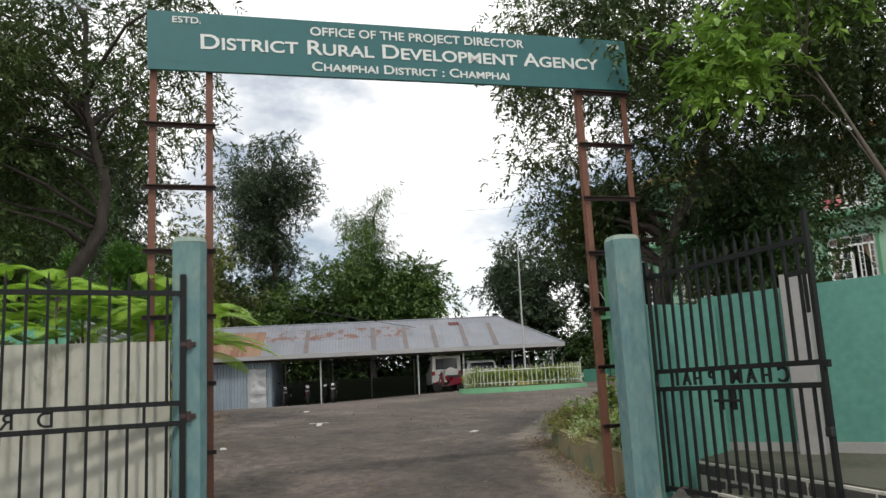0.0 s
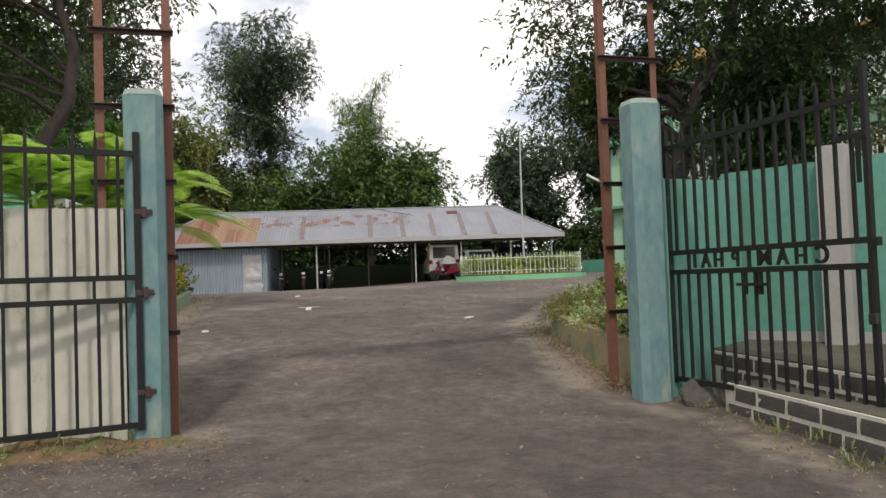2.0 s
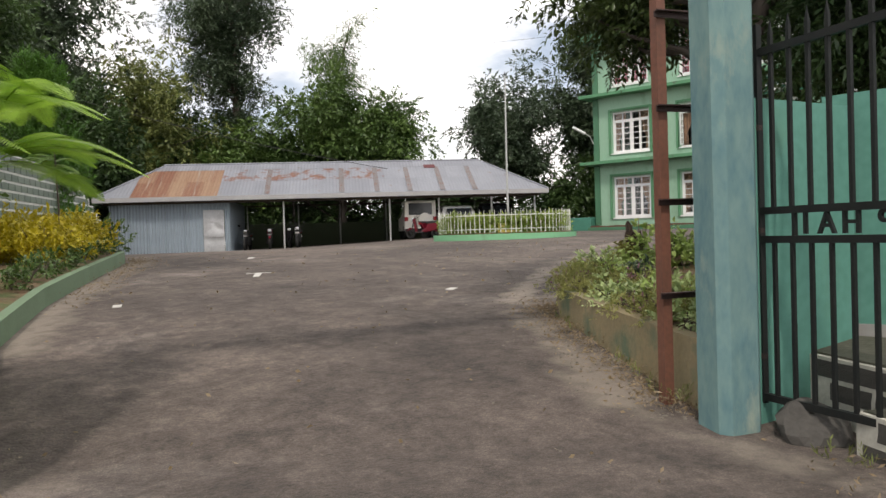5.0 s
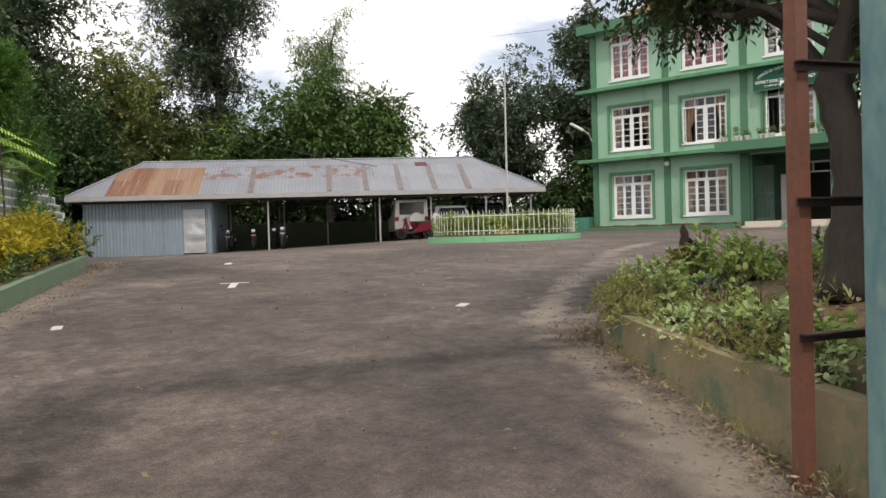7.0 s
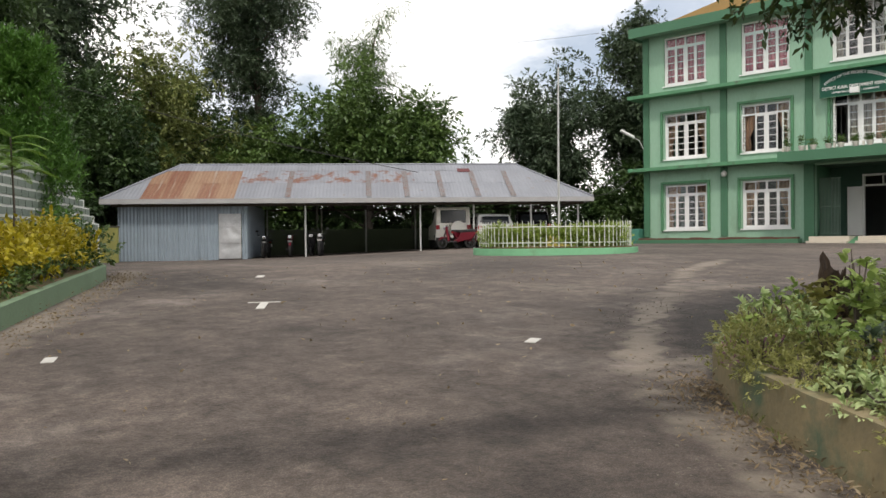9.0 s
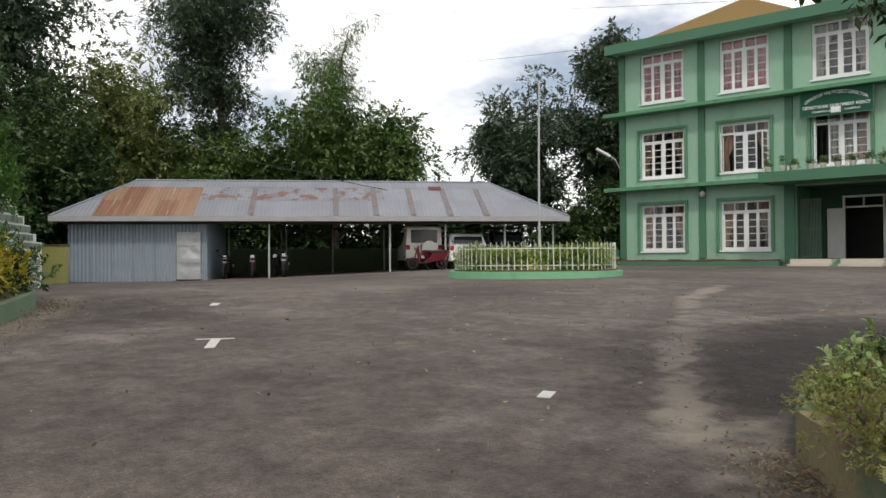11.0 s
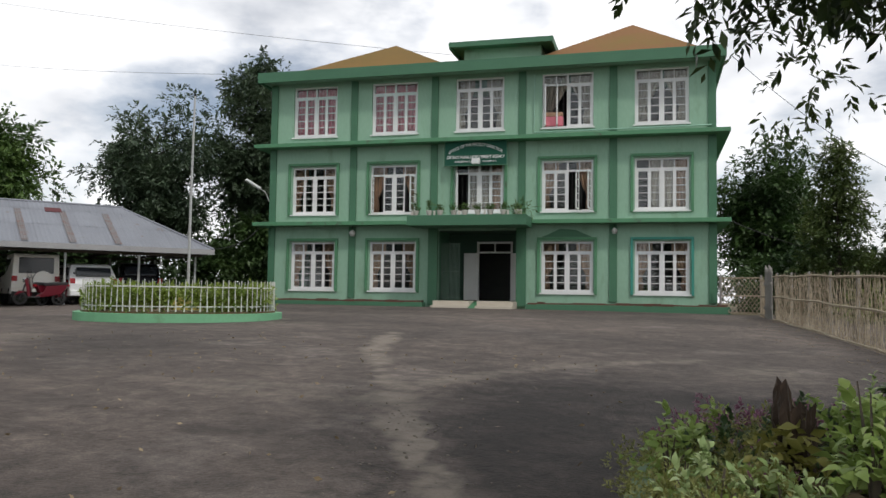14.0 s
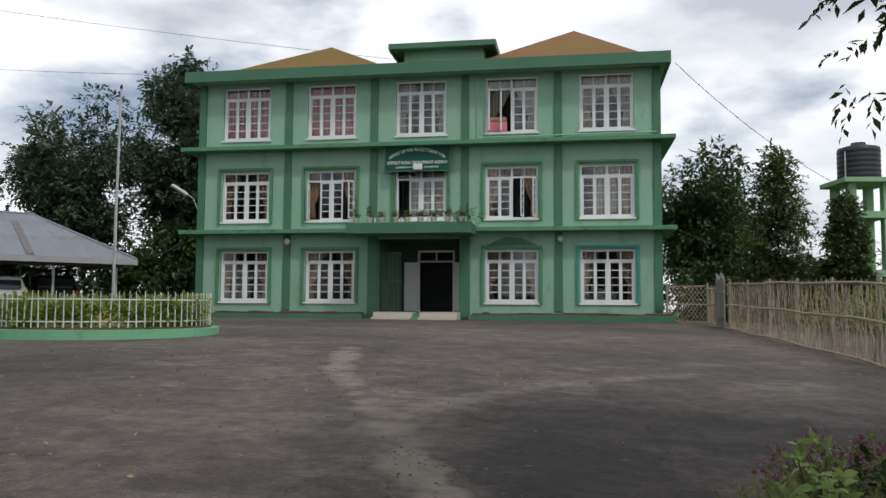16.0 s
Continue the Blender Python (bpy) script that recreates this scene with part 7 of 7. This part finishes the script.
street = thing("street_lamp", FRONT @ Matrix.Translation((-24.95, -0.1, 6.0)), "white street lamp on an arm at the office corner", "lamp")
part("arm", tube(bmesh.new(), [(0.0, 0, -0.3), (-0.12, -0.15, 0.1), (-0.42, -0.4, 0.35)], 0.022, 6), PIPE, street)
ob = part("head", boxes((-0.11, 0.11, -0.36, 0.36, -0.05, 0.06), bevel=0.03), WHITE, street)
ob.matrix_basis = Matrix.Translation((-0.55, -0.5, 0.42)) @ Matrix.Rotation(radians(-42), 4, "Z") @ Matrix.Rotation(radians(-28), 4, "X")
for x, z, s in ((-21.0, 4.3, 0.14), (-10.12, 4.32, 0.12)):
    bell = thing("wall_lamp", FRONT @ Matrix.Translation((x, -0.2, z)), "small grey wall lamp under the ledge", "lamp", "wall lamps under the ledge")
    bm = tube(bmesh.new(), [(0, 0, 0.12), (0, 0, 0.06), (0, 0, 0.0), (0, 0, -s)], [0.03, s * 0.7, s, s * 0.6], 12)
    part("shade", bm, PALE, bell, smooth=True)
    part("stem", tube(bmesh.new(), [(0, 0, 0.12), (0, 0, 0.3)], 0.012, 6), BLACK_IRON, bell)
POT = surface("pale_flower_pot", (0.55, 0.53, 0.48), (0.4, 0.38, 0.33), 5, 40, 0.8)
pr = random.Random(12)
for k in range(9):
    x = -17.7 + 0.5 * k + pr.uniform(-0.05, 0.05)
    pot = thing("flower_pot", FRONT @ Matrix.Translation((x, -1.86, 4.82)), "pale flower pot with a small plant on the canopy", "flower pot", "pots on the canopy")
    part("pot", tube(bmesh.new(), [(0, 0, 0), (0, 0, 0.15), (0, 0, 0.17), (0, 0, 0.2)], [0.08, 0.12, 0.13, 0.13], 12), POT, pot, smooth=False)
    tall = 0.7 if k == 0 else (0.45 if k == 1 else 0.14 + 0.1 * pr.random())
    cl = [(pr.uniform(-.06, .06), pr.uniform(-.06, .06), 0.2 + tall * pr.random()) for _ in range(9)]
    leaves("plant", cl, 12, 0.09, 0.12, 0.035, LEAF_MID, pot, 800 + k, -0.2)
for x in (-17.8, -16.9, -15.9, -14.9, -14.0, -13.5):
    part("parapet_post", boxes((x - 0.035, x + 0.035, -2.05, -1.98, 4.82, 5.0), bevel=0.006), POT, office)
trail_plant = thing("trailing_plant", FRONT @ Matrix.Translation((-13.55, -1.8, 4.83)), "leafy trailing plant at the end of the canopy", "plant")
leaves("foliage", [(pr.uniform(-.3, .4), pr.uniform(-.15, .1), pr.uniform(0.05, 0.3)) for _ in range(16)], 16, 0.1, 0.16, 0.04, LEAF_MID, trail_plant, 830, -0.1)
part("stem", tube(bmesh.new(), [(-0.2, 0, 0), (0.0, 0, 0.15), (0.35, 0, 0.12)], 0.008, 4), BARK, trail_plant)
pipe = thing("drain_pipe", FRONT, "pale green pipe along the upper ledge", "pipe")
part("pipe", tube(bmesh.new(), [(-13.3, -0.1, 10.7), (-13.3, -0.1, 8.32), (-6.5, -0.1, 8.36)], 0.03, 6), surface("pale_green_pipe", (0.3, 0.5, 0.4), None, 3, 30, 0.6), pipe)
bedroll = thing("bedding", FRONT @ Matrix.Translation((-12.55, 0.22, 8.58)), "folded pink bedding on the open window sill", "bedding")
part("fold", boxes((-0.38, 0.38, -0.1, 0.12, 0, 0.42), bevel=0.07), PINK, bedroll)
part("fold", boxes((-0.36, 0.36, -0.08, 0.12, 0.42, 0.6), bevel=0.06), CURTAIN, bedroll)
gable = thing("awning", FRONT @ Matrix.Translation((-11.98, -0.02, 4.05)), "green painted gable patch above the window", "wall paint")
bm = bmesh.new()
prism(bm, [(-0.95, -0.1), (0.95, -0.1), (0.95, 0.0), (-0.95, 0.0)], 0.04, 0.08)
vs = [bm.verts.new(p) for p in ((-0.9, 0.0, 0.08), (0.9, 0.0, 0.08), (0.35, 0.0, 0.32), (-0.25, 0.0, 0.38))]
bm.faces.new(vs)
part("panel", bm, GREEN, gable)
low_box = thing("meter_box", Matrix.Translation((-25.9, 40.6, 1.0)), "low green painted tank beside the office corner", "tank")
part("body", boxes((-0.75, 0.75, -0.5, 0.9, 0, 0.95), bevel=0.02), surface("teal_green_tank_paint", (0.06, 0.22, 0.16), None, 2, 20, 0.6), low_box)

# ---- overhead wires ----
WIRE = surface("black_cable", (0.03, 0.03, 0.03), None, 5, 40, 0.6, bump=0)


def wire(label, a, b, sag, radius=0.012):
    a, b = Vector(a), Vector(b)
    pts = [a.lerp(b, k / 24) - Vector((0, 0, sag * 4 * (k / 24) * (1 - k / 24))) for k in range(25)]
    return tagged(part("cable", tube(bmesh.new(), pts, radius, 4, False), WIRE), label, "cable", "overhead cables")


wire("thin cable slung from the trees to the shed", (-43.8, 21.4, 8.8), (-32.4, 32.7, 4.7), 0.25, 0.018)
wire("overhead power line above the yard", (-66, 57.7, 25.4), (-18.5, 48.7, 14.3), 0.3, 0.012)
wire("overhead power line above the yard", (-68, 66, 22.0), (-31.5, 47.0, 13.6), 0.2, 0.012)
wire("cable from the office corner to the trees", (-5.9, 40.2, 4.7), (1.5, 47, 3.4), 0.35, 0.016)
wire("cable from the shed to the office corner", (-26.2, 38.0, 3.5), (-25.4, 40.4, 4.6), 0.25, 0.016)
wire("cable from the office eaves to the water tower", (-5.7, 41, 11.2), (2.0, 46, 6.8), 0.4, 0.012)

# ---- marks and litter on the drive ----
MARK = surface("worn_white_road_paint", (0.55, 0.54, 0.51), (0.4, 0.39, 0.36), 6, 60, 0.9, bump=0.1)


def road_mark(x, y, turn, *rects):
    bm = bmesh.new()
    u = Matrix.Translation((x, y, ground_height(x, y))) @ Matrix.Rotation(radians(turn), 4, "Z")

    def lie(px, py):
        p = u @ Vector((px, py, 0))
        return ground_height(p.x, p.y) - ground_height(x, y)

    for x0, x1, y0, y1 in rects:
        n = max(1, int((y1 - y0) / 0.08))
        for k in range(n):
            a, b = y0 + (y1 - y0) * k / n, y0 + (y1 - y0) * (k + 1) / n
            prism(bm, [(x0, a), (x1, a), (x1, b), (x0, b)], lambda px, py: lie(px, py) - 0.01, lambda px, py: lie(px, py) + 0.006)
    ob = part("road_mark", bm, MARK)
    ob.matrix_world = u
    return tagged(ob, "small worn white paint mark on the asphalt", "road mark", "white marks on the drive")


road_mark(-14.4, 12.0, 50, (-0.05, 0.05, -0.36, 0.2), (-0.21, 0.19, 0.205, 0.24))
road_mark(-10.47, 12.27, 20, (-0.05, 0.05, -0.09, 0.11))
road_mark(-13.05, 8.97, 60, (-0.05, 0.05, -0.1, 0.1))
road_mark(-17.75, 14.2, 50, (-0.06, 0.06, -0.2, 0.2))
lr = random.Random(31)
spots = []
while len(spots) < 900:
    x, y = lr.uniform(-22, 0), lr.uniform(0, 24)
    u = (y - x) / 1.414
    if near_line(x, y, [(-1, 1.5), (-7, 7.5), (-14, 16)]) < 6 and u < 27 and not (x > -8.9 and y > 10 and u > 10.5):
        spots.append((x, y, ground_height(x, y) + 0.012))
tagged(leaves("litter", spots, 1, 0.02, 0.045, 0.022, LEAF_DRY, None, 32, 0.0, 0.1), "scattered dry leaf fragments on the asphalt", "leaf litter", kind="stuff")
verge = []
for k in range(420):
    f = lr.random() * 3.999
    a, b = LEFT_EDGE[2 + int(f)], LEFT_EDGE[3 + int(f)]
    x, y = a[0] + (b[0] - a[0]) * (f % 1) + 0.57 * (0.1 + abs(lr.gauss(0, 0.35))), a[1] + (b[1] - a[1]) * (f % 1) + 0.82 * (0.1 + abs(lr.gauss(0, 0.35)))
    verge.append((x, y, ground_height(x, y) + 0.014))
for k in range(330):
    p = local(GATE, 0.35 - 3.2 * lr.random() ** 1.3, -0.3 - abs(lr.gauss(0, 0.55)))
    verge.append((p.x, p.y, ground_height(p.x, p.y) + 0.014))
for k in range(120):
    s = lr.random() * 4.5
    d = 0.08 + abs(lr.gauss(0, 0.25))
    x, y = PL0.x + PLD.x * s - PLN.x * d, PL0.y + PLD.y * s - PLN.y * d
    verge.append((x, y, ground_height(x, y) + 0.014))
for k in range(160):
    x, y = -5.1 + lr.gauss(0, 0.5) - 0.35, 33.9 - 16 * lr.random()
    verge.append((x, y, ground_height(x, y) + 0.014))
for k in range(620):
    f = lr.random() * 3.999
    a, b = RIGHT_EDGE[int(f)], RIGHT_EDGE[1 + int(f)]
    d = 0.1 + abs(lr.gauss(0, 0.2))
    x, y = a[0] + (b[0] - a[0]) * (f % 1) - 0.7 * d, a[1] + (b[1] - a[1]) * (f % 1) - 0.6 * d
    verge.append((x, y, ground_height(x, y) + 0.014))
tagged(leaves("verge_litter", verge, 5, 0.09, 0.04, 0.011, LEAF_DRY, None, 33, 0.0, 0.1), "dry leaves and straw gathered along kerbs and fence", "leaf litter", kind="stuff")
for k in range(260):
    f = lr.random()
    p = local(GATE, -3.2 + 3.6 * f, -0.2 - lr.uniform(0.0, 0.55))
    verge.append((p.x, p.y, ground_height(p.x, p.y) + 0.05))
pebbles = bmesh.new()
for k in range(340):
    if k % 2:
        f = lr.random() * 3.999
        a, b = RIGHT_EDGE[int(f)], RIGHT_EDGE[1 + int(f)]
        d = 0.15 + abs(lr.gauss(0, 0.16))
        x, y = a[0] + (b[0] - a[0]) * (f % 1) - 0.62 * d, a[1] + (b[1] - a[1]) * (f % 1) - 0.7 * d
    else:
        x, y = lr.gauss(-7.3, 0.6), lr.gauss(5.15, 0.35)
    s = lr.uniform(0.006, 0.02)
    bmesh.ops.create_icosphere(pebbles, subdivisions=1, radius=s, matrix=Matrix.Translation((x, y, ground_height(x, y) + s * 0.15)) @ Matrix.Diagonal((1, lr.uniform(0.5, 1), 0.45, 1)))
for k in range(420):
    if k % 3:
        f = lr.random() * (len(TRAIL) - 4)
        a, b = TRAIL[int(f)], TRAIL[int(f) + 1]
        x, y = a[0] + (b[0] - a[0]) * (f % 1) + lr.gauss(0, 0.3), a[1] + (b[1] - a[1]) * (f % 1) + lr.gauss(0, 0.3)
    else:
        x, y = lr.choice(spots)[:2]
    s = lr.uniform(0.006, 0.015)
    bmesh.ops.create_icosphere(pebbles, subdivisions=1, radius=s, matrix=Matrix.Translation((x, y, ground_height(x, y) + s * 0.3)) @ Matrix.Diagonal((1, lr.uniform(0.6, 1), 0.6, 1)))
tagged(part("pebbles", pebbles, surface("pale_grit_stone", (0.175, 0.155, 0.13), (0.12, 0.105, 0.09), 8, 60, 0.95)), "pale grit and pebbles along the dusty trail", "gravel", kind="stuff")
for k, (x, y, c) in enumerate([(-5.15, 5.2, LEAF_YELLOW), (-4.85, 5.35, LEAF_DRY), (-5.9, 4.3, LEAF_DRY), (-4.5, 4.9, LEAF_DRY), (-4.9, 3.9, LEAF_YELLOW)]):
    ob = leaves("fallen_leaf", [(0, 0, 0)], 1, 0.001, 0.12, 0.06, c, None, 900 + k, 0.0, 0.15)
    ob.matrix_world = Matrix.Translation((x, y, ground_height(x, y) + 0.02))
    tagged(ob, "curled fallen leaf on the asphalt", "leaf", "fallen leaves by the gate")
vr = random.Random(44)
tufts = []
for k in range(125):
    f = vr.random()
    if k < 80:
        p = local(GATE, -0.2 - 4.5 * f, -0.25 - 0.35 * vr.random())
    elif k < 115:
        p = Vector((PL0.x, PL0.y, 0)) + Vector((PLD.x, PLD.y, 0)) * (6 * f) + Vector((-0.06, -0.1, 0)) * (1 + vr.random())
    else:
        q = RIGHT_EDGE[int(f * 3)]
        w = RIGHT_EDGE[int(f * 3) + 1]
        p = Vector((q[0] + (w[0] - q[0]) * (f * 3 % 1) - 0.1, q[1] + (w[1] - q[1]) * (f * 3 % 1) - 0.12, 0))
    tufts.append((p.x, p.y, ground_height(p.x, p.y) + 0.02))
tagged(leaves("grass_tufts", tufts, 24, 0.06, 0.05, 0.008, LEAF_OLIVE, None, 45, -1.2), "grass tufts along the foot of walls and kerbs", "grass", kind="stuff")
strip = bmesh.new()
grid = []
for i in range(41):
    f = i / 40
    row = []
    for j in range(9):
        g = j / 8
        x, y = local(GATE, -3.4 + 3.75 * f, -0.19 - (0.42 + 0.12 * noise.noise(Vector((f * 6, 1, 4)))) * g)[:2]
        lump = 0.15 * math.cos(math.pi * 0.5 * g) * math.sin(math.pi * min(1, 0.3 + f * 0.7)) * (1 + 0.9 * noise.noise(Vector((x * 5, y * 5, 2))))
        row.append(strip.verts.new((x, y, ground_height(x, y) - 0.015 + lump * (0.0 if j == 8 else 1.0))))
    grid.append(row)
for p, q in zip(grid, grid[1:]):
    for j in range(8):
        strip.faces.new((p[j], p[j + 1], q[j + 1], q[j]))
bmesh.ops.recalc_face_normals(strip, faces=strip.faces[:])
tagged(part("soil_strip", strip, SOIL, smooth=True), "strip of mossy soil and leaf mould below the limewashed wall", "soil", kind="structure")
rock = bmesh.new()
bmesh.ops.create_icosphere(rock, subdivisions=3, radius=0.22)
for v in rock.verts:
    v.co *= 1 + 0.45 * noise.noise(v.co * 4) + 0.15 * noise.noise(v.co * 11)
    v.co.z *= 0.8
ob = part("rock", rock, STONE)
ob.matrix_world = Matrix.Translation((-5.08, 9.38, 0.05))
tagged(ob, "rough dark boulder at the foot of the pillar", "rock")

# ---- stones of the walls ----
SHAPES = []
for k in range(6):
    bm = boxes((-0.5, 0.5, -0.5, 0.5, -0.5, 0.5))
    bmesh.ops.subdivide_edges(bm, edges=bm.edges[:], cuts=1)
    for v in bm.verts:
        v.co += Vector((noise.noise(v.co * 3 + Vector((k, 0, 0))), noise.noise(v.co * 3 + Vector((0, k, 5))), noise.noise(v.co * 3 + Vector((9, 0, k))))) * 0.045
    me = bpy.data.meshes.new("stone")
    bm.to_mesh(me)
    bm.free()
    me.materials.append(STONE)
    SHAPES.append(me)
BLOCKS = []
for me in SHAPES[:3]:
    c = me.copy()
    c.materials.clear()
    c.materials.append(surface("mossy_block_face", (0.13, 0.17, 0.14), (0.22, 0.26, 0.22), 3, 20, 0.9, bump=0.3, per_object=0.6))
    BLOCKS.append(c)
qr = random.Random(8)
for start, back, z, shift in ((0.0, 0.0, 0.155, 0.12), (0.0, 0.0, 0.01, 0.0), (0.0, 0.0, -0.135, 0.2), (-0.85, 0.3, 0.355, 0.04), (-0.85, 0.3, 0.215, 0.2)):
    x = start + 0.05 + shift
    while x < 6:
        w = qr.uniform(0.28, 0.4)
        ob = new("stone", qr.choice(SHAPES))
        ob.parent = stone_plinth
        ob.matrix_basis = plinth_pose @ Matrix.LocRotScale((x + w / 2, back + 0.05, z), Euler((0, 0, qr.uniform(-0.02, 0.02))), (w, 0.11, 0.108))
        x += w + 0.035
for k in range(rows_of):
    ln = 8.6 - 0.52 * max(0, k - 5)
    x = -2.55 + (0.22 if k % 2 else 0)
    while x + 0.4 < ln:
        ob = new("block", qr.choice(BLOCKS))
        ob.parent = stepped
        ob.matrix_basis = Matrix.LocRotScale((x + 0.2, -0.085, 0.2 * k + 0.09), None, (0.385, 0.1, 0.145))
        x += 0.43
